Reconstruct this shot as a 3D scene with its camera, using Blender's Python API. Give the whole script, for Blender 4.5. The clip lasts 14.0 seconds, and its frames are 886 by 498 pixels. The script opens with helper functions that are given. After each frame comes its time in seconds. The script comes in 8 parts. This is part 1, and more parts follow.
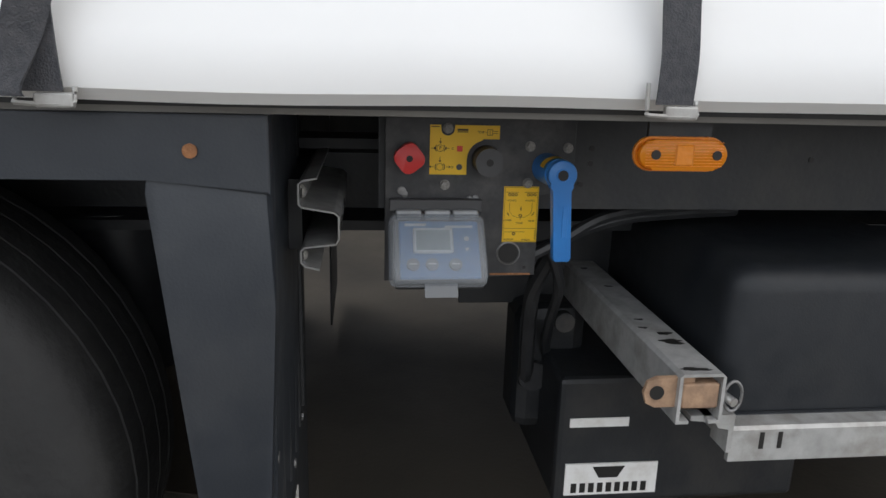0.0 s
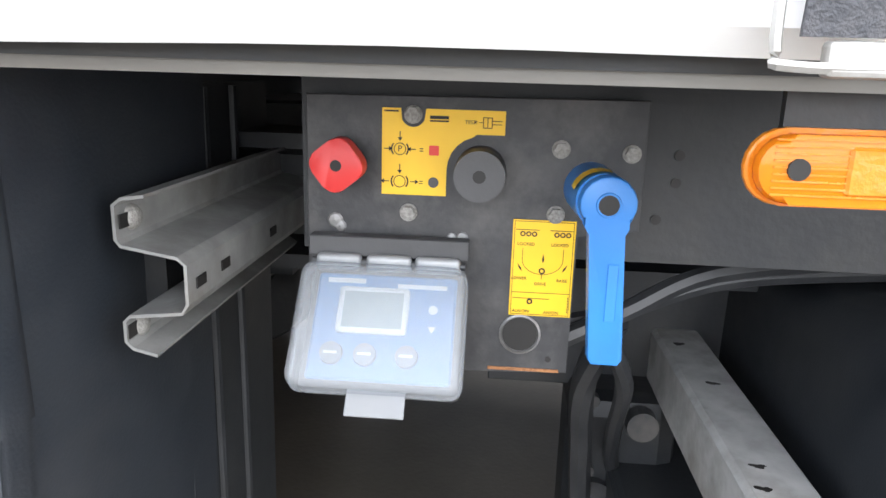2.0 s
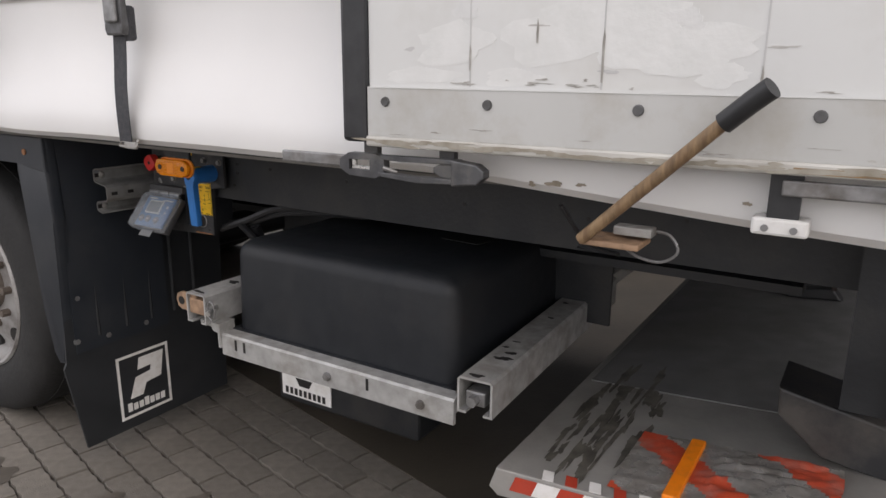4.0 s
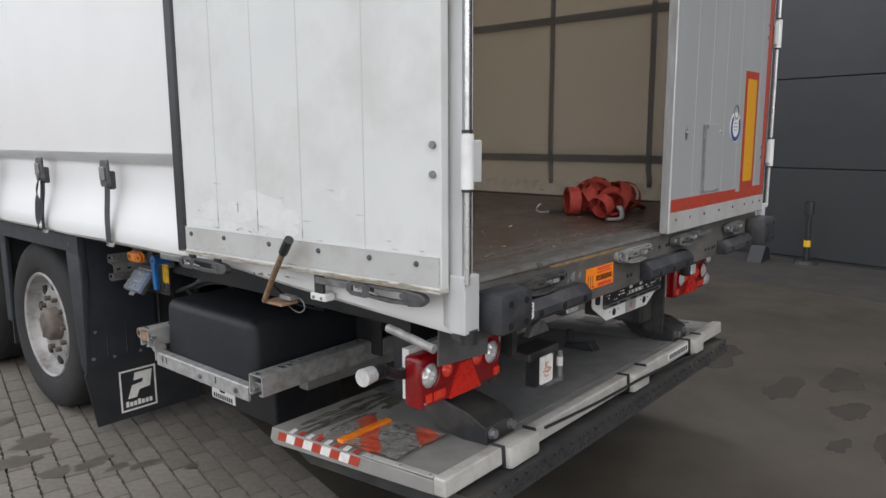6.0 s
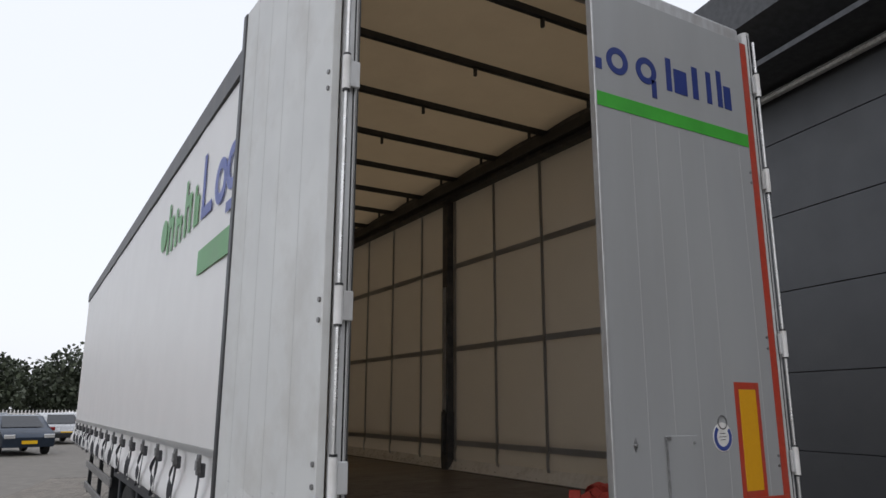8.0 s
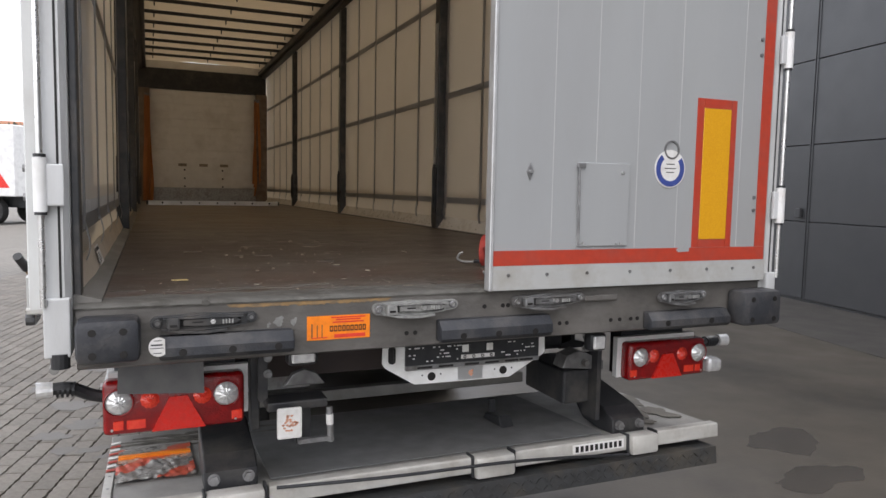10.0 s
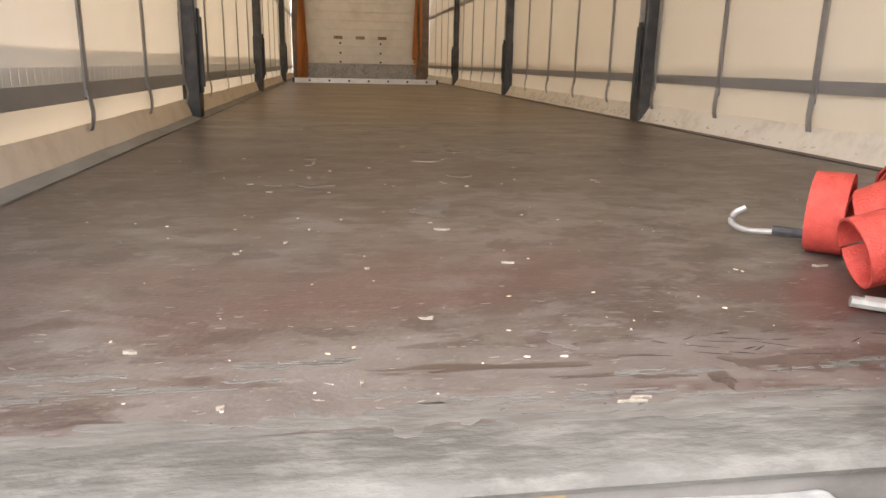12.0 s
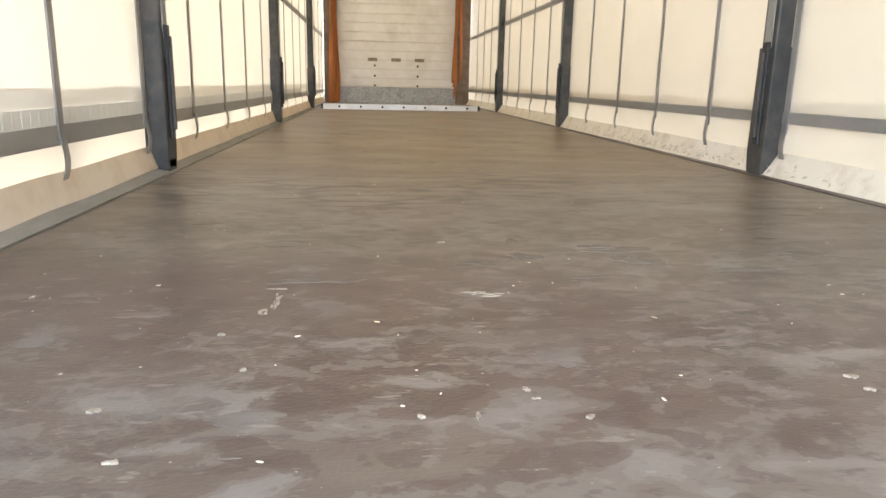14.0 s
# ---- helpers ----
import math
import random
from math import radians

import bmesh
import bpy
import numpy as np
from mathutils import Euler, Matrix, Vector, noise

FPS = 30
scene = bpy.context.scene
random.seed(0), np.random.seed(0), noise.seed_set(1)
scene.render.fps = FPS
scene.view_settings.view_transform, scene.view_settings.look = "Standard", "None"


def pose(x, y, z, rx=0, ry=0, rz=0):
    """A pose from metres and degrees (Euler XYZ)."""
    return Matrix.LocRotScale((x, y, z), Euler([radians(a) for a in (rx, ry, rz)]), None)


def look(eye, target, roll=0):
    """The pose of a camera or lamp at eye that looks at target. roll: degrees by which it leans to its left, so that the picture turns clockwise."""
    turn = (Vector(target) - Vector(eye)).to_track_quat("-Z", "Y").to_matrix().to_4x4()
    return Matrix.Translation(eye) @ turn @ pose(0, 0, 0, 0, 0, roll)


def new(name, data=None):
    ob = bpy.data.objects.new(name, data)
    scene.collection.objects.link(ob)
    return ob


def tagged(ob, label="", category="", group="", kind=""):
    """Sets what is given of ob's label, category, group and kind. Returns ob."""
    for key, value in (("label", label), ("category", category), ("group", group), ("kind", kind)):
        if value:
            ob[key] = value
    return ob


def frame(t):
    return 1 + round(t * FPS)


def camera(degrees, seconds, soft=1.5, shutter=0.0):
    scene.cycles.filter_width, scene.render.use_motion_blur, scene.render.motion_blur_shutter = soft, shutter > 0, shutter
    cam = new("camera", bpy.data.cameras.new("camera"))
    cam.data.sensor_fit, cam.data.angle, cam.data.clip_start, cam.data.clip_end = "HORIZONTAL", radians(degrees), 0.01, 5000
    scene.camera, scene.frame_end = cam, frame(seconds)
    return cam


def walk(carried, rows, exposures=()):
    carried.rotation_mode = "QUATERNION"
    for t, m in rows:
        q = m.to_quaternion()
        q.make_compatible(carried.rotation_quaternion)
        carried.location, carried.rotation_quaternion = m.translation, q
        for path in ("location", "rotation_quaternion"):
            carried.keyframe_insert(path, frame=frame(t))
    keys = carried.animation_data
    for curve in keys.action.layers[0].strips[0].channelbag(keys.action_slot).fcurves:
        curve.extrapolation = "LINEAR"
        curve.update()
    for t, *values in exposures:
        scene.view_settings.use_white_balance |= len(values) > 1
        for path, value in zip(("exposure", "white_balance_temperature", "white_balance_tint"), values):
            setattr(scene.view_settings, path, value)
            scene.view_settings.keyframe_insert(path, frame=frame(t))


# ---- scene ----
cam = camera(64.5, 14.0)
PATH = [
    (0, (-2.16, 2.335, 1.164), (-0.238, 2.11, 0.658), 1.6),
    (0.5, (-1.715, 2.202, 1.11), (0.207, 2.057, 0.574), 1.7),
    (1, (-1.533, 2.178, 1.044), (0.405, 2.094, 0.555), 1.6),
    (1.5, (-1.55, 2.157, 1.05), (0.389, 2.169, 0.562), 1.6),
    (2, (-1.676, 2.118, 1.105), (0.258, 2.266, 0.615), 1.7),
    (2.5, (-1.841, 1.887, 1.189), (0.038, 2.359, 0.691), 0.9),
    (3, (-2.058, 1.395, 1.252), (-0.278, 2.187, 0.799), 1.7),
    (3.5, (-2.272, 0.88, 1.251), (-0.583, 1.848, 0.791), 1.6),
    (4, (-2.387, 0.4, 1.302), (-0.739, 1.42, 0.805), 0.5),
    (4.2, (-2.413, 0.177, 1.3), (-0.799, 1.237, 0.779), 0.2),
    (6.3, (-2.728, -1.371, 1.658), (-1.301, 0.017, 1.463), -0.1),
    (6.5, (-2.698, -1.523, 1.702), (-1.357, -0.04, 1.679), -0.2),
    (7, (-2.606, -1.874, 1.773), (-1.51, -0.246, 2.156), -0.7),
    (7.2, (-2.557, -2.042, 1.811), (-1.536, -0.379, 2.25), -0.5),
    (9.3, (-1.46, -2.52, 1.603), (-0.483, -0.816, 1.976), 0.7),
    (9.5, (-1.304, -2.432, 1.591), (-0.337, -0.697, 1.83), 0.6),
    (9.6, (-1.229, -2.384, 1.587), (-0.297, -0.622, 1.745), 0.6),
    (10, (-1.046, -2.123, 1.527), (-0.276, -0.285, 1.359), 1.1),
    (10.5, (-0.834, -1.719, 1.51), (-0.207, 0.124, 1.05), 1.1),
    (11, (-0.675, -1.241, 1.526), (-0.228, 0.641, 1.017), 1.3),
    (11.5, (-0.607, -0.813, 1.522), (-0.269, 1.09, 1.008), 1.2),
    (12, (-0.506, -0.453, 1.496), (-0.208, 1.458, 0.987), 1.2),
    (12.5, (-0.464, -0.078, 1.513), (-0.191, 1.837, 1.004), 1.4),
    (13, (-0.476, 0.32, 1.515), (-0.217, 2.237, 1.007), 1.3),
    (13.5, (-0.444, 0.564, 1.519), (-0.215, 2.487, 1.02), 1.2),
    (14, (-0.416, 0.581, 1.55), (-0.218, 2.518, 1.092), 1.2),
]
EXPOSURES = [(0, 1.1, 6500, 10), (0.5, 1.35, 6400, 10), (1, 2.3, 7000, 13), (1.5, 2.97, 7200, 12), (2, 3.05, 6400, 11), (2.5, 2.6, 7000, 14), (3, 0.95, 6900, 15), (3.5, 0.62, 6900, 16), (4, 0.95, 6900, 16),
             (6.3, 1.05, 6500, 11), (6.6, 0.9, 6500, 11), (7.0, 0.3, 6400, 9), (7.2, 0.3, 6400, 10), (9.3, 0.7, 6500, 13), (9.6, 0.95, 6500, 13), (10, 1.5, 6500, 13), (10.5, 2.1, 6600, 13),
             (11, 2.55, 6800, 14), (11.5, 2.85, 7000, 16), (12, 3.32, 6800, 15), (12.5, 3.9, 6450, 13), (13, 4.1, 6250, 10), (13.5, 4.25, 5850, 6), (14, 4.25, 5750, 6)]
walk(cam, [(t, look(eye, target, roll)) for t, eye, target, roll in PATH], EXPOSURES)

# ---- world, sun ----
world = bpy.data.worlds.new("overcast_sky")
scene.world = world
world.use_nodes = True
wn, wl = world.node_tree.nodes, world.node_tree.links
sky = wn.new("ShaderNodeTexSky")
sky.sky_type, sky.sun_disc = "NISHITA", False
sky.sun_elevation, sky.sun_rotation = radians(48), radians(215)
sky.air_density, sky.dust_density = 1.4, 4.0
cloud = wn.new("ShaderNodeMixRGB")
cloud.inputs[0].default_value = 0.82
cloud.inputs[2].default_value = (8.05, 8.35, 8.85, 1)
wl.new(sky.outputs[0], cloud.inputs[1])
wl.new(cloud.outputs[0], wn["Background"].inputs[0])
wn["Background"].inputs[1].default_value = 0.105
sun_data = bpy.data.lights.new("sun", "SUN")
sun_data.energy, sun_data.angle, sun_data.color = 0.7, radians(25), (1, 0.98, 0.95)
sun = new("sun", sun_data)
sun.rotation_euler = Euler((radians(42), 0, radians(215 - 180 + 90)))

# ---- materials ----


def pmat(name, c1, c2=None, scale=12, rough=0.6, metal=0.0, bump=0.08, bscale=90, dirt=None, dscale=2.5, damt=0.5, stretch=(1, 1, 1), rand=0.0, spec=0.5, rvar=0.12):
    """A surface with grain and stains at two scales."""
    m = bpy.data.materials.new(name)
    m.use_nodes = True
    n, l = m.node_tree.nodes, m.node_tree.links
    b = n["Principled BSDF"]
    b.inputs["Metallic"].default_value = metal
    b.inputs["Specular IOR Level"].default_value = spec
    co = n.new("ShaderNodeTexCoord")
    mp = n.new("ShaderNodeMapping")
    mp.inputs["Scale"].default_value = stretch
    l.new(co.outputs["Object"], mp.inputs["Vector"])
    no = n.new("ShaderNodeTexNoise")
    no.inputs["Scale"].default_value, no.inputs["Detail"].default_value = scale, 6
    l.new(mp.outputs[0], no.inputs["Vector"])
    ramp = n.new("ShaderNodeMapRange")
    ramp.inputs[1].default_value, ramp.inputs[2].default_value = 0.35, 0.65
    l.new(no.outputs[0], ramp.inputs[0])
    mix = n.new("ShaderNodeMixRGB")
    mix.inputs[1].default_value = (*c1, 1)
    mix.inputs[2].default_value = (*(c2 or [k * 0.82 for k in c1]), 1)
    l.new(ramp.outputs[0], mix.inputs[0])
    out = mix.outputs[0]
    if dirt:
        d = n.new("ShaderNodeTexNoise")
        d.inputs["Scale"].default_value, d.inputs["Detail"].default_value, d.inputs["Roughness"].default_value = dscale, 8, 0.65
        l.new(mp.outputs[0], d.inputs["Vector"])
        r = n.new("ShaderNodeMapRange")
        r.inputs[1].default_value, r.inputs[2].default_value, r.inputs[4].default_value = 0.48, 0.68, damt
        l.new(d.outputs[0], r.inputs[0])
        mx = n.new("ShaderNodeMixRGB")
        mx.inputs[2].default_value = (*dirt, 1)
        l.new(r.outputs[0], mx.inputs[0])
        l.new(out, mx.inputs[1])
        out = mx.outputs[0]
    if rand:
        oi = n.new("ShaderNodeObjectInfo")
        ge = n.new("ShaderNodeNewGeometry")
        ad = n.new("ShaderNodeMath")
        ad.operation = "ADD"
        l.new(oi.outputs["Random"], ad.inputs[0])
        l.new(ge.outputs["Random Per Island"], ad.inputs[1])
        fr = n.new("ShaderNodeMath")
        fr.operation = "FRACT"
        l.new(ad.outputs[0], fr.inputs[0])
        mr = n.new("ShaderNodeMapRange")
        mr.inputs[3].default_value, mr.inputs[4].default_value = 1 - rand, 1 + rand
        l.new(fr.outputs[0], mr.inputs[0])
        hs = n.new("ShaderNodeHueSaturation")
        l.new(mr.outputs[0], hs.inputs["Value"])
        l.new(out, hs.inputs["Color"])
        out = hs.outputs[0]
    l.new(out, b.inputs["Base Color"])
    rr = n.new("ShaderNodeMapRange")
    rr.inputs[3].default_value, rr.inputs[4].default_value = max(0.02, rough - rvar), min(1, rough + rvar)
    l.new(no.outputs[0], rr.inputs[0])
    l.new(rr.outputs[0], b.inputs["Roughness"])
    if bump:
        bn = n.new("ShaderNodeTexNoise")
        bn.inputs["Scale"].default_value, bn.inputs["Detail"].default_value = bscale, 4
        l.new(mp.outputs[0], bn.inputs["Vector"])
        bp = n.new("ShaderNodeBump")
        bp.inputs["Strength"].default_value, bp.inputs["Distance"].default_value = bump, 0.01
        l.new(bn.outputs[0], bp.inputs["Height"])
        l.new(bp.outputs[0], b.inputs["Normal"])
    return m


def cloth_mat(name, front, through_col, share, rough=0.5, dirt=(0.3, 0.28, 0.25), damt=0.25, dscale=1.3, bump=0.03, rvar=0.12):
    """Coated fabric that lets some daylight through."""
    m = pmat(name, front, [k * 0.97 for k in front], 3, rough, bump=bump, bscale=25, dirt=dirt, damt=damt, dscale=dscale, rvar=rvar)
    n, l = m.node_tree.nodes, m.node_tree.links
    tr = n.new("ShaderNodeBsdfTranslucent")
    tr.inputs[0].default_value = (*through_col, 1)
    mx = n.new("ShaderNodeMixShader")
    mx.inputs[0].default_value = share
    l.new(n["Principled BSDF"].outputs[0], mx.inputs[1])
    l.new(tr.outputs[0], mx.inputs[2])
    l.new(mx.outputs[0], n["Material Output"].inputs[0])
    return m


def clear_mat(name, col, share, rough=0.2):
    """Moulded see-through plastic: part of the light passes straight on."""
    m = pmat(name, col, col, 30, rough, bump=0.0)
    n, l = m.node_tree.nodes, m.node_tree.links
    tr = n.new("ShaderNodeBsdfTransparent")
    tr.inputs[0].default_value = (*[min(1, c * 1.1) for c in col], 1)
    mx = n.new("ShaderNodeMixShader")
    mx.inputs[0].default_value = share
    l.new(n["Principled BSDF"].outputs[0], mx.inputs[1])
    l.new(tr.outputs[0], mx.inputs[2])
    l.new(mx.outputs[0], n["Material Output"].inputs[0])
    return m


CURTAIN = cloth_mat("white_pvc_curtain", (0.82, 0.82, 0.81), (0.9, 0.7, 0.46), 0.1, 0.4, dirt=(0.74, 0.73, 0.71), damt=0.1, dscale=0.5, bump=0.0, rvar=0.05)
# right curtain: darker, tanner front colour than the left one
CURTAIN_R = cloth_mat("tan_pvc_curtain", (0.7, 0.645, 0.555), (0.9, 0.72, 0.49), 0.105, 0.4, dirt=(0.6, 0.54, 0.44), damt=0.2, dscale=0.5, bump=0.0, rvar=0.05)
FLAP = cloth_mat("grubby_tan_pvc", (0.58, 0.51, 0.42), (0.8, 0.62, 0.4), 0.1, 0.55, dirt=(0.34, 0.26, 0.18), damt=0.4, dscale=7)
FLAP_R = cloth_mat("grubby_white_pvc", (0.74, 0.71, 0.65), (0.8, 0.68, 0.5), 0.12, 0.55, dirt=(0.36, 0.29, 0.2), damt=0.45, dscale=9)
TARP = cloth_mat("cream_roof_tarpaulin", (0.6, 0.5, 0.37), (0.9, 0.66, 0.38), 0.075, 0.5, dirt=(0.4, 0.3, 0.2), damt=0.4, dscale=0.8)
BAND = cloth_mat("grey_sewn_band", (0.26, 0.26, 0.265), (0.88, 0.86, 0.82), 0.32, 0.7, dirt=(0.15, 0.14, 0.13), damt=0.3, dscale=6, bump=0.1)
PALEBAND = cloth_mat("pale_grey_band", (0.42, 0.43, 0.44), (0.9, 0.88, 0.84), 0.5, 0.6)
SEWN = cloth_mat("translucent_sewn_band", (0.4, 0.41, 0.42), (0.95, 0.94, 0.92), 0.62, 0.6)
WEB = pmat("dark_webbing", (0.035, 0.037, 0.043), (0.06, 0.06, 0.065), 90, 0.75, bump=0.4, bscale=400)
TUBE = pmat("dark_steel_frame", (0.02, 0.021, 0.024), (0.035, 0.034, 0.034), 14, 0.55, dirt=(0.1, 0.09, 0.075), damt=0.4, dscale=5)
CHASSIS = pmat("dark_painted_chassis", (0.009, 0.0105, 0.013), (0.015, 0.017, 0.019), 12, 0.5, dirt=(0.035, 0.031, 0.027), damt=0.45, dscale=6)
POST = pmat("dark_grey_post", (0.035, 0.037, 0.04), (0.06, 0.06, 0.06), 14, 0.5, dirt=(0.14, 0.12, 0.1), damt=0.4, dscale=7)
GALV = pmat("galvanised_steel", (0.43, 0.43, 0.42), (0.32, 0.32, 0.31), 28, 0.48, metal=0.35, dirt=(0.2, 0.17, 0.13), damt=0.45, dscale=7)
DULL = pmat("dull_zinc", (0.3, 0.3, 0.3), (0.2, 0.2, 0.2), 35, 0.45, metal=0.6, dirt=(0.1, 0.08, 0.06), damt=0.6, dscale=14)
BOLT = pmat("weathered_zinc_bolt", (0.3, 0.29, 0.27), (0.2, 0.19, 0.175), 300, 0.6, metal=0.25, bump=0.3, bscale=400)
ALU = pmat("worn_aluminium", (0.62, 0.63, 0.63), (0.5, 0.5, 0.5), 20, 0.42, metal=0.45, dirt=(0.3, 0.27, 0.23), damt=0.35, dscale=5, stretch=(1, 1, 0.3))
BRIGHT = pmat("bright_zinc", (0.75, 0.75, 0.74), (0.6, 0.6, 0.58), 30, 0.3, metal=0.85)
DOOR_IN = pmat("scuffed_grey_door_board", (0.64, 0.65, 0.635), (0.6, 0.61, 0.6), 3, 0.5, bump=0.04, bscale=25, dirt=(0.42, 0.4, 0.36), damt=0.4, dscale=2.2)
SEAM = pmat("door_board_seam", (0.46, 0.465, 0.46), (0.5, 0.5, 0.495), 6, 0.5, bump=0.0)
DOOR_OUT = pmat("pale_grey_door_metal", (0.385, 0.395, 0.395), (0.355, 0.365, 0.37), 3, 0.42, metal=0.1, bump=0.03, bscale=25, dirt=(0.31, 0.3, 0.28), damt=0.35, dscale=1.4, stretch=(1, 1, 0.2))
DOOR_STRIP = pmat("light_alloy_strip", (0.52, 0.525, 0.51), (0.47, 0.475, 0.46), 4, 0.45, metal=0.2, bump=0.03, bscale=30, dirt=(0.36, 0.33, 0.28), damt=0.5, dscale=7)
RED_TAPE = pmat("red_reflective_tape", (0.46, 0.052, 0.026), (0.4, 0.048, 0.026), 30, 0.4, dirt=(0.3, 0.1, 0.08), damt=0.35, dscale=9)
AMBER_TAPE = pmat("amber_reflective_foil", (0.72, 0.36, 0.012), (0.66, 0.31, 0.01), 200, 0.35, bump=0.1, bscale=600)
GREEN = pmat("green_print", (0.06, 0.42, 0.045), None, 5, 0.4)
GREEN2 = cloth_mat("green_curtain_print", (0.22, 0.5, 0.24), (0.4, 0.6, 0.3), 0.25)
BLUEP = pmat("dark_blue_print", (0.025, 0.045, 0.2), None, 8, 0.4)
BLUEC = cloth_mat("blue_curtain_print", (0.16, 0.2, 0.5), (0.3, 0.35, 0.6), 0.25)
WHITE = pmat("white_paint", (0.78, 0.78, 0.77), (0.72, 0.72, 0.7), 15, 0.45, dirt=(0.4, 0.37, 0.32), damt=0.35, dscale=9)
BLACKP = pmat("black_plastic", (0.016, 0.017, 0.019), (0.026, 0.027, 0.029), 30, 0.42, bump=0.05, bscale=320, dirt=(0.05, 0.05, 0.05), damt=0.3, dscale=5)
GUARD = pmat("charcoal_plastic_guard", (0.015, 0.019, 0.025), (0.02, 0.024, 0.03), 18, 0.5, bump=0.06, bscale=260, dirt=(0.04, 0.042, 0.045), damt=0.4, dscale=6)
RUBBER = pmat("tyre_rubber", (0.012, 0.012, 0.012), (0.017, 0.017, 0.017), 22, 0.75, bump=0.25, bscale=60, dirt=(0.027, 0.0265, 0.025), damt=0.6, dscale=7)
RIM = pmat("dirty_silver_rim", (0.36, 0.355, 0.345), (0.29, 0.28, 0.27), 9, 0.5, metal=0.3, dirt=(0.11, 0.095, 0.08), damt=0.65, dscale=9)
BUMPER = pmat("black_bumper_rubber", (0.023, 0.025, 0.03), (0.032, 0.034, 0.039), 20, 0.55, bump=0.2, bscale=120, dirt=(0.12, 0.11, 0.1), damt=0.45, dscale=8)
SILL = pmat("scraped_grey_sill_steel", (0.155, 0.145, 0.132), (0.09, 0.084, 0.077), 7, 0.5, metal=0.3, bump=0.2, bscale=60, dirt=(0.25, 0.24, 0.225), damt=0.5, dscale=5, stretch=(0.6, 1, 1))
LIP = pmat("worn_floor_edge_steel", (0.1, 0.096, 0.086), (0.062, 0.058, 0.05), 14, 0.75, metal=0.05, bump=0.5, bscale=70, dirt=(0.165, 0.158, 0.142), damt=0.7, dscale=40, stretch=(0.4, 1, 1))
OCHRE = pmat("ochre_rust_film", (0.3, 0.185, 0.075), (0.16, 0.12, 0.08), 22, 0.75, bump=0.2, bscale=80)
RUST = pmat("rusty_steel", (0.3, 0.13, 0.05), (0.16, 0.07, 0.03), 30, 0.8, bump=0.4, bscale=150)
TAN = pmat("tan_primer_steel", (0.36, 0.23, 0.14), (0.22, 0.14, 0.09), 40, 0.7, bump=0.2)
WOODH = pmat("old_brown_shaft", (0.3, 0.2, 0.11), (0.18, 0.11, 0.06), 25, 0.6, dirt=(0.07, 0.05, 0.035), damt=0.5, dscale=20, stretch=(1, 4, 1))
YELLOW = pmat("yellow_sticker", (0.85, 0.52, 0.012), (0.8, 0.47, 0.01), 12, 0.45, bump=0.0)
ORANGE = pmat("orange_sticker", (0.95, 0.25, 0.008), (0.88, 0.22, 0.006), 15, 0.5, bump=0.0, dirt=(0.4, 0.14, 0.04), damt=0.3, dscale=30)
INK = pmat("black_ink", (0.009, 0.008, 0.007), None, 20, 0.6, bump=0.0)
REDINK = pmat("red_ink", (0.75, 0.05, 0.03), None, 20, 0.5, bump=0.0)
BLUEINK = pmat("blue_ink", (0.05, 0.08, 0.3), None, 20, 0.5, bump=0.0)
PAPER = pmat("white_label", (0.76, 0.75, 0.73), (0.7, 0.69, 0.66), 30, 0.6, bump=0.02, dirt=(0.5, 0.45, 0.4), damt=0.3, dscale=30)
REDP = pmat("red_plastic_knob", (0.62, 0.03, 0.028), (0.55, 0.03, 0.028), 30, 0.4, bump=0.03)
BLUEPL = pmat("blue_plastic", (0.026, 0.18, 0.5), (0.024, 0.16, 0.45), 20, 0.38, bump=0.03, bscale=300)
PLATE = pmat("scuffed_black_plate", (0.028, 0.029, 0.031), (0.042, 0.042, 0.044), 40, 0.5, metal=0.2, dirt=(0.11, 0.105, 0.1), damt=0.5, dscale=16)
LID = clear_mat("frosted_clear_lid", (0.74, 0.76, 0.78), 0.82, 0.3)
FACE = pmat("blue_display_face", (0.055, 0.2, 0.42), (0.065, 0.22, 0.46), 30, 0.4, bump=0.0)
LCD = pmat("grey_lcd", (0.3, 0.34, 0.33), (0.27, 0.31, 0.3), 8, 0.25, bump=0.0)
AMBERL = clear_mat("amber_lens", (0.8, 0.3, 0.012), 0.45, 0.15)
AMBERB = pmat("amber_reflector", (0.62, 0.2, 0.01), (0.55, 0.17, 0.008), 60, 0.3, bump=0.15, bscale=120)
REDL = pmat("red_lamp_lens", (0.27, 0.005, 0.006), (0.2, 0.004, 0.005), 40, 0.15, bump=0.25, bscale=160, spec=0.7)
REDHOT = pmat("bright_red_lens", (0.75, 0.03, 0.015), (0.85, 0.06, 0.025), 50, 0.12, bump=0.15, bscale=110, spec=0.8)
CLEARL = pmat("clear_faceted_lens", (0.85, 0.85, 0.83), (0.65, 0.65, 0.65), 55, 0.1, metal=0.45, bump=0.15, bscale=90, spec=0.8)
REDWEB = pmat("red_strap_webbing", (0.55, 0.072, 0.052), (0.46, 0.055, 0.042), 60, 0.65, bump=0.4, bscale=250)
ORWEB = pmat("orange_strap_webbing", (0.5, 0.2, 0.06), (0.4, 0.14, 0.045), 25, 0.75, bump=0.4, bscale=160, stretch=(6, 6, 0.5))
LIFT = pmat("grey_lift_plate", (0.33, 0.32, 0.3), (0.27, 0.265, 0.25), 8, 0.5, metal=0.2, bump=0.1, bscale=90, dirt=(0.16, 0.145, 0.125), damt=0.5, dscale=3)
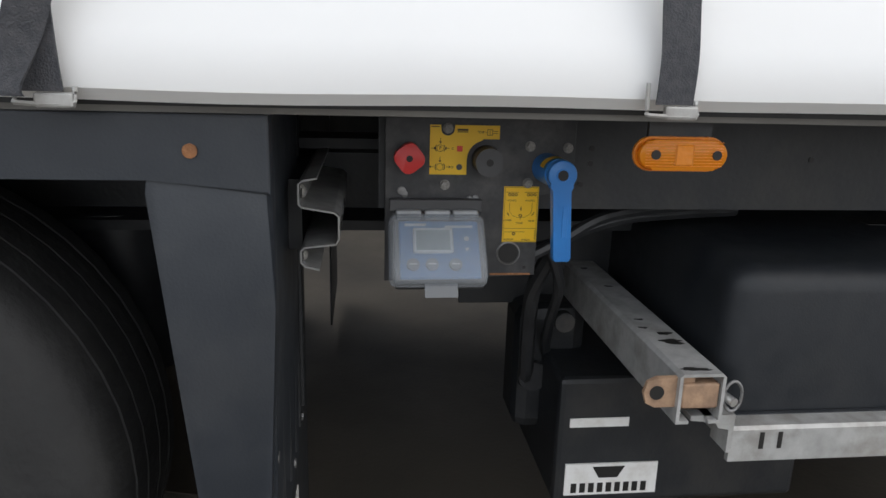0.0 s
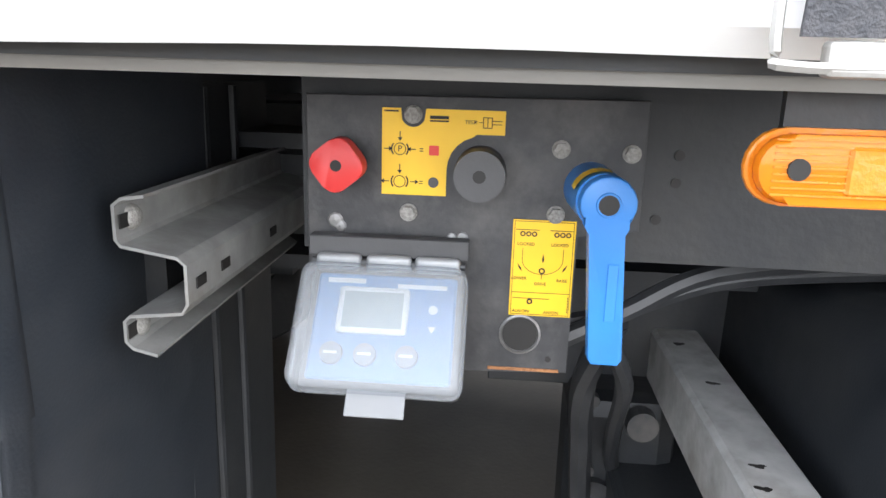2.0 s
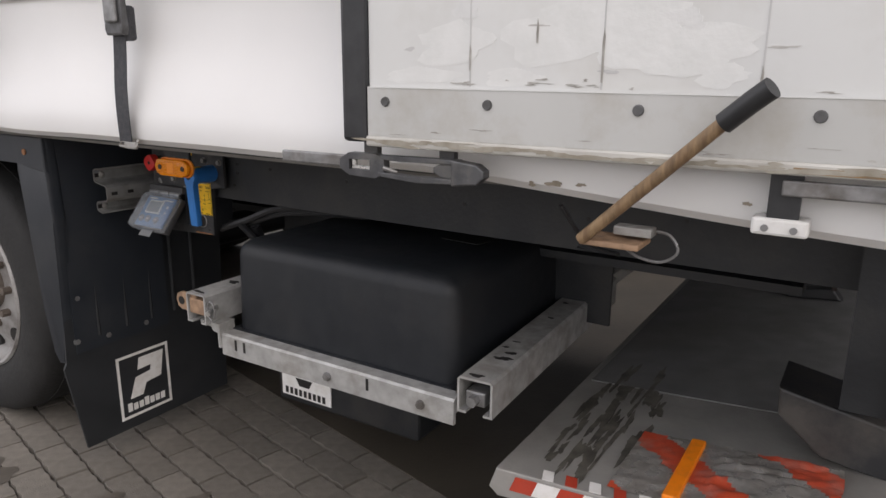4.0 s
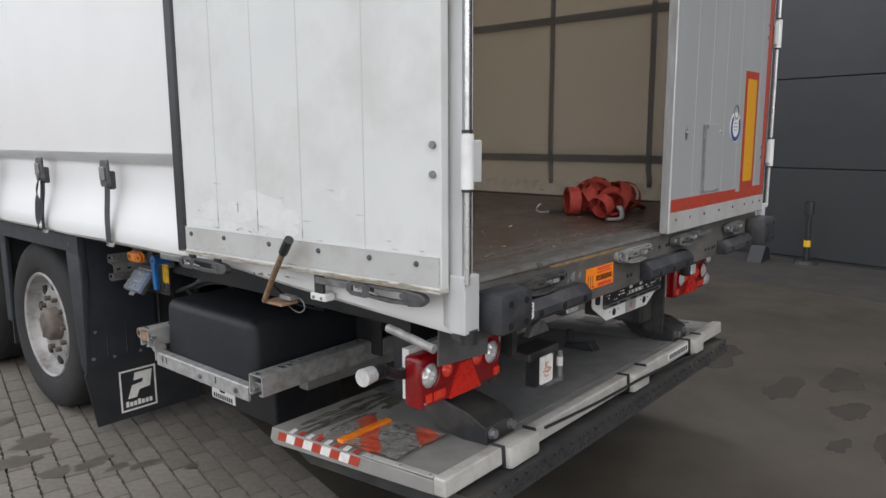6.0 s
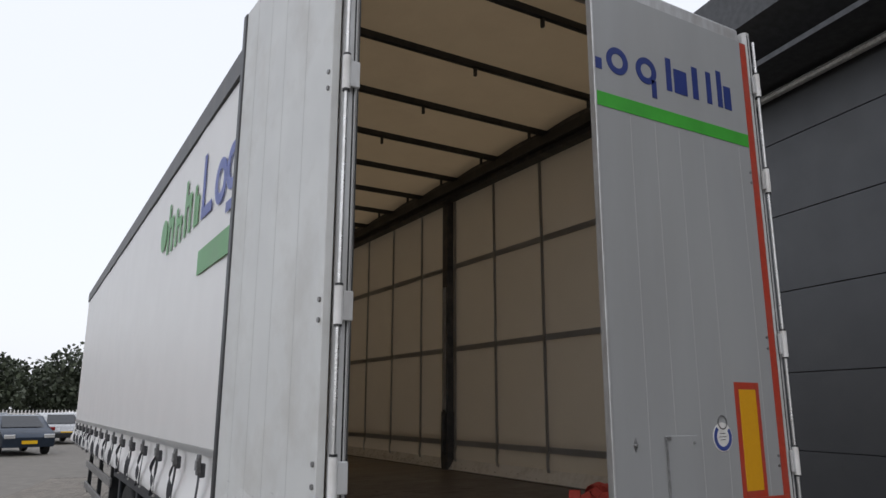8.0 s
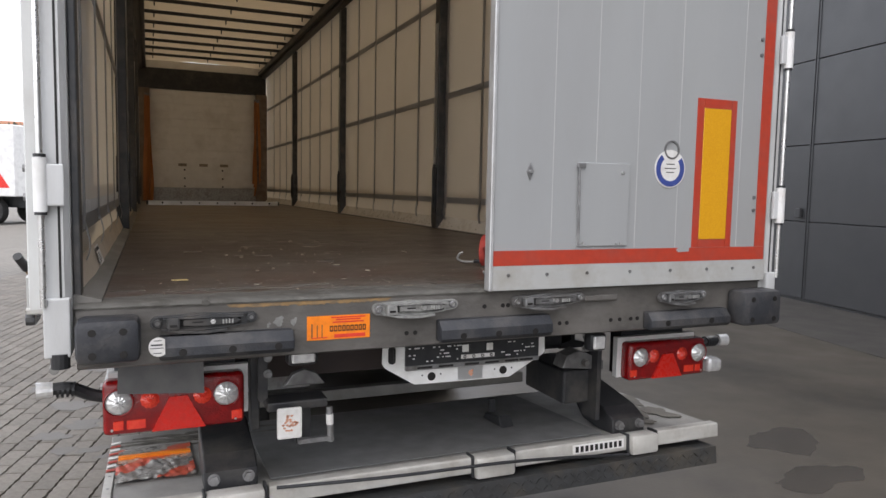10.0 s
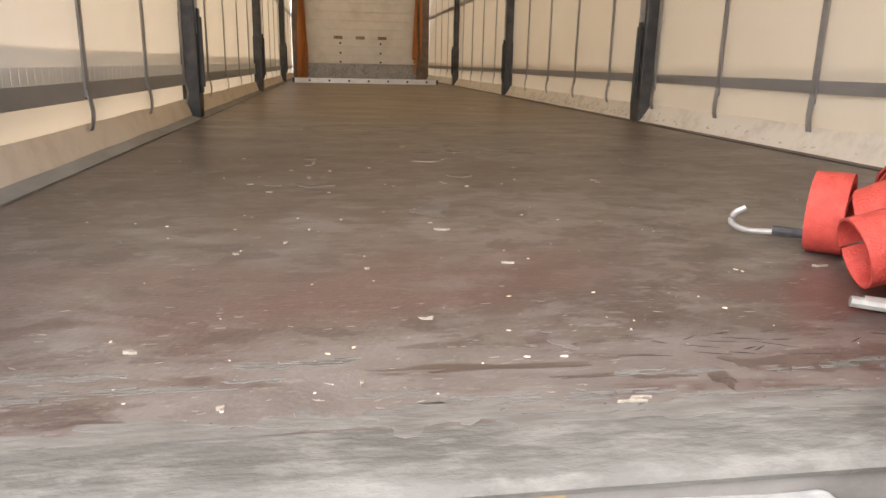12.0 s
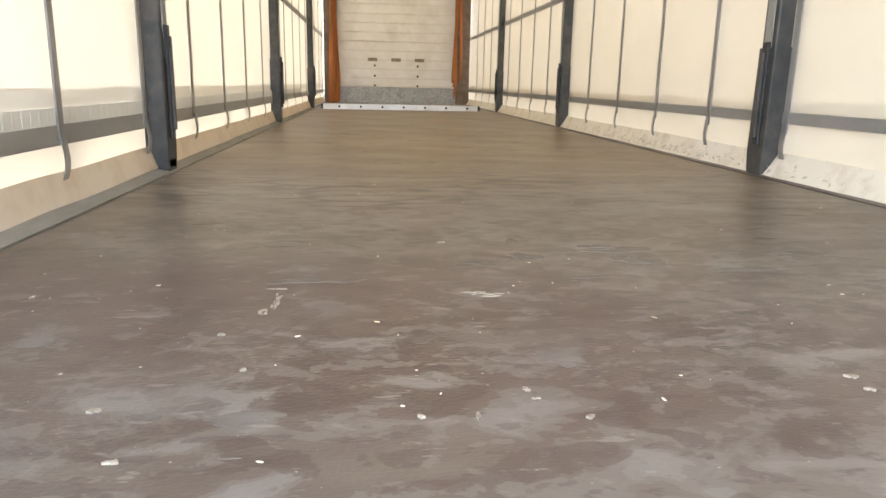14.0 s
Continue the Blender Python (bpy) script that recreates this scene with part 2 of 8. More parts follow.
LIFTEDGE = pmat("pale_lift_edge", (0.55, 0.54, 0.5), (0.46, 0.45, 0.42), 12, 0.5, metal=0.15, dirt=(0.25, 0.22, 0.18), damt=0.5, dscale=7)
FRONTW = pmat("white_front_boards", (0.85, 0.835, 0.81), (0.8, 0.785, 0.76), 6, 0.55, dirt=(0.4, 0.35, 0.28), damt=0.25, dscale=2.5)
CONCRETE = pmat("damp_concrete_apron", (0.086, 0.073, 0.057), (0.068, 0.059, 0.047), 2, 0.42, bump=0.1, bscale=60, dirt=(0.033, 0.029, 0.024), damt=0.85, dscale=0.8, rvar=0.2)
PAVER = pmat("grey_concrete_paver", (0.193, 0.174, 0.148), (0.158, 0.142, 0.121), 30, 0.8, bump=0.3, bscale=180, dirt=(0.11, 0.1, 0.085), damt=0.5, dscale=1.2, rand=0.13)
JOINT = pmat("dark_joint_sand", (0.045, 0.042, 0.036), (0.07, 0.065, 0.055), 40, 0.9, bump=0.4)
PANEL = pmat("grey_wall_panel", (0.052, 0.054, 0.058), (0.047, 0.049, 0.053), 2, 0.45, metal=0.15, bump=0.02, bscale=20, dirt=(0.07, 0.07, 0.07), damt=0.35, dscale=0.8, rand=0.04)
DARKM = pmat("dark_grey_metal", (0.06, 0.062, 0.066), (0.045, 0.047, 0.05), 10, 0.5, metal=0.2)
LEAFM = pmat("dark_green_leaves", (0.04, 0.052, 0.03), (0.055, 0.068, 0.038), 0.7, 0.7, bump=0.0, rand=0.3)
BARK = pmat("grey_brown_bark", (0.08, 0.065, 0.05), None, 10, 0.9, bump=0.5)
GLASS_D = pmat("dark_car_glass", (0.02, 0.024, 0.028), None, 5, 0.08, bump=0.0, spec=0.8)
CARDARK = pmat("dark_blue_car_paint", (0.03, 0.045, 0.07), None, 5, 0.2, metal=0.3, bump=0.0)
CARSILV = pmat("silver_car_paint", (0.5, 0.51, 0.52), None, 5, 0.25, metal=0.4, bump=0.0)
CARWHITE = pmat("white_vehicle_paint", (0.78, 0.78, 0.77), None, 5, 0.3, bump=0.0)
DEBRIS = pmat("pale_wood_chip", (0.72, 0.66, 0.55), (0.55, 0.45, 0.32), 40, 0.8, bump=0.1, rand=0.3)
BRICKR = pmat("terracotta_tile", (0.3, 0.13, 0.07), None, 6, 0.8)


def floor_material():
    """Brown plywood deck: dusty, with worn pale patches, red-brown stains and cracked film."""
    m = pmat("worn_brown_plywood_deck", (0.08, 0.061, 0.051), (0.06, 0.044, 0.037), 3.0, 0.4, bump=0.1, bscale=140, stretch=(0.8, 1.4, 1), spec=0.45)
    n, l = m.node_tree.nodes, m.node_tree.links
    b = n["Principled BSDF"]
    base = b.inputs["Base Color"].links[0].from_socket
    co = n.new("ShaderNodeTexCoord")
    sep = n.new("ShaderNodeSeparateXYZ")
    l.new(co.outputs["Object"], sep.inputs[0])

    def stretched(stretch, shift=0.0):
        mp = n.new("ShaderNodeMapping")
        mp.inputs["Scale"].default_value = stretch
        mp.inputs["Location"].default_value = (shift, shift * 1.7, 0)
        l.new(co.outputs["Object"], mp.inputs["Vector"])
        return mp.outputs[0]

    def math2(op, u, v):
        x = n.new("ShaderNodeMath")
        x.operation = op
        for k, w in enumerate((u, v)):
            if isinstance(w, (int, float)):
                x.inputs[k].default_value = w
            else:
                l.new(w, x.inputs[k])
        return x.outputs[0]

    def ranged(src, lo, hi, a=0.0, b_=1.0):
        r = n.new("ShaderNodeMapRange")
        r.interpolation_type = "SMOOTHSTEP"
        r.inputs[1].default_value, r.inputs[2].default_value, r.inputs[3].default_value, r.inputs[4].default_value = lo, hi, a, b_
        l.new(src, r.inputs[0])
        return r.outputs[0]

    def cloudy(sc, stretch, detail=7, rough=0.6, bend=0.0, shift=0.0):
        t = n.new("ShaderNodeTexNoise")
        t.inputs["Scale"].default_value, t.inputs["Detail"].default_value, t.inputs["Roughness"].default_value, t.inputs["Distortion"].default_value = sc, detail, rough, bend
        l.new(stretched(stretch, shift), t.inputs["Vector"])
        return t.outputs[0]

    def over(src, col, mask):
        x = n.new("ShaderNodeMixRGB")
        x.inputs[2].default_value = (*col, 1)
        l.new(mask, x.inputs[0])
        l.new(src, x.inputs[1])
        return x.outputs[0]
    worn = cloudy(0.75, (0.7, 1.2, 1), 4, 0.5, shift=3.1)          # where the film is worn at all
    c = over(base, (0.055, 0.034, 0.03), ranged(cloudy(0.9, (0.8, 1.1, 1), 5, 0.55), 0.47, 0.62, 0, 0.6))
    c = over(c, (0.105, 0.089, 0.075), ranged(cloudy(1.9, (0.55, 1.4, 1), 8, 0.62, shift=7.0), 0.44, 0.6, 0, 0.65))
    # scalloped patches worn through to grey
    patch = math2("ADD", cloudy(13, (0.7, 1.05, 1), 5, 0.5, 0.3), math2("MULTIPLY", math2("SUBTRACT", worn, 0.5), 0.45))
    c = over(c, (0.115, 0.1, 0.09), ranged(patch, 0.535, 0.56, 0, 0.6))
    small = math2("ADD", cloudy(27, (0.7, 1.05, 1), 4, 0.5, 0.3, shift=6.0), math2("MULTIPLY", math2("SUBTRACT", worn, 0.5), 0.4))
    c = over(c, (0.12, 0.104, 0.094), ranged(small, 0.56, 0.585, 0, 0.6))
    c = over(c, (0.14, 0.124, 0.114), ranged(patch, 0.6, 0.62, 0, 0.6))
    c = over(c, (0.046, 0.031, 0.027), ranged(cloudy(16, (0.7, 1.1, 1), 5, 0.5, 0.3, shift=11.0), 0.55, 0.575, 0, 0.6))
    c = over(c, (0.04, 0.028, 0.025), ranged(cloudy(34, (0.6, 1.1, 1), 4, 0.5, shift=13.0), 0.6, 0.63, 0, 0.5))
    c = over(c, (0.18, 0.163, 0.147), ranged(cloudy(24, (0.4, 1.5, 1), 5, 0.6, shift=5.0), 0.66, 0.69, 0, 0.6))
    c = over(c, (0.2, 0.182, 0.165), ranged(cloudy(42, (0.4, 1.5, 1), 3, 0.5), 0.69, 0.72, 0, 0.5))
    # lighter ochre tone, growing towards the front wall
    c = over(c, (0.185, 0.137, 0.084), math2("MULTIPLY", ranged(sep.outputs["Y"], 1.8, 4.6), ranged(cloudy(2.4, (1.0, 1.0, 1), 6, 0.6, shift=15.0), 0.3, 0.65, 0.55, 0.95)))
    # a cracked strip across the deck
    wob = math2("ADD", sep.outputs["Y"], math2("MULTIPLY", math2("SUBTRACT", cloudy(1.3, (1, 0.3, 1), 3), 0.5), 0.7))
    strip = math2("MULTIPLY", ranged(wob, 2.5, 2.66), ranged(wob, 3.55, 3.25))
    vo = n.new("ShaderNodeTexVoronoi")
    vo.feature = "DISTANCE_TO_EDGE"
    vo.inputs["Scale"].default_value = 5.5
    l.new(stretched((0.55, 2.0, 1), 1.3), vo.inputs["Vector"])
    crack = math2("MULTIPLY", ranged(vo.outputs["Distance"], 0.13, 0.04), ranged(cloudy(3.0, (0.7, 1, 1), 4, shift=2.0), 0.45, 0.55))
    c = over(c, (0.16, 0.14, 0.12), math2("MULTIPLY", strip, ranged(cloudy(9, (0.45, 1.6, 1), 5, 0.6, shift=9.0), 0.48, 0.54, 0, 0.65)))
    c = over(c, (0.04, 0.028, 0.024), math2("MULTIPLY", math2("MULTIPLY", crack, strip), 0.9))
    # red-brown film left, and bare grey timber, where loads scrape over the rear edge
    c = over(c, (0.085, 0.047, 0.04), math2("MULTIPLY", ranged(sep.outputs["Y"], 1.0, 0.35), ranged(cloudy(2.2, (0.7, 1.5, 1), 6, 0.6, shift=4.0), 0.4, 0.55, 0, 0.6)))
    rear = math2("ADD", cloudy(7, (0.4, 2.4, 1), 9, 0.7), ranged(sep.outputs["Y"], 0.08, 0.5, 0.09, -0.14))
    c = over(c, (0.125, 0.11, 0.098), ranged(rear, 0.55, 0.6, 0, 0.6))
    # fine pale speckle of scraped film over the rear metre, and smoky smears everywhere
    c = over(c, (0.2, 0.182, 0.165), math2("MULTIPLY", ranged(sep.outputs["Y"], 1.3, 0.15), ranged(cloudy(75, (0.5, 1.6, 1), 6, 0.75, shift=21.0), 0.57, 0.64, 0, 0.7)))
    c = over(c, (0.125, 0.112, 0.102), ranged(cloudy(5.5, (0.8, 1.0, 1), 10, 0.74, 0.6, shift=25.0), 0.55, 0.63, 0, 0.5))
    c = over(c, (0.3, 0.28, 0.25), ranged(cloudy(120, (1, 1, 1), 2, 0.5, shift=31.0), 0.735, 0.76, 0, 0.8))
    l.new(c, b.inputs["Base Color"])
    return m


BLOTCH = pmat("red_brown_smudge", (0.58, 0.25, 0.14), (0.66, 0.38, 0.27), 160, 0.7, bump=0.0)
DECK = floor_material()

# ---- mesh helpers ----


def box(bm, x0, y0, z0, x1, y1, z1, r=0.0, seg=2):
    v = [bm.verts.new(p) for p in ((x0, y0, z0), (x1, y0, z0), (x1, y1, z0), (x0, y1, z0), (x0, y0, z1), (x1, y0, z1), (x1, y1, z1), (x0, y1, z1))]
    f = [bm.faces.new([v[i] for i in q]) for q in ((0, 3, 2, 1), (4, 5, 6, 7), (0, 1, 5, 4), (1, 2, 6, 5), (2, 3, 7, 6), (3, 0, 4, 7))]
    if r:
        e = list({k for q in f for k in q.edges})
        bmesh.ops.bevel(bm, geom=e, offset=r, segments=seg, affect="EDGES", profile=0.5)
    return v


def prism(bm, pts, axis, a, b, r=0.0):
    """A polygon in the plane across the axis, drawn from a to b along it."""
    put = {"x": lambda p, t: (t, p[0], p[1]), "y": lambda p, t: (p[0], t, p[1]), "z": lambda p, t: (p[0], p[1], t)}[axis]
    lo, hi = [bm.verts.new(put(p, a)) for p in pts], [bm.verts.new(put(p, b)) for p in pts]
    fs = [bm.faces.new(lo), bm.faces.new(hi[::-1])]
    k = len(pts)
    for i in range(k):
        fs.append(bm.faces.new((lo[i], hi[i], hi[(i + 1) % k], lo[(i + 1) % k])))
    if r:
        bmesh.ops.bevel(bm, geom=list(set(fs[0].edges) | set(fs[1].edges)), offset=r, segments=2, affect="EDGES", profile=0.5)


def frame_of(d):
    d = Vector(d).normalized()
    u = d.cross(Vector((0, 0, 1)) if abs(d.z) < 0.95 else Vector((1, 0, 0))).normalized()
    return d, u, u.cross(d)


def cyl(bm, p0, p1, r0, r1=None, seg=16, caps=True):
    r1 = r0 if r1 is None else r1
    p0, p1 = Vector(p0), Vector(p1)
    _, u, w = frame_of(p1 - p0)
    rings = []
    for p, r in ((p0, r0), (p1, r1)):
        rings.append([bm.verts.new(p + (u * math.cos(a) + w * math.sin(a)) * r) for a in [2 * math.pi * i / seg for i in range(seg)]])
    for i in range(seg):
        j = (i + 1) % seg
        bm.faces.new((rings[0][i], rings[0][j], rings[1][j], rings[1][i]))
    if caps:
        bm.faces.new(rings[0][::-1])
        bm.faces.new(rings[1])


def tube(bm, pts, r, seg=8):
    pts = [Vector(p) for p in pts]
    rings = []
    for i, p in enumerate(pts):
        d = pts[min(i + 1, len(pts) - 1)] - pts[max(i - 1, 0)]
        _, u, w = frame_of(d)
        rings.append([bm.verts.new(p + (u * math.cos(a) + w * math.sin(a)) * r) for a in [2 * math.pi * k / seg for k in range(seg)]])
    for a, b in zip(rings, rings[1:]):
        for i in range(seg):
            j = (i + 1) % seg
            bm.faces.new((a[i], a[j], b[j], b[i]))
    bm.faces.new(rings[0][::-1])
    bm.faces.new(rings[-1])


def smooth_path(pts, n=6):
    """Points along a soft curve through pts."""
    pts = [Vector(p) for p in pts]
    q = [pts[0]] + pts + [pts[-1]]
    out = []
    for i in range(1, len(q) - 2):
        a, b, c, d = q[i - 1:i + 3]
        for k in range(n):
            t = k / n
            out.append(0.5 * ((2 * b) + (c - a) * t + (2 * a - 5 * b + 4 * c - d) * t * t + (3 * b - a - 3 * c + d) * t ** 3))
    out.append(pts[-1])
    return out


def ribbon(bm, pts, sides, width, thick=0.003):
    """A flat band along pts; sides gives its sideways direction, one for all or one a point."""
    pts = [Vector(p) for p in pts]
    sides = [Vector(s) for s in sides] if isinstance(sides[0], (tuple, list, Vector)) else [Vector(sides)] * len(pts)
    rows = []
    for i, p in enumerate(pts):
        d = (pts[min(i + 1, len(pts) - 1)] - pts[max(i - 1, 0)]).normalized()
        s = sides[i].normalized()
        nrm = d.cross(s).normalized()
        rows.append([bm.verts.new(p + s * (width / 2) * a + nrm * (thick / 2) * b) for a, b in ((-1, -1), (1, -1), (1, 1), (-1, 1))])
    for a, b in zip(rows, rows[1:]):
        for i in range(4):
            j = (i + 1) % 4
            bm.faces.new((a[i], a[j], b[j], b[i]))
    bm.faces.new(rows[0][::-1])
    bm.faces.new(rows[-1])


def lathe(bm, prof, centre, axis="x", seg=32):
    """A ring turned round an axis through centre; prof: (offset along the axis, radius)."""
    c = Vector(centre)
    rings = []
    for o, r in prof:
        ring = []
        for i in range(seg):
            a = 2 * math.pi * i / seg
            ca, sa = r * math.cos(a), r * math.sin(a)
            ring.append(bm.verts.new(c + Vector({"x": (o, ca, sa), "y": (ca, o, sa), "z": (ca, sa, o)}[axis])))
        rings.append(ring)
    for a, b in zip(rings, rings[1:]):
        for i in range(seg):
            j = (i + 1) % seg
            bm.faces.new((a[i], a[j], b[j], b[i]))
    return rings


def mesh_of(name, bm, mat, smooth=False):
    bmesh.ops.recalc_face_normals(bm, faces=bm.faces)
    me = bpy.data.meshes.new(name)
    bm.to_mesh(me)
    bm.free()
    me.materials.append(mat)
    if smooth:
        me.polygons.foreach_set("use_smooth", [True] * len(me.polygons))
        me.set_sharp_from_angle(angle=radians(38))
    return me


def part(name, bm, mat, parent, label="", smooth=False, m=None):
    """One mesh object under a thing or a part; bm may be a mesh that is already made."""
    me = bm if isinstance(bm, bpy.types.Mesh) else mesh_of(name, bm, mat, smooth)
    ob = new(name, me)
    ob.parent = parent
    if m is not None:
        ob.matrix_basis = m
    return tagged(ob, label)


def thing(name, label, category, at=(0, 0, 0), group="", kind="", rz=0):
    ob = new(name)
    ob.matrix_basis = pose(*at, 0, 0, rz)
    ob.empty_display_size = 0.2
    return tagged(ob, label, category, group, kind)


def solo(name, bm, mat, label, category="", kind="", group="", smooth=False, m=None):
    ob = new(name, mesh_of(name, bm, mat, smooth))
    if m is not None:
        ob.matrix_basis = m
    return tagged(ob, label, category, group, kind)


def b_box(*a, **k):
    bm = bmesh.new()
    box(bm, *a, **k)
    return bm


def b_prism(*a, **k):
    bm = bmesh.new()
    prism(bm, *a, **k)
    return bm


def b_cyl(*a, **k):
    bm = bmesh.new()
    cyl(bm, *a, **k)
    return bm


def b_tube(*a, **k):
    bm = bmesh.new()
    tube(bm, *a, **k)
    return bm


def blob(cx, cy, rx, ry, seed, k=18, rag=0.45):
    """An uneven closed outline, for stains and worn patches."""
    rnd = random.Random(seed)
    ph = [rnd.uniform(0, 6.28) for _ in range(4)]
    out = []
    for i in range(k):
        a = 2 * math.pi * i / k
        r = 1 + rag * (0.5 * math.sin(2 * a + ph[0]) + 0.35 * math.sin(3 * a + ph[1]) + 0.3 * math.sin(5 * a + ph[2])) + rag * 0.4 * rnd.uniform(-1, 1)
        out.append((cx + rx * r * math.cos(a), cy + ry * r * math.sin(a)))
    return out


def holed(outer, inner):
    """One outline round a hole, joined by a slit."""
    return list(outer) + [outer[0]] + [inner[0]] + list(inner[::-1])


def hexhead(p, axis, r=0.009, h=0.008):
    bm = bmesh.new()
    p, d = Vector(p), Vector(axis)
    cyl(bm, p, p + d * h * 0.25, r * 1.22, seg=18)
    cyl(bm, p + d * h * 0.2, p + d * h, r, seg=6)
    return bm


def words(text, size, mat, parent, m, name="lettering"):
    """Flat lettering in the built-in font, as a mesh."""
    cu = bpy.data.curves.new("word", "FONT")
    cu.body, cu.size, cu.align_x, cu.align_y, cu.extrude = text, size, "CENTER", "CENTER", 0.0002
    ob = new("word", cu)
    bpy.context.view_layer.update()
    me = bpy.data.meshes.new_from_object(ob.evaluated_get(bpy.context.evaluated_depsgraph_get()))
    bpy.data.objects.remove(ob)
    me.materials.clear()
    me.materials.append(mat)
    return part(name, me, mat, parent, m=m)

# ---- ground ----
HALL_TURN = -10.5
HALL = pose(7.65, 4.9, 0, 0, 0, HALL_TURN)          # local x: away from the yard, local y: along the wall
solo("ground", b_prism([(-600, -600), (600, -600), (600, 600), (-600, 600)], "z", -0.3, -0.02), JOINT, "dark bedding sand and far ground of the yard", kind="structure")
PAVE = HALL @ pose(-7.565, -4.43, 0, 0, 0, -2.9)    # local y: along the edge between paving and apron
solo("apron", b_prism([(-9.62, -44.9), (0.0, -44.9), (0.0, 60), (-4.32, 60)], "z", -0.25, 0.003), CONCRETE, "damp brownish concrete apron before the hall", kind="structure", m=HALL)

STRIP = pmat("dark_worn_asphalt", (0.062, 0.057, 0.05), (0.05, 0.046, 0.042), 3, 0.6, bump=0.2, bscale=120, dirt=(0.035, 0.032, 0.028), damt=0.6, dscale=1.1)
solo("wall_strip", b_box(-1.74, -40, 0.003, 0.02, 60, 0.0065), STRIP, "dark worn asphalt strip along the warehouse wall", kind="structure", m=HALL)


def far_paving():
    m = pmat("far_paving", (0.17, 0.156, 0.136), (0.14, 0.129, 0.113), 3, 0.8, dirt=(0.13, 0.12, 0.1), damt=0.5, dscale=0.15)
    n, l = m.node_tree.nodes, m.node_tree.links
    br = n.new("ShaderNodeTexBrick")
    br.inputs["Scale"].default_value = 1.0
    br.inputs["Mortar Size"].default_value, br.inputs["Brick Width"].default_value, br.inputs["Row Height"].default_value = 0.006, 0.228, 0.107
    co = n.new("ShaderNodeTexCoord")
    turn = n.new("ShaderNodeMapping")
    turn.inputs["Rotation"].default_value[2] = math.pi / 2
    l.new(co.outputs["Object"], turn.inputs["Vector"])
    l.new(turn.outputs[0], br.inputs["Vector"])
    b = n["Principled BSDF"]
    base = b.inputs["Base Color"].links[0].from_socket
    mx = n.new("ShaderNodeMixRGB")
    mx.inputs[2].default_value = (0.06, 0.055, 0.047, 1)
    l.new(br.outputs["Fac"], mx.inputs[0])
    l.new(base, mx.inputs[1])
    l.new(mx.outputs[0], b.inputs["Base Color"])
    return m


FARPAVE = far_paving()
PAVE_X0, PAVE_Y0, PAVE_Y1 = -4.6, -4.6, 16.0        # the stretch of single blocks, from the edge of the apron
bm = bmesh.new()
prism(bm, [(-120, -60), (PAVE_X0, -60), (PAVE_X0, 200), (-120, 200)], "z", -0.25, 0)
prism(bm, [(PAVE_X0, PAVE_Y1), (0, PAVE_Y1), (0, 200), (PAVE_X0, 200)], "z", -0.25, 0)
prism(bm, [(PAVE_X0, -60), (0, -60), (0, PAVE_Y0), (PAVE_X0, PAVE_Y0)], "z", -0.25, 0)
solo("pavement", bm, FARPAVE, "grey block paving of the open yard", kind="structure", m=PAVE)

WET = pmat("wet_concrete", (0.055, 0.048, 0.039), (0.065, 0.056, 0.046), 4, 0.2, bump=0.03, bscale=40, rvar=0.08)
for k, (x, y, rx, ry) in enumerate(((1.9, -0.05, 0.22, 0.1), (1.75, -0.45, 0.16, 0.09), (2.3, -0.3, 0.3, 0.1), (1.45, -0.75, 0.3, 0.12), (2.3, 0.5, 0.3, 0.14), (2.6, 1.0, 0.25, 0.2), (1.2, -0.5, 0.1, 0.05), (3.0, -0.6, 0.4, 0.12))):
    solo("wet_patch", b_prism(blob(x, y, rx, ry, 400 + k, 28, 0.3), "z", 0.0031, 0.0042), WET, "dark wet patch on the concrete", kind="structure")

# ---- the hall beside the trailer ----
hall = thing("warehouse", "grey panel-clad warehouse with a projecting roof edge", "building", (7.65, 4.9, 0), rz=HALL_TURN)
part("wall", b_box(0.06, -30, 0, 0.5, 50, 9.0), DARKM, hall, "dark backing wall")
part("plinth", b_box(0.02, -30, 0, 0.06, 50, 0.04), DARKM, hall)
ROWS = [0.04, 1.165, 2.27, 3.47, 4.64, 5.8, 6.6]
COLS = [-24.0, -17.9, -11.8, -5.7, 0.3, 6.4, 12.5, 18.6, 24.7, 30.8]
for z0, z1 in zip(ROWS, ROWS[1:]):
    for a, b in zip(COLS, COLS[1:]):
        part("wall_panel", b_box(0.0, a + 0.012, z0 + 0.006, 0.06, b - 0.012, z1 - 0.006, r=0.004, seg=1), PANEL, hall)
for c in (0.3, 6.4, -5.7):
    part("cover_strip", b_box(-0.012, c - 0.035, 0.04, 0.004, c - 0.013, 6.6), PANEL, hall)
    part("cover_strip", b_box(-0.012, c + 0.013, 0.04, 0.004, c + 0.035, 6.6), PANEL, hall)
part("door_handle", b_box(-0.06, 0.4, 1.22, 0.0, 0.5, 1.36, r=0.012), DARKM, hall, "small dark door handle")
canopy = part("roof_edge", b_prism([(-1.1, 7.25), (-1.1, 7.75), (0.6, 8.4), (0.6, 6.75), (0.0, 6.75)], "y", -30, 50), DARKM, hall, "dark projecting roof edge")
part("soffit", b_box(-0.9, -30, 6.62, 0.06, 50, 6.7), DARKM, canopy)
part("gutter_pipe", b_tube([(-0.15, -25, 6.5), (-0.15, 45, 6.5)], 0.06), GALV, hall, "grey pipe along the eaves")
for y in range(-20, 40, 4):
    part("pipe_clip", b_box(-0.2, y - 0.04, 6.42, 0.0, y + 0.04, 6.6), DARKM, hall)
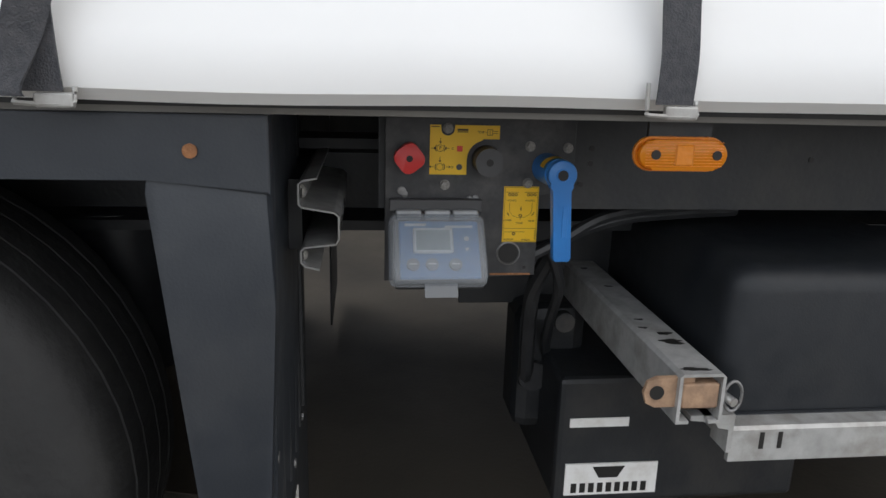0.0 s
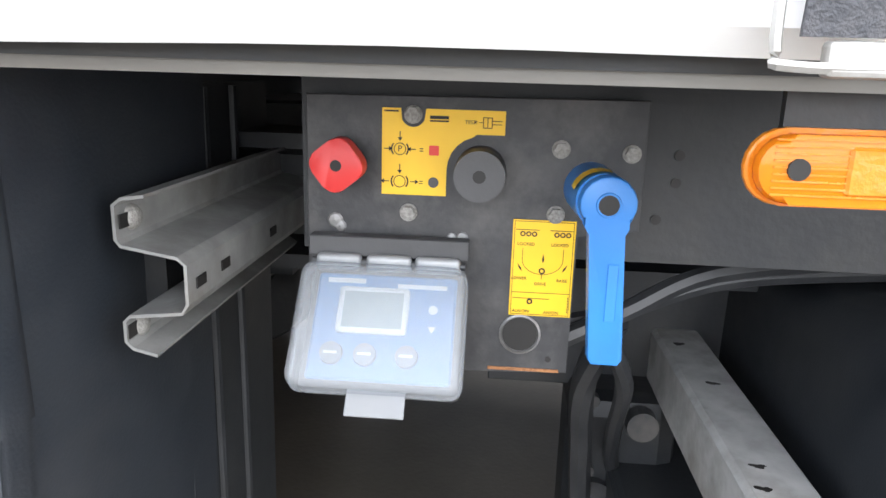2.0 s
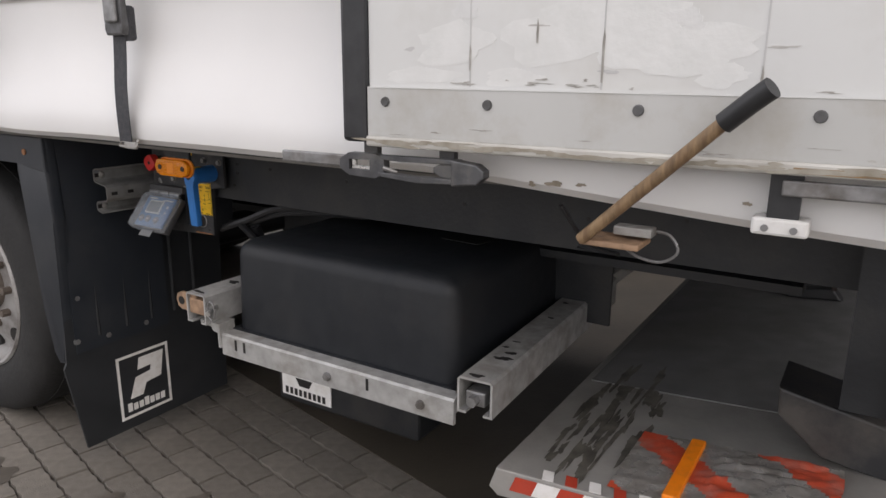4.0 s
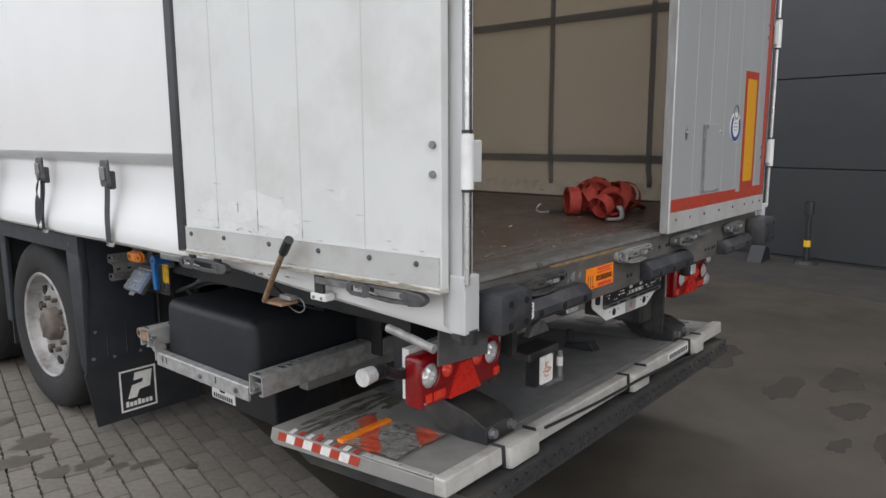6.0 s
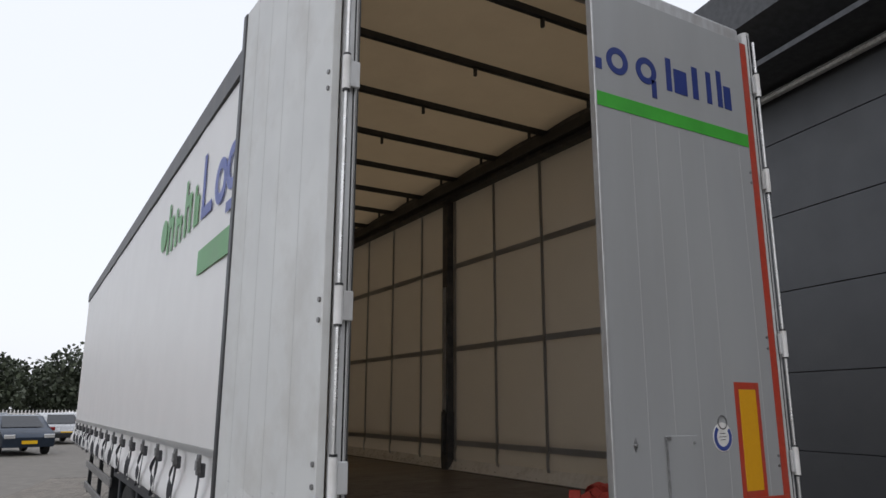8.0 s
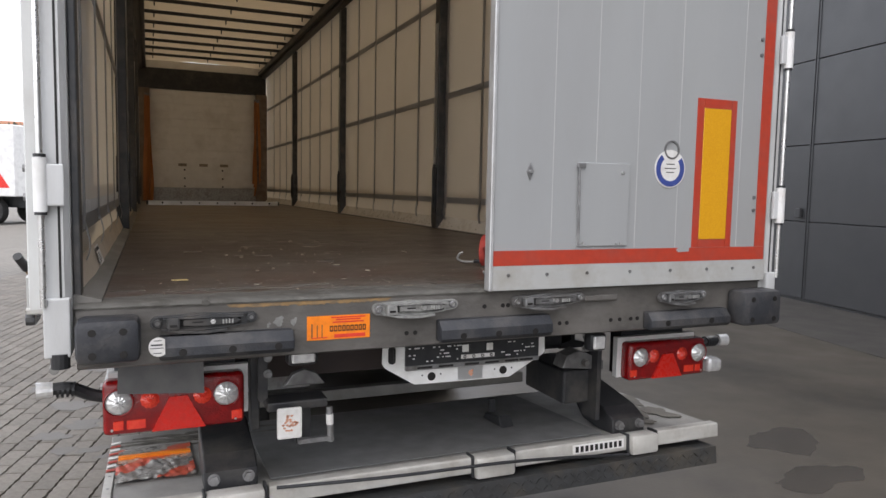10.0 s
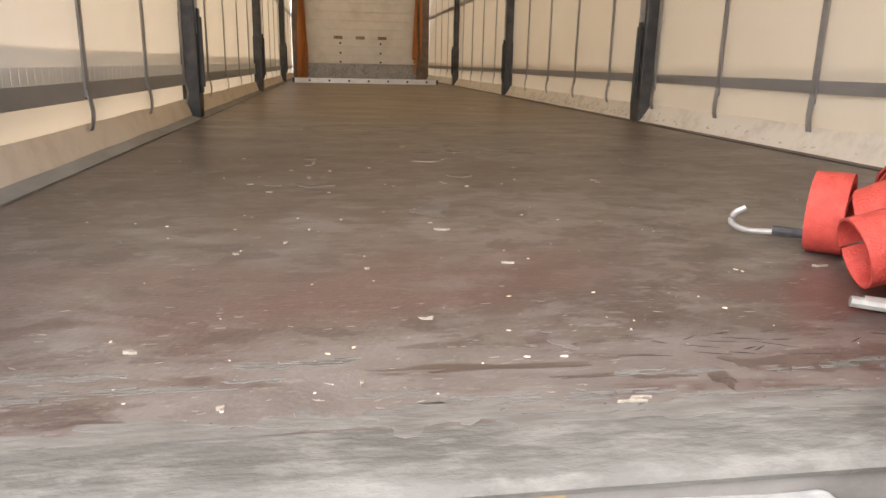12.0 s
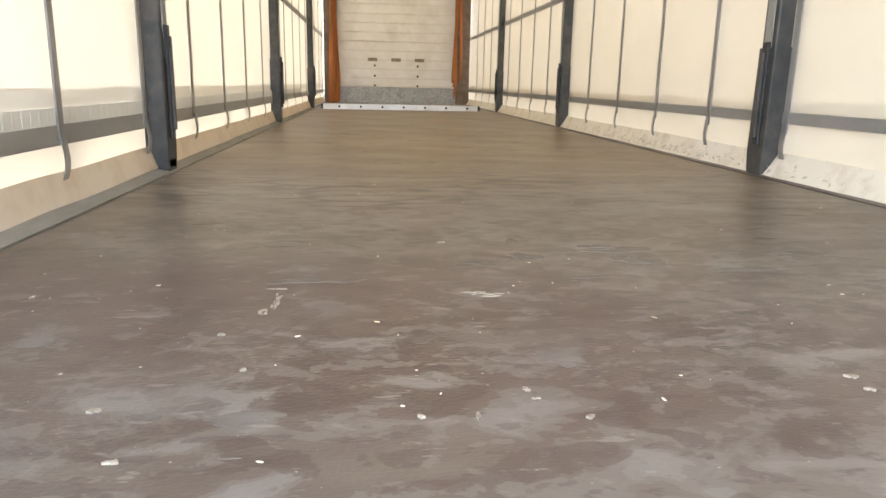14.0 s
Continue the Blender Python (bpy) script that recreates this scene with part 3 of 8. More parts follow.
lampb = part("floodlight", b_box(-0.35, 0.5, 6.05, -0.1, 0.8, 6.25, r=0.03), GALV, hall, "pale grey floodlight")
part("bracket", b_box(-0.12, 0.6, 6.1, 0.0, 0.7, 6.2), DARKM, lampb)

# small things that stand by the wall
post_t = thing("barrier_post", "short black post with a yellow band on a foot", "post", (6.7, 0.97, 0))
part("foot", b_cyl((0, 0, 0), (0, 0, 0.05), 0.16, 0.12), BLACKP, post_t)
part("shaft", b_cyl((0, 0, 0.05), (0, 0, 0.62), 0.035, 0.03), BLACKP, post_t)
part("band", b_cyl((0, 0, 0.22), (0, 0, 0.3), 0.04), YELLOW, post_t, "yellow band")
part("cap", b_cyl((0, 0, 0.62), (0, 0, 0.78), 0.055, 0.05), BLACKP, post_t)
cart = thing("wheel_chock", "small black wheel chock lying on the concrete", "wheel chock", (6.6, 1.5, 0))
part("wedge", b_prism([(-0.2, 0), (0.2, 0), (0.14, 0.16), (-0.02, 0.2)], "y", -0.09, 0.09, r=0.01), BLACKP, cart)
part("grip", b_tube(smooth_path([(0.05, 0, 0.17), (0.09, 0, 0.27), (0.18, 0, 0.26), (0.2, 0, 0.12)]), 0.012), DARKM, cart)

# ---- the trailer ----
HALF, DECK_Z, FRONT = 1.25, 1.2, 13.0
trailer = thing("semi_trailer", "white three-axle curtain-sided semi-trailer with its rear door folded open", "trailer")

# deck
part("deck", b_box(-1.17, 0.075, 1.165, 1.17, FRONT, DECK_Z), DECK, trailer, "worn brown plywood deck")
RAILPALE = pmat("scuffed_pale_rail", (0.2, 0.192, 0.175), (0.15, 0.143, 0.13), 8, 0.6, dirt=(0.1, 0.09, 0.078), damt=0.45, dscale=9, stretch=(1, 0.4, 1))
RAILTOP = pmat("brown_worn_edge", (0.1, 0.082, 0.07), (0.075, 0.06, 0.05), 5, 0.5, dirt=(0.15, 0.135, 0.12), damt=0.5, dscale=6, stretch=(1, 0.5, 1))
part("edge_rail", b_prism([(-1.17, 1.1), (-1.262, 1.1), (-1.262, 1.215), (-1.24, 1.222), (-1.172, 1.205)], "y", 0.02, FRONT), RAILPALE, trailer, "scuffed pale steel edge rail")
part("edge_rail", b_prism([(1.17, 1.1), (1.262, 1.1), (1.262, 1.215), (1.24, 1.222), (1.172, 1.205)], "y", 0.02, FRONT), RAILTOP, trailer, "brown worn edge rail")
lip = b_prism([(-0.003, 1.1805), (-0.005, 1.186), (-0.001, 1.192), (0.009, 1.197), (0.03, 1.2), (0.075, 1.201), (0.075, 1.1805)], "x", -1.24, 1.24, r=0.001)
part("floor_edge", lip, LIP, trailer, "scraped steel floor edge", smooth=True)

BARE = pmat("bare_worn_steel", (0.26, 0.26, 0.245), (0.19, 0.19, 0.18), 40, 0.5, metal=0.2)
# rear sill and bumpers
part("edge_boss", b_cyl((-0.9, -0.008, 1.188), (-0.9, 0.015, 1.19), 0.011, seg=16), LIP, trailer, "worn round boss on the floor edge", smooth=True)
sill = part("rear_sill", b_prism([(0.0, 1.18), (0.074, 1.18), (0.074, 1.02), (0.03, 1.008), (0.0, 1.018)], "x", -1.235, 1.235), SILL, trailer, "scraped grey rear sill beam")
for k, (x, z, rx, rz) in enumerate(((-0.69, 1.122, 0.016, 0.012), (-0.645, 1.118, 0.008, 0.013), (-0.72, 1.112, 0.005, 0.007))):
    part("bare_patch", b_prism(blob(x, z, rx, rz, k), "y", -0.0012, 0.0005), BARE, sill, "bare worn patch of metal")
rnd = random.Random(3)
edge = [(-0.84 + 0.008 * i, 1.1798) for i in range(64)]
part("rust_streak", b_prism(edge + [(x, 1.172 - 0.006 * rnd.random() * math.sin(3.1 * (x + 0.85) / 0.54) ** 0.5 if -0.84 < x < -0.34 else 1.178) for x, _ in edge[::-1]], "y", -0.0014, 0.0004), OCHRE, sill, "ochre rust along the edge")
for x in (0.0, 0.07, 0.09, 0.52, 0.56, 0.61, 0.64, -0.28, -0.25, 0.3, 0.33):
    z = 1.135 if x < 0.2 and x >= 0 else 1.06
    part("bolt_hole", b_cyl((x, 0.002, z), (x, -0.002, z), 0.0075, seg=12), INK, sill)


def bumper(x0, x1, z0, z1, out, holes, name="bumper_rail"):
    p = part(name, b_prism([(0.0, z0), (0.0, z1), (-out * 0.55, z1), (-out, z1 - 0.028), (-out, z0 + 0.012), (-out * 0.8, z0)], "x", x0, x1, r=0.008), BUMPER, trailer, "black rubber bumper", smooth=True)
    for hx, hz in holes:
        part("bolt_hole", b_cyl((hx, -out + 0.003, hz), (hx, -out - 0.002, hz), 0.011, seg=14), INK, p)
    return p


bl = bumper(-1.028, -0.65, 1.036, 1.1, 0.055, [(-0.965, 1.058), (-0.83, 1.058), (-0.7, 1.058)])
bumper(-0.178, 0.243, 1.03, 1.1, 0.055, [(-0.1, 1.05), (0.03, 1.05), (0.17, 1.05)])
bumper(0.665, 1.05, 1.02, 1.085, 0.055, [(0.74, 1.045), (0.95, 1.045)])
for x0, x1, z0, z1 in ((-1.232, -1.073, 1.047, 1.168), (1.07, 1.265, 1.02, 1.158)):
    blk = part("bumper_block", b_box(x0, -0.1, z0, x1, 0.0, z1, r=0.02), BUMPER, trailer, "thick black rubber bumper block", smooth=True)
    for hx in (x0 + 0.042, x1 - 0.042):
        for hz in (z0 + 0.026, z1 - 0.033):
            part("bolt_hole", b_cyl((hx, -0.097, hz), (hx, -0.102, hz), 0.01, seg=14), INK, blk)
disc = [(-1.028 + 0.026 * math.cos(radians(a)), 1.078 + 0.027 * math.sin(radians(a))) for a in range(50, 311, 13)]
part("round_label", b_prism(disc, "y", -0.0575, -0.0555), PAPER, bl, "torn round white label")
for z, x0, w, h in ((1.095, -1.04, 0.02, 0.002), (1.082, -1.048, 0.03, 0.004), (1.074, -1.05, 0.034, 0.0018), (1.06, -1.042, 0.022, 0.002)):
    part("print_line", b_box(x0, -0.0582, z, x0 + w, -0.0576, z + h), BLACKP, bl)


def latch(x0, x1, z, mat, parent, y=0.0, name="door_lock", right=True):
    """A lever lock: narrow carrier with ringed ends, side cheeks, a sunk lever, keeper box and ribs."""
    w = x1 - x0
    f = lambda k: x0 + w * (k if right else 1 - k)
    dark = mat if mat is POST else DULL
    ring = [(math.cos(radians(a)), math.sin(radians(a))) for a in range(90, 271, 20)]
    out = [(x0 + 0.02 + 0.02 * a, z + 0.019 * b) for a, b in ring] + [(x0 + w * 0.2, z - 0.025), (x0 + w * 0.66, z - 0.022), (x0 + w * 0.8, z - 0.017)] + [(x1 - 0.018 - 0.018 * a, z + 0.006 - 0.016 * b) for a, b in ring] + [(x0 + w * 0.8, z + 0.02), (x0 + w * 0.45, z + 0.024), (x0 + w * 0.2, z + 0.02)]
    p = part(name, b_prism(out, "y", y - 0.007, y, r=0.0015), mat, parent, "worn lever lock of the rear door")
    cx = (x0 + x1) / 2
    part("raised_rim", b_prism(holed(out, [(cx + (a - cx) * 0.96, z + (b - z) * 0.8) for a, b in out]), "y", y - 0.016, y - 0.0065), mat, p)
    # cheeks above and below the lever, the lower one swelling in the middle
    part("cheek", b_prism([(f(0.12), z + 0.013), (f(0.3), z + 0.018), (f(0.62), z + 0.02), (f(0.86), z + 0.016), (f(0.86), z + 0.011), (f(0.6), z + 0.013), (f(0.3), z + 0.012)], "y", y - 0.032, y - 0.006), mat, p)
    part("cheek", b_prism([(f(0.1), z - 0.016), (f(0.28), z - 0.028), (f(0.5), z - 0.032), (f(0.7), z - 0.026), (f(0.7), z - 0.02), (f(0.5), z - 0.025), (f(0.28), z - 0.021)], "y", y - 0.034, y - 0.004), mat, p)
    part("recess", b_box(x0 + w * 0.2, y - 0.0085, z - 0.014, x0 + w * 0.84, y - 0.0072, z + 0.011), INK, p)
    part("lever", b_prism([(f(0.3), z - 0.009), (f(0.3), z + 0.008), (f(0.44), z + 0.01), (f(0.8), z + 0.009), (f(0.84), z + 0.002), (f(0.8), z - 0.007), (f(0.5), z - 0.011)], "y", y - 0.024, y - 0.01, r=0.002), mat, p)
    xa, xb = sorted((f(0.15), f(0.27)))
    kb = part("keeper", b_box(xa, y - 0.032, z - 0.019, xb, y - 0.006, z + 0.016, r=0.005), mat, p)
    part("keeper_slot", b_box(xa + 0.008, y - 0.0335, z - 0.01, xb - 0.008, y - 0.0315, z - 0.003), INK, kb)
    for px, pz in ((x0 + 0.02, z), (x1 - 0.018, z + 0.006)):
        bm_ = bmesh.new()
        lathe(bm_, [(0.0, 0.0125), (-0.013, 0.0125), (-0.016, 0.01), (-0.016, 0.0065), (-0.011, 0.006)], (px, y - 0.006, pz), "y", 18)
        rg = part("pivot_ring", bm_, dark, p, smooth=True)
        part("pivot_bolt", hexhead((px, y - 0.012, pz), (0, -1, 0), 0.006, 0.006), BRIGHT if mat is not POST else DULL, rg)
    for k in range(4):
        part("tooth", b_box(f(0.66) + k * 0.0085, y - 0.03, z - 0.007, f(0.66) + k * 0.0085 + 0.005, y - 0.022, z + 0.006, r=0.001, seg=1), BRIGHT, p)
    part("stud", b_cyl((f(0.57), y - 0.036, z + 0.002), (f(0.57), y - 0.012, z + 0.002), 0.0075, seg=12), BRIGHT, p)
    part("slot", b_box(x0 + w * 0.38, y - 0.0252, z - 0.002, x0 + w * 0.48, y - 0.0242, z + 0.002), INK, p)
    return p


LOCKM = pmat("worn_silver_lock", (0.46, 0.46, 0.44), (0.32, 0.32, 0.31), 40, 0.42, metal=0.5, dirt=(0.1, 0.09, 0.08), damt=0.6, dscale=25)
latch(-1.05, -0.755, 1.136, POST, trailer)
latch(-0.4, -0.105, 1.145, LOCKM, trailer)
l3 = latch(0.095, 0.39, 1.148, DULL, trailer, y=-0.004)
part("lever_tail", b_box(0.39, -0.022, 1.138, 0.53, -0.01, 1.158, r=0.004), SILL, l3)
latch(0.72, 0.945, 1.138, DULL, trailer, y=-0.01)

# orange company label: picture, bars of lettering and a red strip
lab = part("company_label", b_box(-0.605, -0.003, 1.056, -0.405, -0.001, 1.131), ORANGE, sill, "orange company sticker with a fluted red strip")


part("red_strip", b_box(-0.52, -0.0042, 1.061, -0.42, -0.0031, 1.072), REDINK, lab)
for k in range(9):
    part("letter_block", b_prism(holed([(-0.534 + 0.0132 * k, 1.081), (-0.524 + 0.0132 * k, 1.081), (-0.524 + 0.0132 * k, 1.099), (-0.534 + 0.0132 * k, 1.099)], [(-0.5315 + 0.0132 * k, 1.0845), (-0.5265 + 0.0132 * k, 1.0845), (-0.5265 + 0.0132 * k, 1.0955), (-0.5315 + 0.0132 * k, 1.0955)]), "y", -0.0042, -0.0031), INK, lab)
for x, z, w, h in ((-0.525, 1.108, 0.1, 0.004), (-0.515, 1.116, 0.08, 0.004), (-0.53, 1.123, 0.11, 0.004), (-0.592, 1.062, 0.004, 0.045), (-0.575, 1.062, 0.003, 0.04), (-0.56, 1.062, 0.003, 0.042), (-0.592, 1.062, 0.05, 0.003)):
    part("print_bar", b_box(x, -0.0042, z, x + w, -0.0031, z + h), RUST if h > 0.01 else REDINK, lab)


# rear lamps, lamp carriers, stalk lamps
def faceted(c, r, rings=6, seg=22):
    """A domed lens of small facets that stand out in turn."""
    bm = bmesh.new()
    prev = None
    for i in range(rings + 1):
        rr = r * (1 - i / rings) + 0.0008
        ringv = []
        for j in range(seg):
            a = 2 * math.pi * j / seg
            d = 0.016 * (1 - (rr / r) ** 2) + (0.0012 if j % 2 else 0) + (0.0006 if i % 2 else 0)
            ringv.append(bm.verts.new((c[0] + rr * math.cos(a), c[1] - d, c[2] + rr * math.sin(a))))
        if prev:
            for j in range(seg):
                bm.faces.new((prev[j], prev[(j + 1) % seg], ringv[(j + 1) % seg], ringv[j]))
        prev = ringv
    bm.faces.new(prev)
    bmesh.ops.recalc_face_normals(bm, faces=bm.faces)
    return bm


def rear_lamp(x0, x1, z0, z1, y, flip):
    lamp = part("rear_lamp", b_box(x0, y, z0, x1, y + 0.07, z1, r=0.018, seg=3), REDL, trailer, "red rear light cluster", smooth=True)
    w = x1 - x0
    at = (lambda f: x0 + w * f) if not flip else (lambda f: x1 - w * f)
    zc = z0 + (z1 - z0) * 0.62
    for f in (0.11, 0.86):
        part("round_lens", faceted((at(f), y, zc), 0.04), CLEARL, lamp, "clear faceted round lens")
        bm = bmesh.new()
        lathe(bm, [(0.0, 0.045), (-0.006, 0.045), (-0.008, 0.042), (-0.006, 0.0395)], (at(f), y, zc), "y", 28)
        part("lens_rim", bm, REDL, lamp, smooth=True)
    for f, r in ((0.32, 0.034), (0.69, 0.034)):
        part("red_lens", faceted((at(f), y + 0.006, zc), r), REDHOT, lamp, "bright red round lens")
    for f, a in ((0.07, 0.07), (0.16, 0.13), (0.9, 0.08)):
        xa, xb = sorted((at(f), at(f + a)))
        part("reflector_cell", b_box(xa, y - 0.003, z0 + 0.018, xb, y + 0.01, z0 + 0.048, r=0.002, seg=1), REDHOT, lamp)
    xs = [at(0.33), at(0.455), at(0.58), at(0.71)]
    tri = [(xs[0], z0 + 0.006), (xs[1], zc + 0.006), (xs[2], zc + 0.006), (xs[3], z0 + 0.006)]
    part("triangle_reflector", b_prism(tri, "y", y - 0.008, y + 0.01), REDTRI, lamp, "red triangular reflector")
    for f in (0.06, 0.93):
        part("screw", b_cyl((at(f), y - 0.003, z0 + 0.02), (at(f), y + 0.01, z0 + 0.02), 0.004, seg=8), BRIGHT, lamp)
    return lamp


FLAPG = pmat("dusty_grey_rubber_flap", (0.13, 0.13, 0.13), (0.1, 0.1, 0.1), 15, 0.6, dirt=(0.18, 0.17, 0.16), damt=0.4, dscale=8)
REDTRI = pmat("scarlet_reflector", (0.7, 0.025, 0.015), (0.62, 0.02, 0.012), 80, 0.28, bump=0.15, bscale=300)
rear_lamp(-1.19, -0.762, 0.738, 0.912, 0.24, False)
rear_lamp(0.8, 1.21, 0.738, 0.9, 0.24, True)
for x0, x1, z0, z1 in ((-1.175, -0.745, 0.76, 0.926), (0.778, 1.19, 0.745, 0.916)):
    part("lamp_carrier", b_box(x0, 0.296, z0, x1, 0.325, z1), WHITE, trailer, "white lamp carrier plate")
    part("lamp_bracket", b_box(x0 + 0.04, 0.325, z0, x1 - 0.04, 0.4, z1 + 0.14), CHASSIS, trailer, "dark lamp bracket")
part("lamp_flap", b_prism([(-1.145, 0.884), (-0.892, 0.864), (-0.895, 1.03), (-1.14, 1.03)], "y", 0.2, 0.206), FLAPG, trailer, "grey rubber flap over the lamp")
part("lamp_glass", b_box(1.24, 0.25, 0.735, 1.325, 0.32, 0.8, r=0.02), CLEARL, trailer, "loose clear lamp glass")
for s, dz in ((-1, 0.0), (1, -0.018)):
    st = part("stalk_lamp", b_tube(smooth_path([(s * 1.15, 0.32, 0.84 + dz), (s * 1.22, 0.32, 0.855 + dz), (s * 1.28, 0.31, 0.885 + dz), (s * 1.33, 0.305, 0.888 + dz)], 5), 0.02), BLACKP, trailer, "black rubber stalk side lamp", smooth=True)
    part("lens", b_cyl((s * 1.33, 0.3, 0.888 + dz), (s * 1.375, 0.295, 0.888 + dz), 0.025, 0.027), CLEARL, st, "clear lamp end")
    for k in range(4):
        part("rib", b_cyl((s * (1.27 + 0.014 * k), 0.31, 0.882 + dz), (s * (1.277 + 0.014 * k), 0.31, 0.883 + dz), 0.024), BLACKP, st)
for x0, x1, z0, z1 in ((-0.655, -0.555, 0.965, 1.02), (0.47, 0.545, 0.93, 1.0)):
    wl_ = part("work_lamp", b_box(x0, 0.05, z0, x1, 0.1, z1, r=0.014), BLACKP, trailer, "small work lamp", smooth=True)
    part("lens", b_box(x0 + 0.012, 0.042, z0 + 0.01, x1 - 0.012, 0.055, z1 - 0.01, r=0.006), CLEARL, wl_, "clear ribbed lens")

# number plate carrier with blank perforated base
npc = part("plate_carrier", b_prism([(-0.32, 1.005), (0.312, 1.005), (0.315, 0.93), (0.3, 0.918), (0.166, 0.846), (-0.205, 0.85), (-0.312, 0.915), (-0.322, 0.93)], "y", 0.12, 0.126), WHITE, trailer, "white plate carrier with cut corners")
part("plate_base", b_box(-0.243, 0.108, 0.918, 0.283, 0.118, 1.0, r=0.002, seg=1), BLACKP, npc, "black perforated plate base")
part("base_strip", b_box(-0.243, 0.105, 0.903, 0.283, 0.118, 0.92, r=0.002, seg=1), DULL, npc, "grey strip with illegible lettering")
random.seed(11)
for z in (0.93, 0.942, 0.954, 0.966, 0.978, 0.99):
    x = -0.232
    while x < 0.262:
        w = random.choice((0.005, 0.008, 0.014, 0.02))
        if random.random() < 0.42 and not (-0.045 < x < 0.115 and z < 0.985):
            part("slot_hole", b_box(x, 0.1065, z, x + w, 0.1079, z + 0.004), PAPER, npc)
        x += w + random.uniform(0.005, 0.014)
for x in (-0.2, -0.12, -0.02, 0.06, 0.14, 0.2):
    part("print_bar", b_box(x, 0.1035, 0.908, x + 0.055, 0.1049, 0.915), INK, npc)
for x in (-0.03, 0.066):
    part("white_square", b_box(x, 0.1065, 0.955, x + 0.025, 0.1079, 0.981), PAPER, npc)
part("ring_strip", b_box(-0.034, 0.1065, 0.931, 0.098, 0.1079, 0.945), PAPER, npc)
for x in (-0.02, 0.015, 0.05, 0.085):
    part("ring_mark", b_cyl((x, 0.1066, 0.938), (x, 0.1056, 0.938), 0.0062, seg=12), INK, npc)
    part("ring_centre", b_cyl((x, 0.1058, 0.938), (x, 0.105, 0.938), 0.003, seg=10), PAPER, npc)
for x in (-0.141, 0.141):
    part("round_hole", b_cyl((x, 0.118, 0.874), (x, 0.1205, 0.874), 0.015, seg=20), INK, npc)
    for dx in (-0.035, 0.035):
        part("rivet_hole", b_cyl((x + dx, 0.1185, 0.88), (x + dx, 0.1205, 0.88), 0.003, seg=8), INK, npc)
part("stamp_label", b_box(-0.04, 0.1172, 0.853, 0.056, 0.1192, 0.898), PALEBAND, npc, "pale patterned seal label")
part("orange_blot", b_prism(blob(0.01, 0.876, 0.011, 0.009, 6), "y", 0.116, 0.1171), BLOTCH, npc, "orange blot")
for x in (-0.29,):
    part("oval_slot", b_box(x - 0.012, 0.118, 0.93, x + 0.012, 0.1205, 0.99, r=0.01), INK, npc)

# rear portal, doors and hinges
PILLAR = pmat("pale_anodised_pillar", (0.6, 0.61, 0.61), (0.52, 0.525, 0.52), 10, 0.45, metal=0.12, dirt=(0.3, 0.28, 0.25), damt=0.35, dscale=6, stretch=(1, 1, 0.3))
for s, o, zs in ((-1, 1.302, (1.52, 2.12, 3.035, 3.62)), (1, 1.285, (1.49, 2.1, 3.03, 3.62))):
    pil = part("rear_pillar", b_prism([(s * o, -0.02), (s * 1.258, -0.02), (s * 1.243, 0.0), (s * 1.243, 0.1), (s * 1.262, 0.1), (s * o, 0.03)], "z", 1.07, 3.97), PILLAR, trailer, "pale aluminium corner pillar")
    part("dark_jamb", b_box(min(s * 1.222, s * 1.242), 0.03, 1.2, max(s * 1.222, s * 1.242), 0.1, 3.95, r=0.004), POST, pil, "dark inner jamb")
    part("groove", b_box(s * 1.267 - 0.003, -0.0215, 1.1, s * 1.267 + 0.003, -0.0195, 3.95), INK, pil)
    part("foot_plate", b_box(min(s * (o + 0.007), s * 1.245), -0.035, 1.06, max(s * (o + 0.007), s * 1.245), 0.02, 1.22, r=0.004), PILLAR, pil)
    part("foot_roller", b_cyl((s * 1.272, -0.02, 1.03), (s * 1.272, -0.02, 1.07), 0.024, seg=14), BLACKP, pil)
    hx = s * (o + 0.004)
    for z in zs:
        h = part("hinge", b_cyl((hx, -0.04, z - 0.07), (hx, -0.04, z + 0.07), 0.017, seg=16), WHITE, trailer, "pale door hinge", smooth=True)
        part("hinge_leaf", b_box(min(hx, s * 1.25), -0.045, z - 0.055, max(hx, s * 1.25), -0.03, z + 0.055, r=0.004), PILLAR, h)
        for dz in (-0.078, 0.072):
            part("bush", b_cyl((hx, -0.04, z + dz), (hx, -0.04, z + dz + 0.008), 0.015, seg=14), BLACKP, h)
    part("hinge_rod", b_cyl((hx, -0.04, 1.2), (hx, -0.04, 3.9), 0.008, seg=10), BRIGHT, trailer, "long hinge rod", smooth=True)
part("rear_header", b_box(-1.21, 0.0, 3.86, 1.21, 0.12, 3.98, r=0.01), ALU, trailer, "rear roof header")

# closed right-hand door
door = part("closed_rear_door", b_box(0.0, -0.03, 1.19, 1.232, 0.0, 3.88, r=0.003, seg=1), DOOR_OUT, trailer, "closed pale grey rear door with red and amber markings")
part("kick_strip", b_box(0.012, -0.034, 1.192, 1.228, -0.0305, 1.274), DOOR_STRIP, door, "pale riveted kick strip")
part("edge_profile", b_box(-0.002, -0.036, 1.19, 0.012, 0.004, 3.88, r=0.003, seg=1), ALU, door)
for x in (0.07, 0.22, 0.385, 0.57, 0.755, 0.93, 1.06, 1.17):
    part("rivet", b_cyl((x, -0.034, 1.243), (x, -0.038, 1.243), 0.006, seg=10), DULL, door)
for x in (0.235, 0.41, 0.588, 0.775, 1.075):
    part("board_joint", b_box(x - 0.0015, -0.0308, 1.33, x + 0.0015, -0.0299, 3.2), SEAM, door)
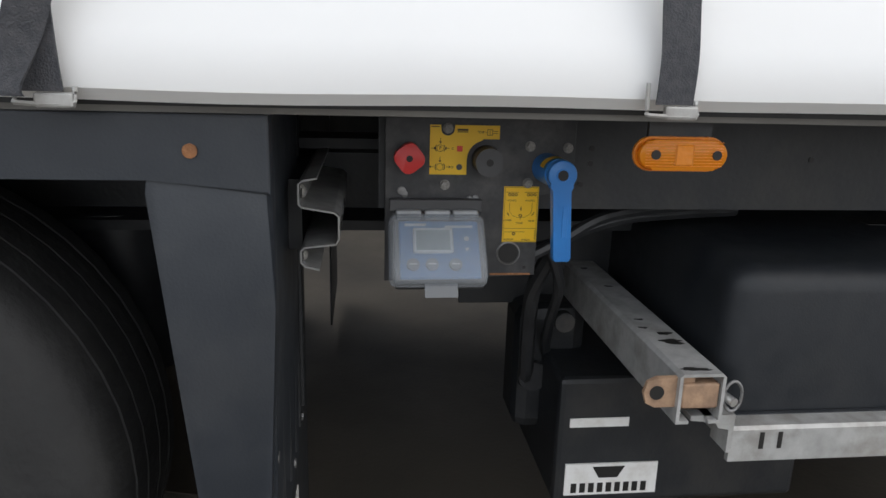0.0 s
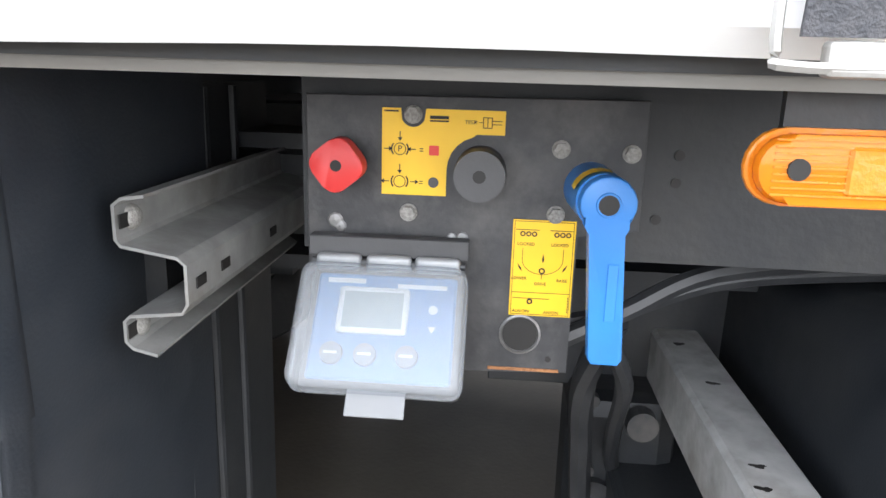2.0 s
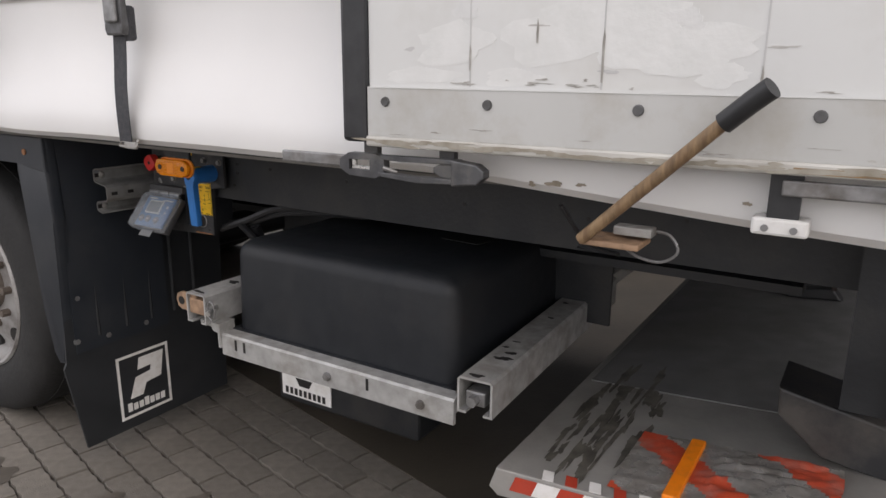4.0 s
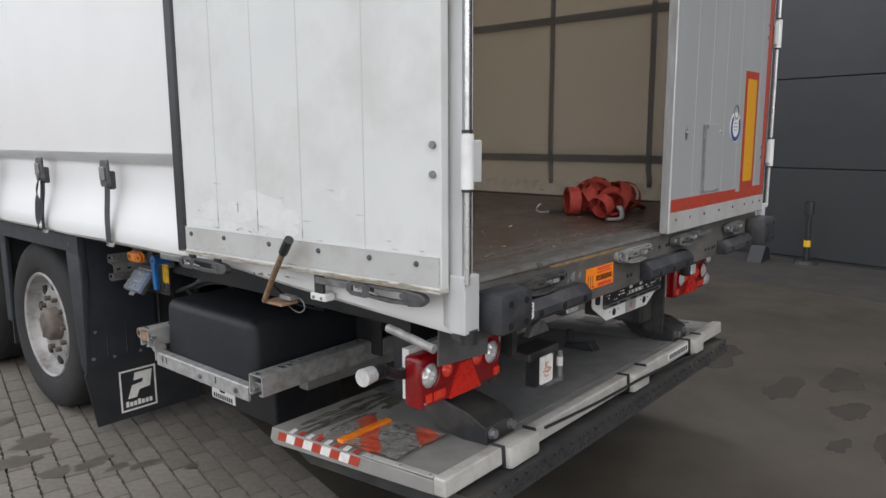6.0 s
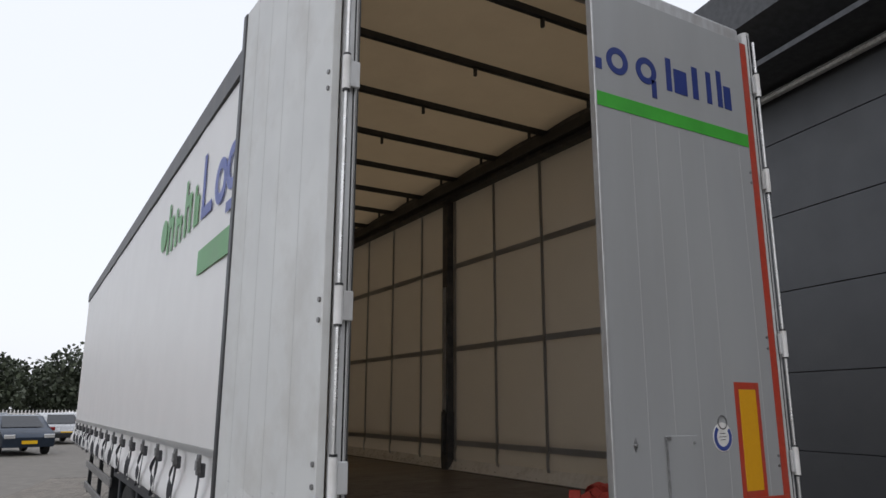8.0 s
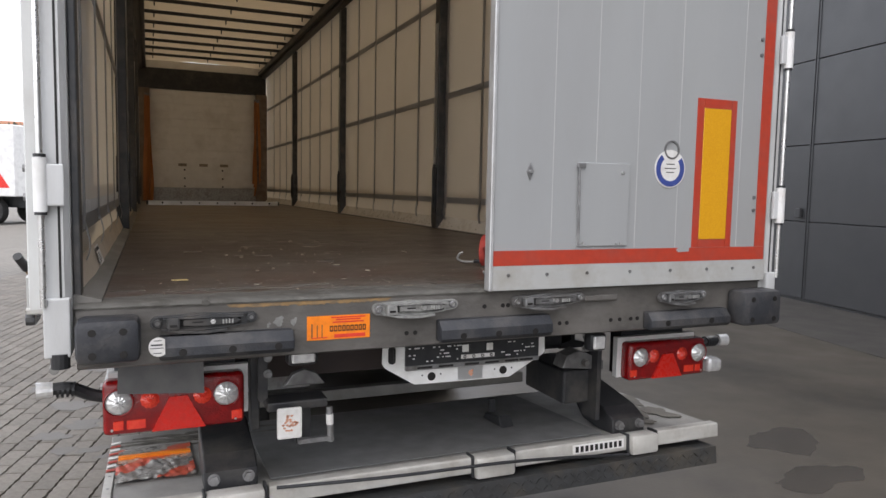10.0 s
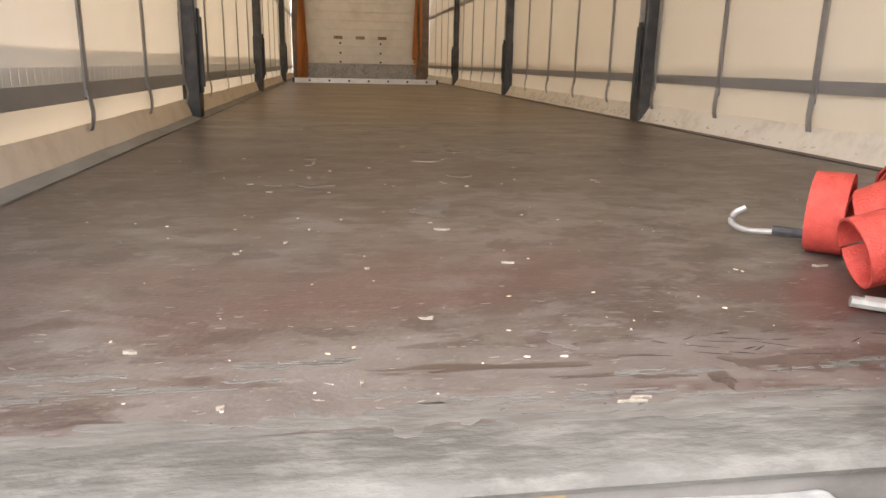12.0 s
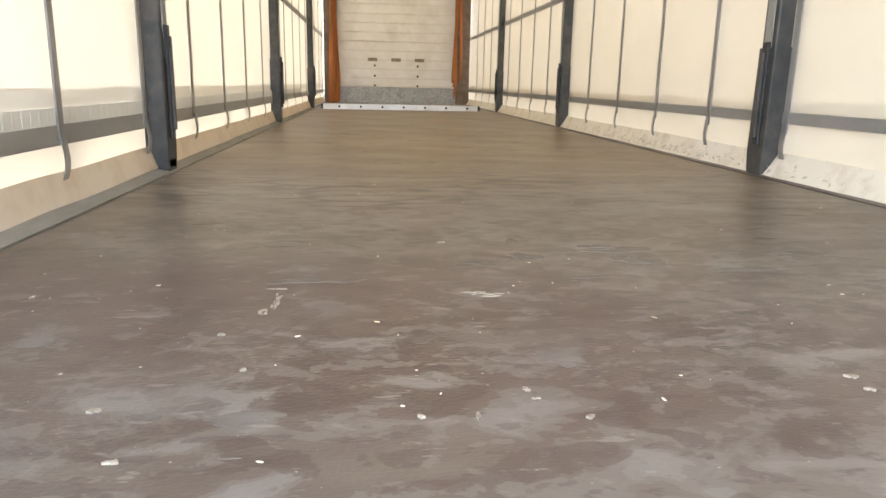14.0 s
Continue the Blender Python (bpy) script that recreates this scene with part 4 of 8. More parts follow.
RED_PARTS = [(0.0, 1.275, 1.222, 1.326), (1.17, 1.327, 1.222, 3.87), (0.852, 1.327, 0.884, 1.888), (1.018, 1.327, 1.045, 1.888), (0.885, 1.853, 1.017, 1.888), (0.885, 1.327, 1.017, 1.357)]
for x0, z0, x1, z1 in RED_PARTS:
    part("red_tape", b_box(x0 + 0.0005, -0.0325, z0, x1 - 0.0005, -0.0305, z1), RED_TAPE, door, "red reflective tape")
part("amber_plate", b_box(0.885, -0.0335, 1.358, 1.017, -0.0305, 1.852, r=0.001, seg=1), AMBER_TAPE, door, "amber reflective marking plate")
part("tape_nick", b_prism([(0.78, 1.318), (0.8, 1.335), (0.815, 1.324), (0.825, 1.338), (0.84, 1.327), (0.84, 1.312), (0.79, 1.31)], "y", -0.0345, -0.0328), DOOR_OUT, door)
hat = part("hatch_plate", b_box(0.338, -0.0375, 1.337, 0.552, -0.0305, 1.632, r=0.002, seg=1), DOOR_OUT, door, "square riveted hatch plate")
for x, z in ((0.345, 1.35), (0.5, 1.345), (0.36, 1.35), (0.518, 1.345)):
    part("rivet", b_cyl((x, -0.0375, z), (x, -0.041, z), 0.0045, seg=8), BRIGHT, hat)
for x, z in ((0.143, 1.595), (0.52, 1.6)):
    ey = part("eyelet", b_prism([(x, z - 0.03), (x + 0.013, z), (x, z + 0.03), (x - 0.013, z)], "y", -0.036, -0.0305, r=0.001), DULL, door, "small diamond eyelet")
    part("stud", b_cyl((x, -0.036, z), (x, -0.044, z), 0.006, seg=10), BRIGHT, ey)
part("hook", b_box(0.325, -0.046, 1.612, 0.36, -0.037, 1.63, r=0.003), DULL, door)
part("pull_rod", b_cyl((0.34, -0.04, 1.34), (0.336, -0.04, 1.62), 0.004, seg=8), DULL, door)
rl = part("round_sticker", b_cyl((0.735, -0.0305, 1.62), (0.735, -0.033, 1.62), 0.07, seg=36), PAPER, door, "round white and blue inspection sticker")
arc = [(0.735 + r * math.cos(radians(t)), 1.62 - r * math.sin(radians(t))) for r, ts in ((0.065, range(-40, 231, 10)), (0.045, range(230, -41, -10))) for t in ts]
part("blue_arc", b_prism(arc, "y", -0.0345, -0.0332), BLUEINK, rl)
for z, w in ((1.636, 0.02), (1.62, 0.026), (1.606, 0.018)):
    part("print_line", b_box(0.735 - w, -0.0342, z, 0.735 + w, -0.0332, z + 0.003), INK, rl)
bm = bmesh.new()
lathe(bm, [(0.0, 0.035), (-0.003, 0.035), (-0.003, 0.028), (0.0, 0.028)], (0.74, -0.031, 1.69), "y", 28)
part("ring_sticker", bm, DULL, rl)
# company colours on the door: stripe and plain letter-sized blocks
part("green_stripe", b_box(0.004, -0.0325, 3.212, 1.165, -0.0305, 3.288), GREEN, door, "green company stripe")
for x, w, h, d in ((0.012, 0.045, 0.06, 0), (0.58, 0.1, 0.14, 0), (0.52, 0.04, 0.19, 0), (0.725, 0.045, 0.19, 0), (0.84, 0.04, 0.19, 0), (0.93, 0.04, 0.22, 0), (0.985, 0.06, 0.14, 0), (0.405, 0.035, 0.1, 0.07)):
    part("letter_block", b_box(x, -0.0325, 3.41 - d, x + w, -0.0305, 3.41 + h - d), BLUEP, door)
for x in (0.165, 0.37):
    bm = bmesh.new()
    lathe(bm, [(0.0, 0.075), (-0.002, 0.075), (-0.002, 0.04), (0.0, 0.04)], (x, -0.0305, 3.482), "y", 28)
    part("letter_ring", bm, BLUEP, door)
for z in (1.47, 1.52, 2.07, 2.13, 3.0, 3.06):
    part("hinge_bolt", b_cyl((1.155, -0.0305, z), (1.155, -0.036, z), 0.007, seg=10), DULL, door)

# open left-hand door, folded along the side and standing off a little at its free edge
BUCKLE = pmat("dark_worn_buckle", (0.13, 0.13, 0.135), (0.09, 0.09, 0.09), 40, 0.45, metal=0.5, dirt=(0.05, 0.045, 0.04), damt=0.5, dscale=20)
FOLD = pose(-1.335, 0.014, 0, 0, 0, 3.4) @ pose(1.34, -0.02, 0)
DENT = pmat("pale_rubbed_paint", (0.65, 0.655, 0.645), (0.6, 0.61, 0.6), 30, 0.5)
SCUFF = pmat("grey_scuff", (0.36, 0.35, 0.33), (0.46, 0.45, 0.43), 40, 0.6)
od = part("open_rear_door", b_box(-1.352, 0.02, 1.182, -1.318, 1.162, 3.88, r=0.003, seg=1), DOOR_IN, trailer, "open rear door folded along the side, scuffed pale grey")
part("rubber_seal", b_box(-1.36, 1.162, 1.178, -1.312, 1.214, 3.88, r=0.008), BLACKP, od, "black rubber door seal")
part("kick_strip", b_box(-1.357, 0.025, 1.19, -1.353, 1.161, 1.272), DOOR_STRIP, od, "riveted alloy kick strip")
part("bottom_profile", b_box(-1.36, 0.02, 1.172, -1.314, 1.165, 1.19, r=0.004), LIFTEDGE, od, "dirty bottom profile")
part("rust_streak", b_box(-1.3605, 0.12, 1.175, -1.3595, 0.5, 1.183), OCHRE, od, "rusty brown streak")
for y in (0.1, 0.27, 0.477, 0.704, 0.937, 1.125):
    part("bolt", b_cyl((-1.357, y, 1.248), (-1.3615, y, 1.248), 0.0085, 0.007, seg=12), BUCKLE, od)
for y in (0.29, 0.55, 0.76, 0.97):
    part("board_joint", b_box(-1.3528, y - 0.0012, 1.275, -1.3515, y + 0.0012, 3.87), SEAM, od)
MOULD = pmat("brown_mould_film", (0.23, 0.205, 0.16), (0.36, 0.34, 0.29), 30, 0.7, bump=0.1)
SOOT = pmat("dark_rubbed_mark", (0.24, 0.228, 0.205), (0.42, 0.41, 0.385), 50, 0.7, bump=0.0)
CLOUD = pmat("pale_wipe_and_highlight", (0.67, 0.678, 0.665), (0.63, 0.64, 0.625), 30, 0.5)
# thin pale bar that paints a highlight on the kick strip's top edge
part("edge_highlight", b_box(-1.3582, 0.03, 1.2705, -1.3568, 1.158, 1.2722), CLOUD, od, "painted highlight on the upper edge of the strip")
wr = random.Random(41)
for k in range(20):
    y = wr.uniform(0.06, 1.14)
    z = 1.277 + abs(wr.gauss(0, 0.007))
    part("dark_mark", b_prism(blob(y, z, wr.uniform(0.002, 0.012), wr.uniform(0.0005, 0.0016), 600 + k, 12, 0.7), "x", -1.3528 - 0.00002 * k, -1.3518), SOOT, od)
for k in range(10):
    y, z = wr.uniform(0.06, 1.14), 1.193 + abs(wr.gauss(0, 0.012))
    part("dark_mark", b_prism(blob(y, z, wr.uniform(0.003, 0.018), wr.uniform(0.0004, 0.0014), 650 + k, 12, 0.7), "x", -1.3574 - 0.00002 * k, -1.3566), SOOT, od)
for k in range(26):
    y = 0.04 + 0.044 * k
    part("mould", b_prism(blob(y, 1.181 + wr.uniform(-0.003, 0.004), wr.uniform(0.015, 0.045), wr.uniform(0.002, 0.005), 700 + k, 16, 0.6), "x", -1.3606 - 0.00003 * k, -1.3595), MOULD, od, "brown mould on the lower edge")
for k, (y, z, ry, rz) in enumerate(((1.06, 1.292, 0.06, 0.014), (0.9, 1.29, 0.05, 0.012), (0.6, 1.297, 0.035, 0.015), (0.78, 1.36, 0.12, 0.05), (1.0, 1.34, 0.07, 0.03), (0.66, 1.33, 0.1, 0.035))):
    part("wiped_patch", b_prism(blob(y, z, ry, rz, 730 + k, 26, 0.3), "x", -1.3523 - 0.00003 * k, -1.3518), CLOUD, od)
for k, (y, z0, z1) in enumerate(((0.76, 1.285, 1.36), (0.97, 1.3, 1.34), (0.55, 1.28, 1.31), (0.86, 1.34, 1.375))):
    part("dark_mark", b_prism([(y - 0.001, z0), (y + 0.0016, z0), (y + 0.002, z1 - 0.02), (y + 0.0005, z1), (y - 0.0018, z1 - 0.01)], "x", -1.3535, -1.3518), SOOT, od)
for z in (1.487, 1.563, 2.071, 2.147, 2.99, 3.06, 3.58, 3.65):
    part("hinge_bolt", b_cyl((-1.352, 0.045, z), (-1.359, 0.045, z), 0.01, seg=12), DULL, od)
for y, z in ((0.36, 1.4), (0.33, 1.42), (0.62, 1.36), (0.95, 1.38)):
    part("dent_patch", b_prism(blob(y + 0.03, z + 0.01, 0.026, 0.012, int(y * 100)), "x", -1.3526, -1.3518), DENT, od)
for k in range(9):
    part("scuff", b_prism(blob(0.2 + 0.11 * k, 1.3 + 0.13 * ((k * 7) % 5) / 4, 0.01 + 0.003 * (k % 4), 0.0015 + 0.0007 * (k % 3), 50 + k), "x", -1.3525, -1.3518), SEAM if k % 3 else SCUFF, od)
od.matrix_basis = FOLD

DIRTY = pmat("dark_scuff", (0.2, 0.17, 0.12), (0.35, 0.3, 0.24), 25, 0.7)
CORNER = pmat("brown_corner_steel", (0.16, 0.11, 0.075), (0.22, 0.17, 0.13), 9, 0.6)

# ---- curtains, posts, roof ----
STRAP_Y = [1.962 + 0.722 * k for k in range(15)]
INNER_Y = {-1: [0.41 + 0.715 * k for k in range(18)], 1: [0.618 + 0.672 * k for k in range(18)]}


def curtain(s, name, cloth=CURTAIN):
    """A hung fabric side with a flared hem and soft waves."""
    prof = [(1.235, 3.86), (1.268, 3.82), (1.268, 3.6), (1.268, 3.2), (1.268, 2.7), (1.268, 2.2), (1.267, 1.8), (1.265, 1.52), (1.26, 1.44), (1.262, 1.37), (1.273, 1.31), (1.294, 1.25), (1.313, 1.195), (1.32, 1.16), (1.316, 1.13), (1.3, 1.116)]
    ys = np.linspace(0.035, FRONT + 0.45, 170)
    bm = bmesh.new()
    rows = []
    for y in ys:
        row = []
        sag = -0.072 * max(0, 1 - y / 1.05)
        for x, z in prof:
            low = max(0.0, min(1.0, (1.6 - z) / 0.3))
            wave = 0.004 * math.sin(y * 8.55 + 0.6) * low + 0.006 * noise.noise(Vector((y * 0.9, z * 0.5, 3.1 * s))) + 0.003 * noise.noise(Vector((y * 5, z * 2, 7.7 * s)))
            wave += 0.009 * noise.noise(Vector((y * 2.6 + z * 0.7, z * 0.35, 1.7 * s))) * max(0.0, min(1.0, (2.6 - z) / 1.2)) * (1 - 0.6 * low)
            x = min(x, 1.268) + max(0.0, x - 1.268) * min(1.0, 0.25 + max(0.0, y - 0.03) / 0.35)
            row.append(bm.verts.new((s * (x + wave), y, z + (sag + 0.006 * noise.noise(Vector((y * 2.2, 1.0, s)))) * low)))
        rows.append(row)
    for a, b in zip(rows, rows[1:]):
        for i in range(len(prof) - 1):
            bm.faces.new((a[i], b[i], b[i + 1], a[i + 1]))
    return part(name, bm, cloth, trailer, "taut white PVC side curtain with grey bands", smooth=True)


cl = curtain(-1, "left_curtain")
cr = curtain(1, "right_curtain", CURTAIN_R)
for s, c in ((-1, cl), (1, cr)):
    part("outer_band", b_box(min(s * 1.27, s * 1.275), 0.15, 1.475, max(s * 1.27, s * 1.275), FRONT + 0.1, 1.52), PALEBAND, c, "grey sewn band outside")
    part("top_rail", b_prism([(s * 1.285, 3.83), (s * 1.285, 4.0), (s * 1.25, 4.07), (s * 1.13, 4.07), (s * 1.13, 3.75), (s * 1.2, 3.73), (s * 1.232, 3.83)], "y", 0.1, FRONT + 0.45), POST, trailer, "dark roof rail")
    # webbing sewn on the inside
    for z in ((1.37, 2.26, 3.06) if s < 0 else (1.42, 2.277, 3.075)):
        part("inner_band", b_box(min(s * 1.243, s * 1.25), 0.15, z, max(s * 1.243, s * 1.25), FRONT, z + (0.053 if s < 0 else 0.046)), BAND, c, "grey horizontal webbing band")
    if s < 0:
        hb = part("hatched_band", b_box(-1.2495, 0.15, 1.424, -1.2465, 9.0, 1.468), SEWN, c, "pale hatched band")
        bm = bmesh.new()
        for i in range(190):
            box(bm, -1.2462, 0.2 + 0.046 * i, 1.426, -1.2455, 0.212 + 0.046 * i, 1.466)
        tagged(part("hatch_mark", bm, WHITE, hb), kind="stuff")
    for y in INNER_Y[s]:
        part("inner_strap", b_box(min(s * 1.2365, s * 1.2425), y - 0.016, 1.38, max(s * 1.2365, s * 1.2425), y + 0.016, 3.76), BAND, c)
        bm = bmesh.new()
        ribbon(bm, smooth_path([(s * 1.236, y, 1.4), (s * 1.23, y - 0.008, 1.37), (s * 1.223, y - 0.016, 1.335), (s * 1.226, y - 0.016, 1.305), (s * 1.235, y - 0.01, 1.28)], 3), (0, 1, 0.0), 0.032)
        part("strap_tail", bm, BAND, c, smooth=True)
    # loose inner flap along the deck
    bm = bmesh.new()
    prof = [(1.246, 1.3, 0.0), (1.238, 1.276, 0.006), (1.228, 1.246, 0.01), (1.219, 1.219, 0.016)] if s < 0 else [(1.246, 1.3, 0.0), (1.232, 1.272, 0.012), (1.213, 1.24, 0.03), (1.19, 1.2085, 0.05)]
    rows = []
    for y in np.linspace(0.12, FRONT, 150):
        e = max(0.0, 1 - (y - 0.12) / 0.4)
        rows.append([bm.verts.new((s * (x + d * 0.7 * e + 0.003 * noise.noise(Vector((y * 3, z * 4, s * 5)))), y, z + 0.014 * e * (x < 1.2) + 0.004 * noise.noise(Vector((y * 2.5, z, s * 9))))) for x, z, d in prof])
    for a, b in zip(rows, rows[1:]):
        for i in range(len(prof) - 1):
            bm.faces.new((a[i], b[i], b[i + 1], a[i + 1]))
    part("bottom_flap", bm, FLAP if s < 0 else FLAP_R, trailer, "stained tan flap along the deck edge" if s < 0 else "mould-stained white flap along the deck edge", smooth=True)



def on_flap(y0, y1, z0, z1, off, th=0.0008):
    xs = [-1.246 + 0.333 * (1.3 - z) + off for z in (z0, z1)]
    return b_prism([(xs[0], z0), (xs[1], z1), (xs[1] - th, z1), (xs[0] - th, z0)], "y", y0, y1)


lbl = part("data_label", on_flap(0.77, 0.95, 1.222, 1.29, 0.0055), PAPER, trailer, "white data label with illegible print")
part("print_head", on_flap(0.785, 0.93, 1.272, 1.284, 0.0062), INK, lbl)
for i in range(5):
    part("print_bar", on_flap(0.785 + 0.01 * (i % 2), 0.87 + 0.012 * (i * 3 % 4), 1.23 + 0.0075 * i, 1.233 + 0.0075 * i, 0.0062), INK, lbl)

# mould on the other flap, thickest by the second bay
MILDEW = pmat("dark_mildew", (0.44, 0.4, 0.32), (0.58, 0.54, 0.46), 90, 0.8, bump=0.0)
mr = random.Random(52)
bm = bmesh.new()
for k in range(260):
    y0 = mr.gauss(4.6, 0.7) if k < 170 else mr.uniform(1.0, 9.5)
    z0 = 1.222 + abs(mr.gauss(0, 0.022))
    bm.faces.new([bm.verts.new((1.2405 - 0.6 * (1.3 - z), y, z)) for y, z in blob(y0, min(z0, 1.285), mr.uniform(0.003, 0.016), mr.uniform(0.0015, 0.006), 900 + k, 10, 0.7)])
tagged(part("mildew", bm, MILDEW, trailer, "dark mildew on the flap"), kind="stuff")
# tensioning straps outside on the near side


def tension_strap(y, k):
    st = part("tension_strap", b_box(-1.322, y - 0.026, 1.36, -1.29, y + 0.026, 1.44, r=0.008), WEB, cl, "dark webbing tension strap with buckle")
    random.seed(k)
    j = [random.uniform(-1, 1) for _ in range(8)]
    bm = bmesh.new()
    path = smooth_path([(-1.318, y, 1.43), (-1.323, y + 0.004 * j[0], 1.33), (-1.33, y + 0.006 * j[1], 1.25), (-1.334, y + 0.004 * j[2], 1.18), (-1.332, y, 1.125)], 5)
    tw = [Vector((0.25 * j[3] * min(1, k / 2) * math.sin(i / len(path) * 6.3), 1, 0)) for i in range(len(path))]
    ribbon(bm, path, tw, 0.046, 0.003)
    part("webbing", bm, WEB, st, smooth=True)
    bm = bmesh.new()
    path = smooth_path([(-1.328, y + 0.01, 1.4), (-1.352 - 0.008 * j[4], y + 0.03 * j[5], 1.32), (-1.35, y - 0.03 * j[6], 1.24), (-1.352, y + 0.035 * j[7], 1.15), (-1.352, y + 0.05 * j[7], 1.12)], 5)
    if k > 0:
        ribbon(bm, path, [Vector((0.5 * j[4] + 0.6 * math.sin(i * 0.45), 1, 0)) for i in range(len(path))], 0.044, 0.003)
        part("loose_tail", bm, WEB, st, smooth=True)
    else:
        bm.free()
    part("buckle", b_prism([(-0.031, 1.372), (0.031, 1.372), (0.033, 1.385), (0.033, 1.47), (0.026, 1.49), (-0.026, 1.49), (-0.033, 1.47), (-0.033, 1.385)], "x", -1.335, -1.318, r=0.005), BUCKLE, st, "worn metal buckle", m=pose(0, y, 0))
    part("buckle_tongue", b_box(-1.345, y - 0.022, 1.4, -1.334, y + 0.022, 1.46, r=0.005), DULL, st)
    bm = bmesh.new()
    tube(bm, smooth_path([(-1.322, y - 0.031, 1.13), (-1.326, y - 0.031, 1.118), (-1.33, y - 0.026, 1.112), (-1.33, y + 0.026, 1.112), (-1.326, y + 0.031, 1.118), (-1.324, y + 0.031, 1.15)], 4), 0.003, 6)
    part("hook", bm, GALV, st, "bright wire hook", smooth=True)
    part("hook_plate", b_box(-1.333, y - 0.032, 1.107, -1.322, y + 0.01, 1.124, r=0.003), GALV, st)


for k, y in enumerate(STRAP_Y):
    tension_strap(y, k)
for k, (y, z, ry, rz) in enumerate(((0.845, 1.122, 0.016, 0.004), (0.8, 1.124, 0.007, 0.003), (0.885, 1.118, 0.006, 0.004), (0.7, 1.13, 0.012, 0.002), (0.55, 1.12, 0.006, 0.003))):
    part("dark_smear", b_prism(blob(y, z, ry, rz, 300 + k), "x", -1.3245, -1.3235), DIRTY, cl, "dark smear on the hem")
# company colours on the curtain: disc, stripe and plain letter-sized blocks


def on_curtain(name, y0, y1, z0, z1, mat, lbl=""):
    part(name, b_box(-1.2795, y0, z0, -1.2775, y1, z1), mat, cl, lbl)


on_curtain("green_stripe", 0.2, 2.72, 2.668, 2.845, GREEN2, "green company stripe")
part("green_disc", b_cyl((-1.2775, 4.36, 3.3), (-1.2795, 4.36, 3.3), 0.15, seg=32), GREEN2, cl, "green disc")
for y, w, h in ((4.02, 0.26, 0.46), (3.64, 0.26, 0.33), (3.26, 0.26, 0.47), (2.92, 0.17, 0.33)):
    on_curtain("letter_block", y - w / 2, y - w / 2 + 0.075, 3.08, 3.08 + h * 0.7, GREEN2)
    on_curtain("letter_block", y + w / 2 - 0.075, y + w / 2, 3.08, 3.08 + h, GREEN2)
    on_curtain("letter_block", y - w / 2 + 0.075, y + w / 2 - 0.075, 3.08 + h * 0.5, 3.08 + h * 0.7, GREEN2)
on_curtain("letter_block", 2.65, 2.73, 3.08, 3.57, BLUEC)
on_curtain("letter_block", 2.4, 2.65, 3.08, 3.16, BLUEC)
for y, z in ((2.16, 3.22), (1.85, 3.24)):
    bm = bmesh.new()
    lathe(bm, [(0.0, 0.16), (-0.002, 0.16), (-0.002, 0.085), (0.0, 0.085)], (-1.2775, y, z), "x", 28)
    part("letter_ring", bm, BLUEC, cl)
on_curtain("letter_block", 1.69, 1.77, 2.96, 3.18, BLUEC)
on_curtain("letter_block", 1.77, 1.97, 2.95, 3.02, BLUEC)
on_curtain("letter_block", 1.53, 1.61, 3.08, 3.4, BLUEC)
on_curtain("letter_block", 1.53, 1.61, 3.45, 3.53, BLUEC)

# sliding posts


def sliding_post(s, y):
    x0 = s * 1.217
    p = part("sliding_post", b_box(x0 - 0.036, y - 0.05, 1.7, x0 + 0.036, y + 0.05, 3.76, r=0.008), POST, trailer, "dark steel sliding roof post")
    part("lower_leg", b_prism([(y - 0.055, 1.212), (y + 0.055, 1.212), (y + 0.062, 1.3), (y + 0.06, 1.72), (y - 0.06, 1.72), (y - 0.062, 1.3)], "x", x0 - 0.04, x0 + 0.038, r=0.006), POST, p)
    part("foot", b_box(x0 - 0.038, y - 0.045, DECK_Z, x0 + 0.038, y + 0.045, 1.25), POST, p)
    inn = x0 - s * 0.041
    part("lever_channel", b_box(min(inn, inn - s * 0.012), y - 0.03, 1.33, max(inn, inn - s * 0.012), y + 0.012, 1.74, r=0.004), TUBE, p)
    part("release_lever", b_box(min(inn, inn - s * 0.022), y - 0.016, 1.36, max(inn, inn - s * 0.022), y + 0.002, 1.7, r=0.004), POST, p)
    part("face_plate", b_box(min(x0 - s * 0.037, x0 - s * 0.041), y - 0.026, 1.62, max(x0 - s * 0.037, x0 - s * 0.041), y + 0.026, 2.9), PALEBAND, p, "paler slat pocket plate")
    part("slat_pocket", b_box(x0 - 0.036, y + 0.05, 1.55, x0 + 0.036, y + 0.062, 1.67, r=0.003), POST, p)


for s, ys in ((-1, (3.37, 6.7, 10.1)), (1, (3.4, 6.65, 9.8))):
    for y in ys:
        sliding_post(s, y)

# roof bows and tarpaulin
bm = bmesh.new()
rows = []
for i, y in enumerate(np.linspace(0.1, FRONT, 120)):
    row = []
    for j, x in enumerate(np.linspace(-1.2, 1.2, 25)):
        sag = 0.022 * abs(math.sin(math.pi * (y - 0.35) / 0.683)) + 0.006 * noise.noise(Vector((x * 2, y * 1.3, 5)))
        row.append(bm.verts.new((x, y, 3.972 - 0.01 + 0.028 * math.cos(x * 1.25) - 0.028 - 0.02 + sag)))
    rows.append(row)
for a, b in zip(rows, rows[1:]):
    for i in range(len(a) - 1):
        bm.faces.new((a[i], a[i + 1], b[i + 1], b[i]))
part("roof_tarpaulin", bm, TARP, trailer, "cream sliding roof tarpaulin", smooth=True)
